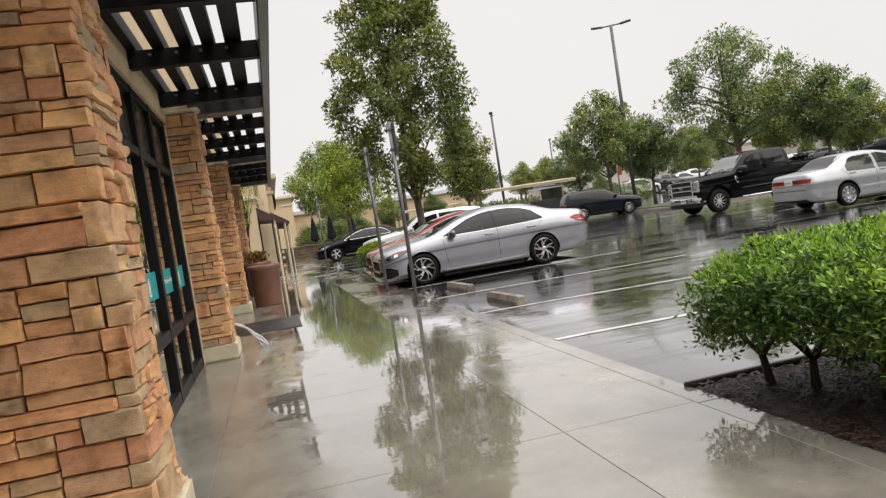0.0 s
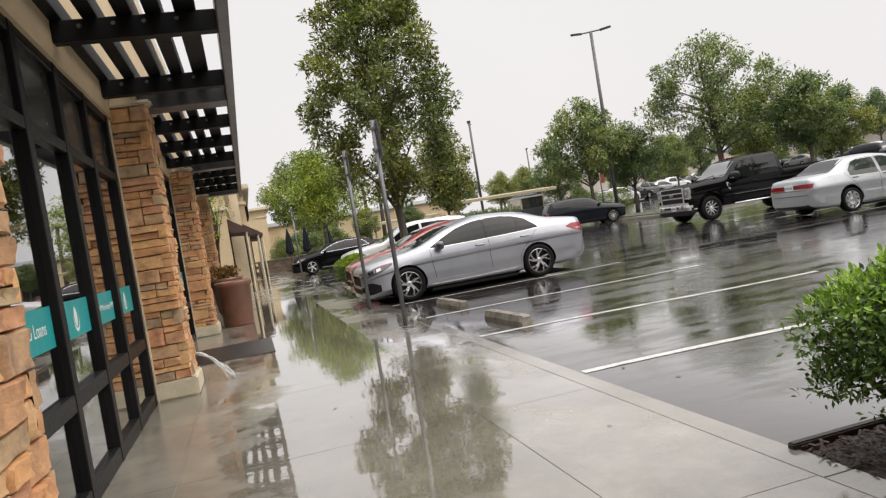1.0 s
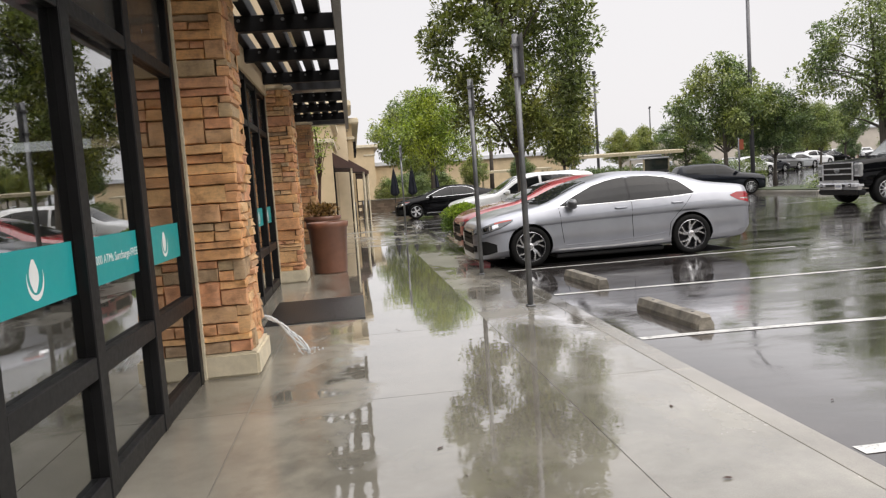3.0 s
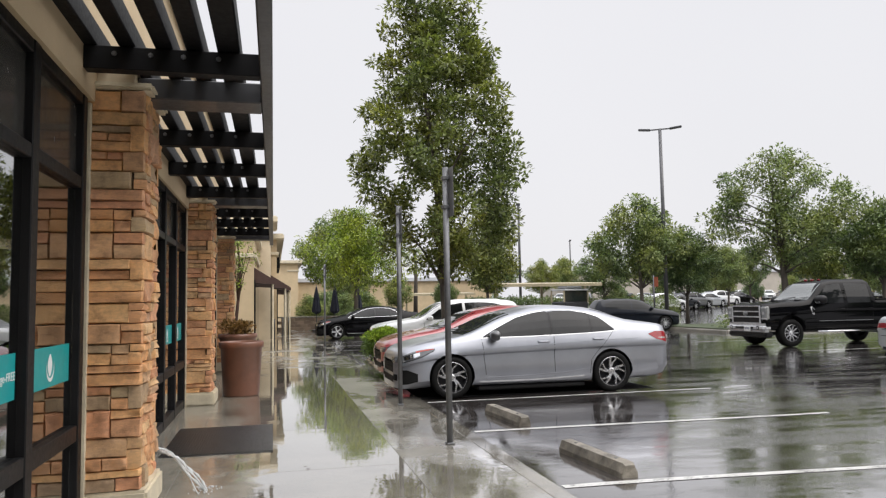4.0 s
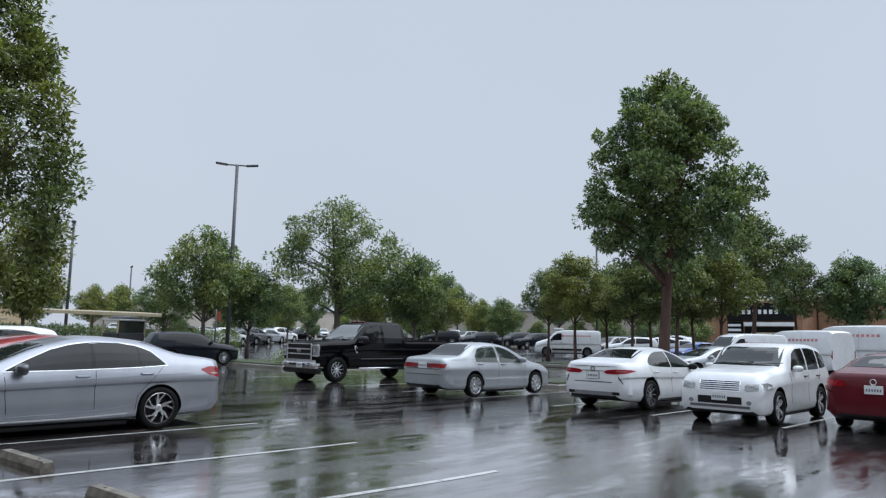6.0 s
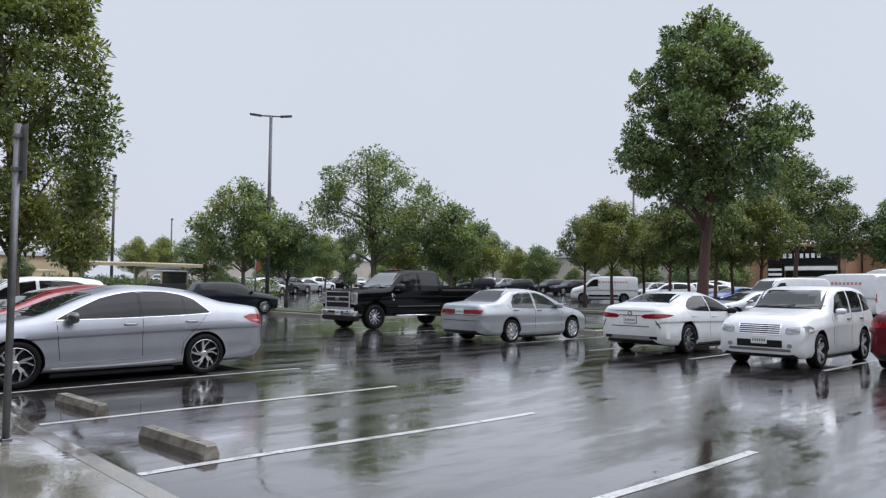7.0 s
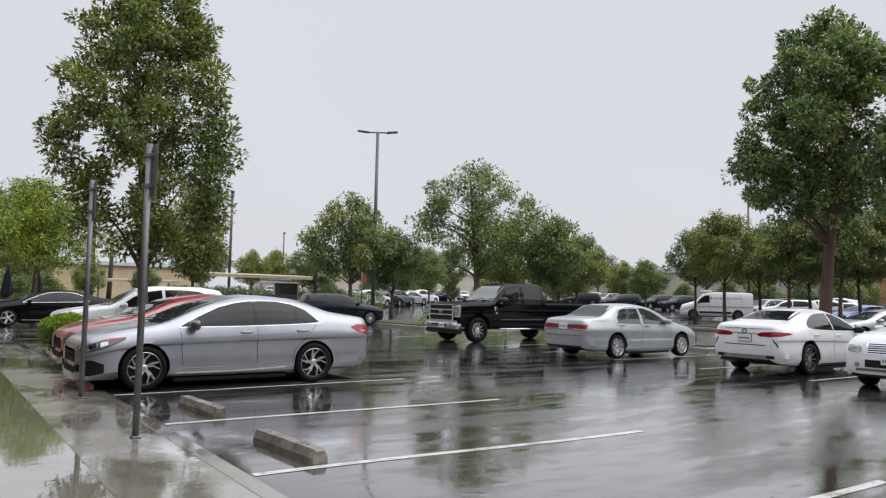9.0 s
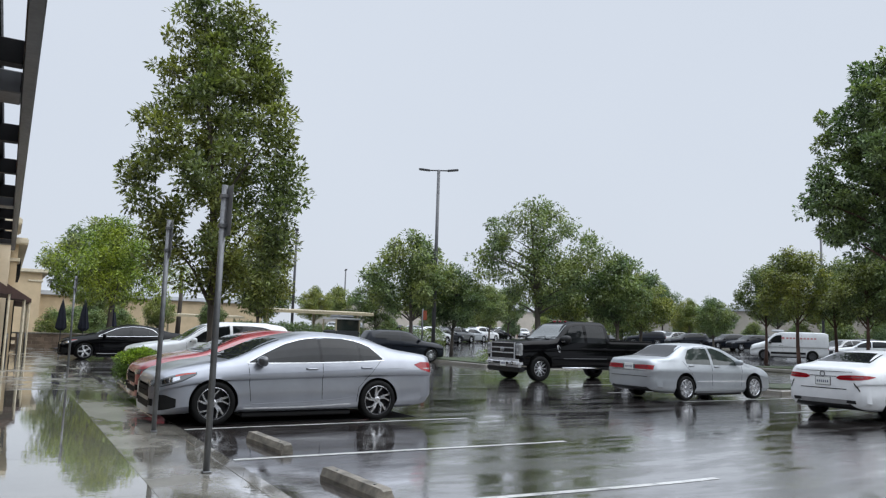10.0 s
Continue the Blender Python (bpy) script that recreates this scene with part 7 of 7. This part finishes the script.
def bike_hoop(x, y):
    h = thing("bike_rack", pose(x, y, WALK), "pale steel hoop bike rack on the walkway", "bike rack", "bike racks by the shops")
    bm = bmesh.new()
    pts = [(0, -0.35, 0), (0, -0.35, 0.65)] + [(0, -0.35 * math.cos(a), 0.65 + 0.25 * math.sin(a)) for a in (0.5, 1.1, 1.57, 2.04, 2.64)] + [(0, 0.35, 0.65), (0, 0.35, 0)]
    tube(bm, pts, 0.03, 8)
    part("hoop", bm, M["galv"], h, smooth=True)


for x, y in ((0.9, 40.5), (1.3, 41.6), (1.6, 42.8)):
    bike_hoop(x, y)


def palm(x, y, h, seed):
    p = thing("palm_tree", pose(x, y, lot(x, y) - 0.02), "slim palm tree with a shaggy crown beyond the car park", "palm tree", "palms beyond the car park")
    rnd = random.Random(seed)
    bm = bmesh.new()
    tube(bm, [(0, 0, -0.05), (0.1, 0, h * 0.5), (0.05, 0.05, h - 1.3)], [0.26, 0.20, 0.17], 9)
    part("trunk", bm, M["bark_grey"], p, smooth=True)
    for k in range(26):
        a, e = k * 2.4, rnd.uniform(-0.7, 1.15)
        d, up = Vector((math.cos(a), math.sin(a), 0)), Vector((0, 0, 1))
        q = Vector((-math.sin(a), math.cos(a), 0))
        l = rnd.uniform(1.3, 1.8)
        bm = bmesh.new()
        spine = [Vector((0.05, 0.05, h - 1.3)) + d * l * t * math.cos(e) + up * (l * t * math.sin(e) - 0.75 * l * t * t) for t in (0, 0.25, 0.5, 0.75, 1.0)]
        tube(bm, spine, [0.03, 0.025, 0.02, 0.015, 0.006], 4)
        for i in range(1, 14):
            t = i / 13
            c = spine[min(3, int(t * 4))].lerp(spine[min(4, int(t * 4) + 1)], t * 4 - min(3, int(t * 4)))
            for s in (-1, 1):
                w = 0.42 * (1 - 0.6 * t)
                tip = c + q * s * w + d * 0.22 - up * 0.18
                bm.faces.new([bm.verts.new(v) for v in (c, c + d * 0.06, tip)])
        part("frond", bm, M["leaf_far"], p)


for az, d, h in ((9.7, 76, 8.2), (10.9, 79, 8.4)):
    palm(*polar(az, d), h, int(az * 10))


def utility_cart():
    x, y = polar(22.9, 50)
    c = thing("utility_truck", pose(x, y, lot(x, y), 0, 0, 12), "small dark utility truck with a pale roof rack and open frame", "truck", "")
    part("body", boxed(-0.95, 0.95, -0.8, 0.8, 0.45, 1.45, 0.08, 3), M["grey_metal"], c)
    part("roof", boxed(-1.0, 1.0, -0.85, 0.85, 2.16, 2.26, 0.04, 2), M["white"], c)
    part("roof_load", boxed(-0.6, 0.65, -0.6, 0.6, 2.26, 2.48, 0.08, 3), M["plate_back"], c)
    for sx in (-0.95, 0.95):
        for sy in (-0.75, 0.75):
            part("post", boxed(sx - 0.04, sx + 0.04, sy - 0.04, sy + 0.04, 1.4, 2.17), M["canopy"], c)
    part("screen", boxed(-0.9, 0.9, -0.74, -0.71, 1.45, 2.15), M["tint_green"], c)
    for sx in (-0.85, 0.85):
        for sy in (-0.45, 0.45):
            bm = bmesh.new()
            rings = lathe(bm, [(0.05, -0.11), (0.33, -0.11), (0.36, -0.06), (0.36, 0.06), (0.33, 0.11), (0.05, 0.11)], 24, "x", (sx, sy, 0.36))
            part("wheel", bm, M["tyre"], c, smooth=True)


utility_cart()


def banner_sign():
    x, y = polar(29.2, 43)
    b = thing("banner_sign", pose(x, y, lot(x, y), 0, 0, -60), "slim post with a small orange-red banner under the trees", "sign")
    bm = bmesh.new()
    tube(bm, [(0, 0, 0), (0, 0, 2.9)], 0.045, 8)
    part("post", bm, M["grey_metal"], b, smooth=True)
    part("banner", boxed(-0.03, 0.28, -0.01, 0.01, 2.25, 2.8, 0.004, 1), M["orange_cloth"], b)


banner_sign()

# ---- the stones, last ----
for k, y in enumerate(COLUMNS):
    column(y, k, "column clad in rough orange-brown ledgestone on a cream plinth")
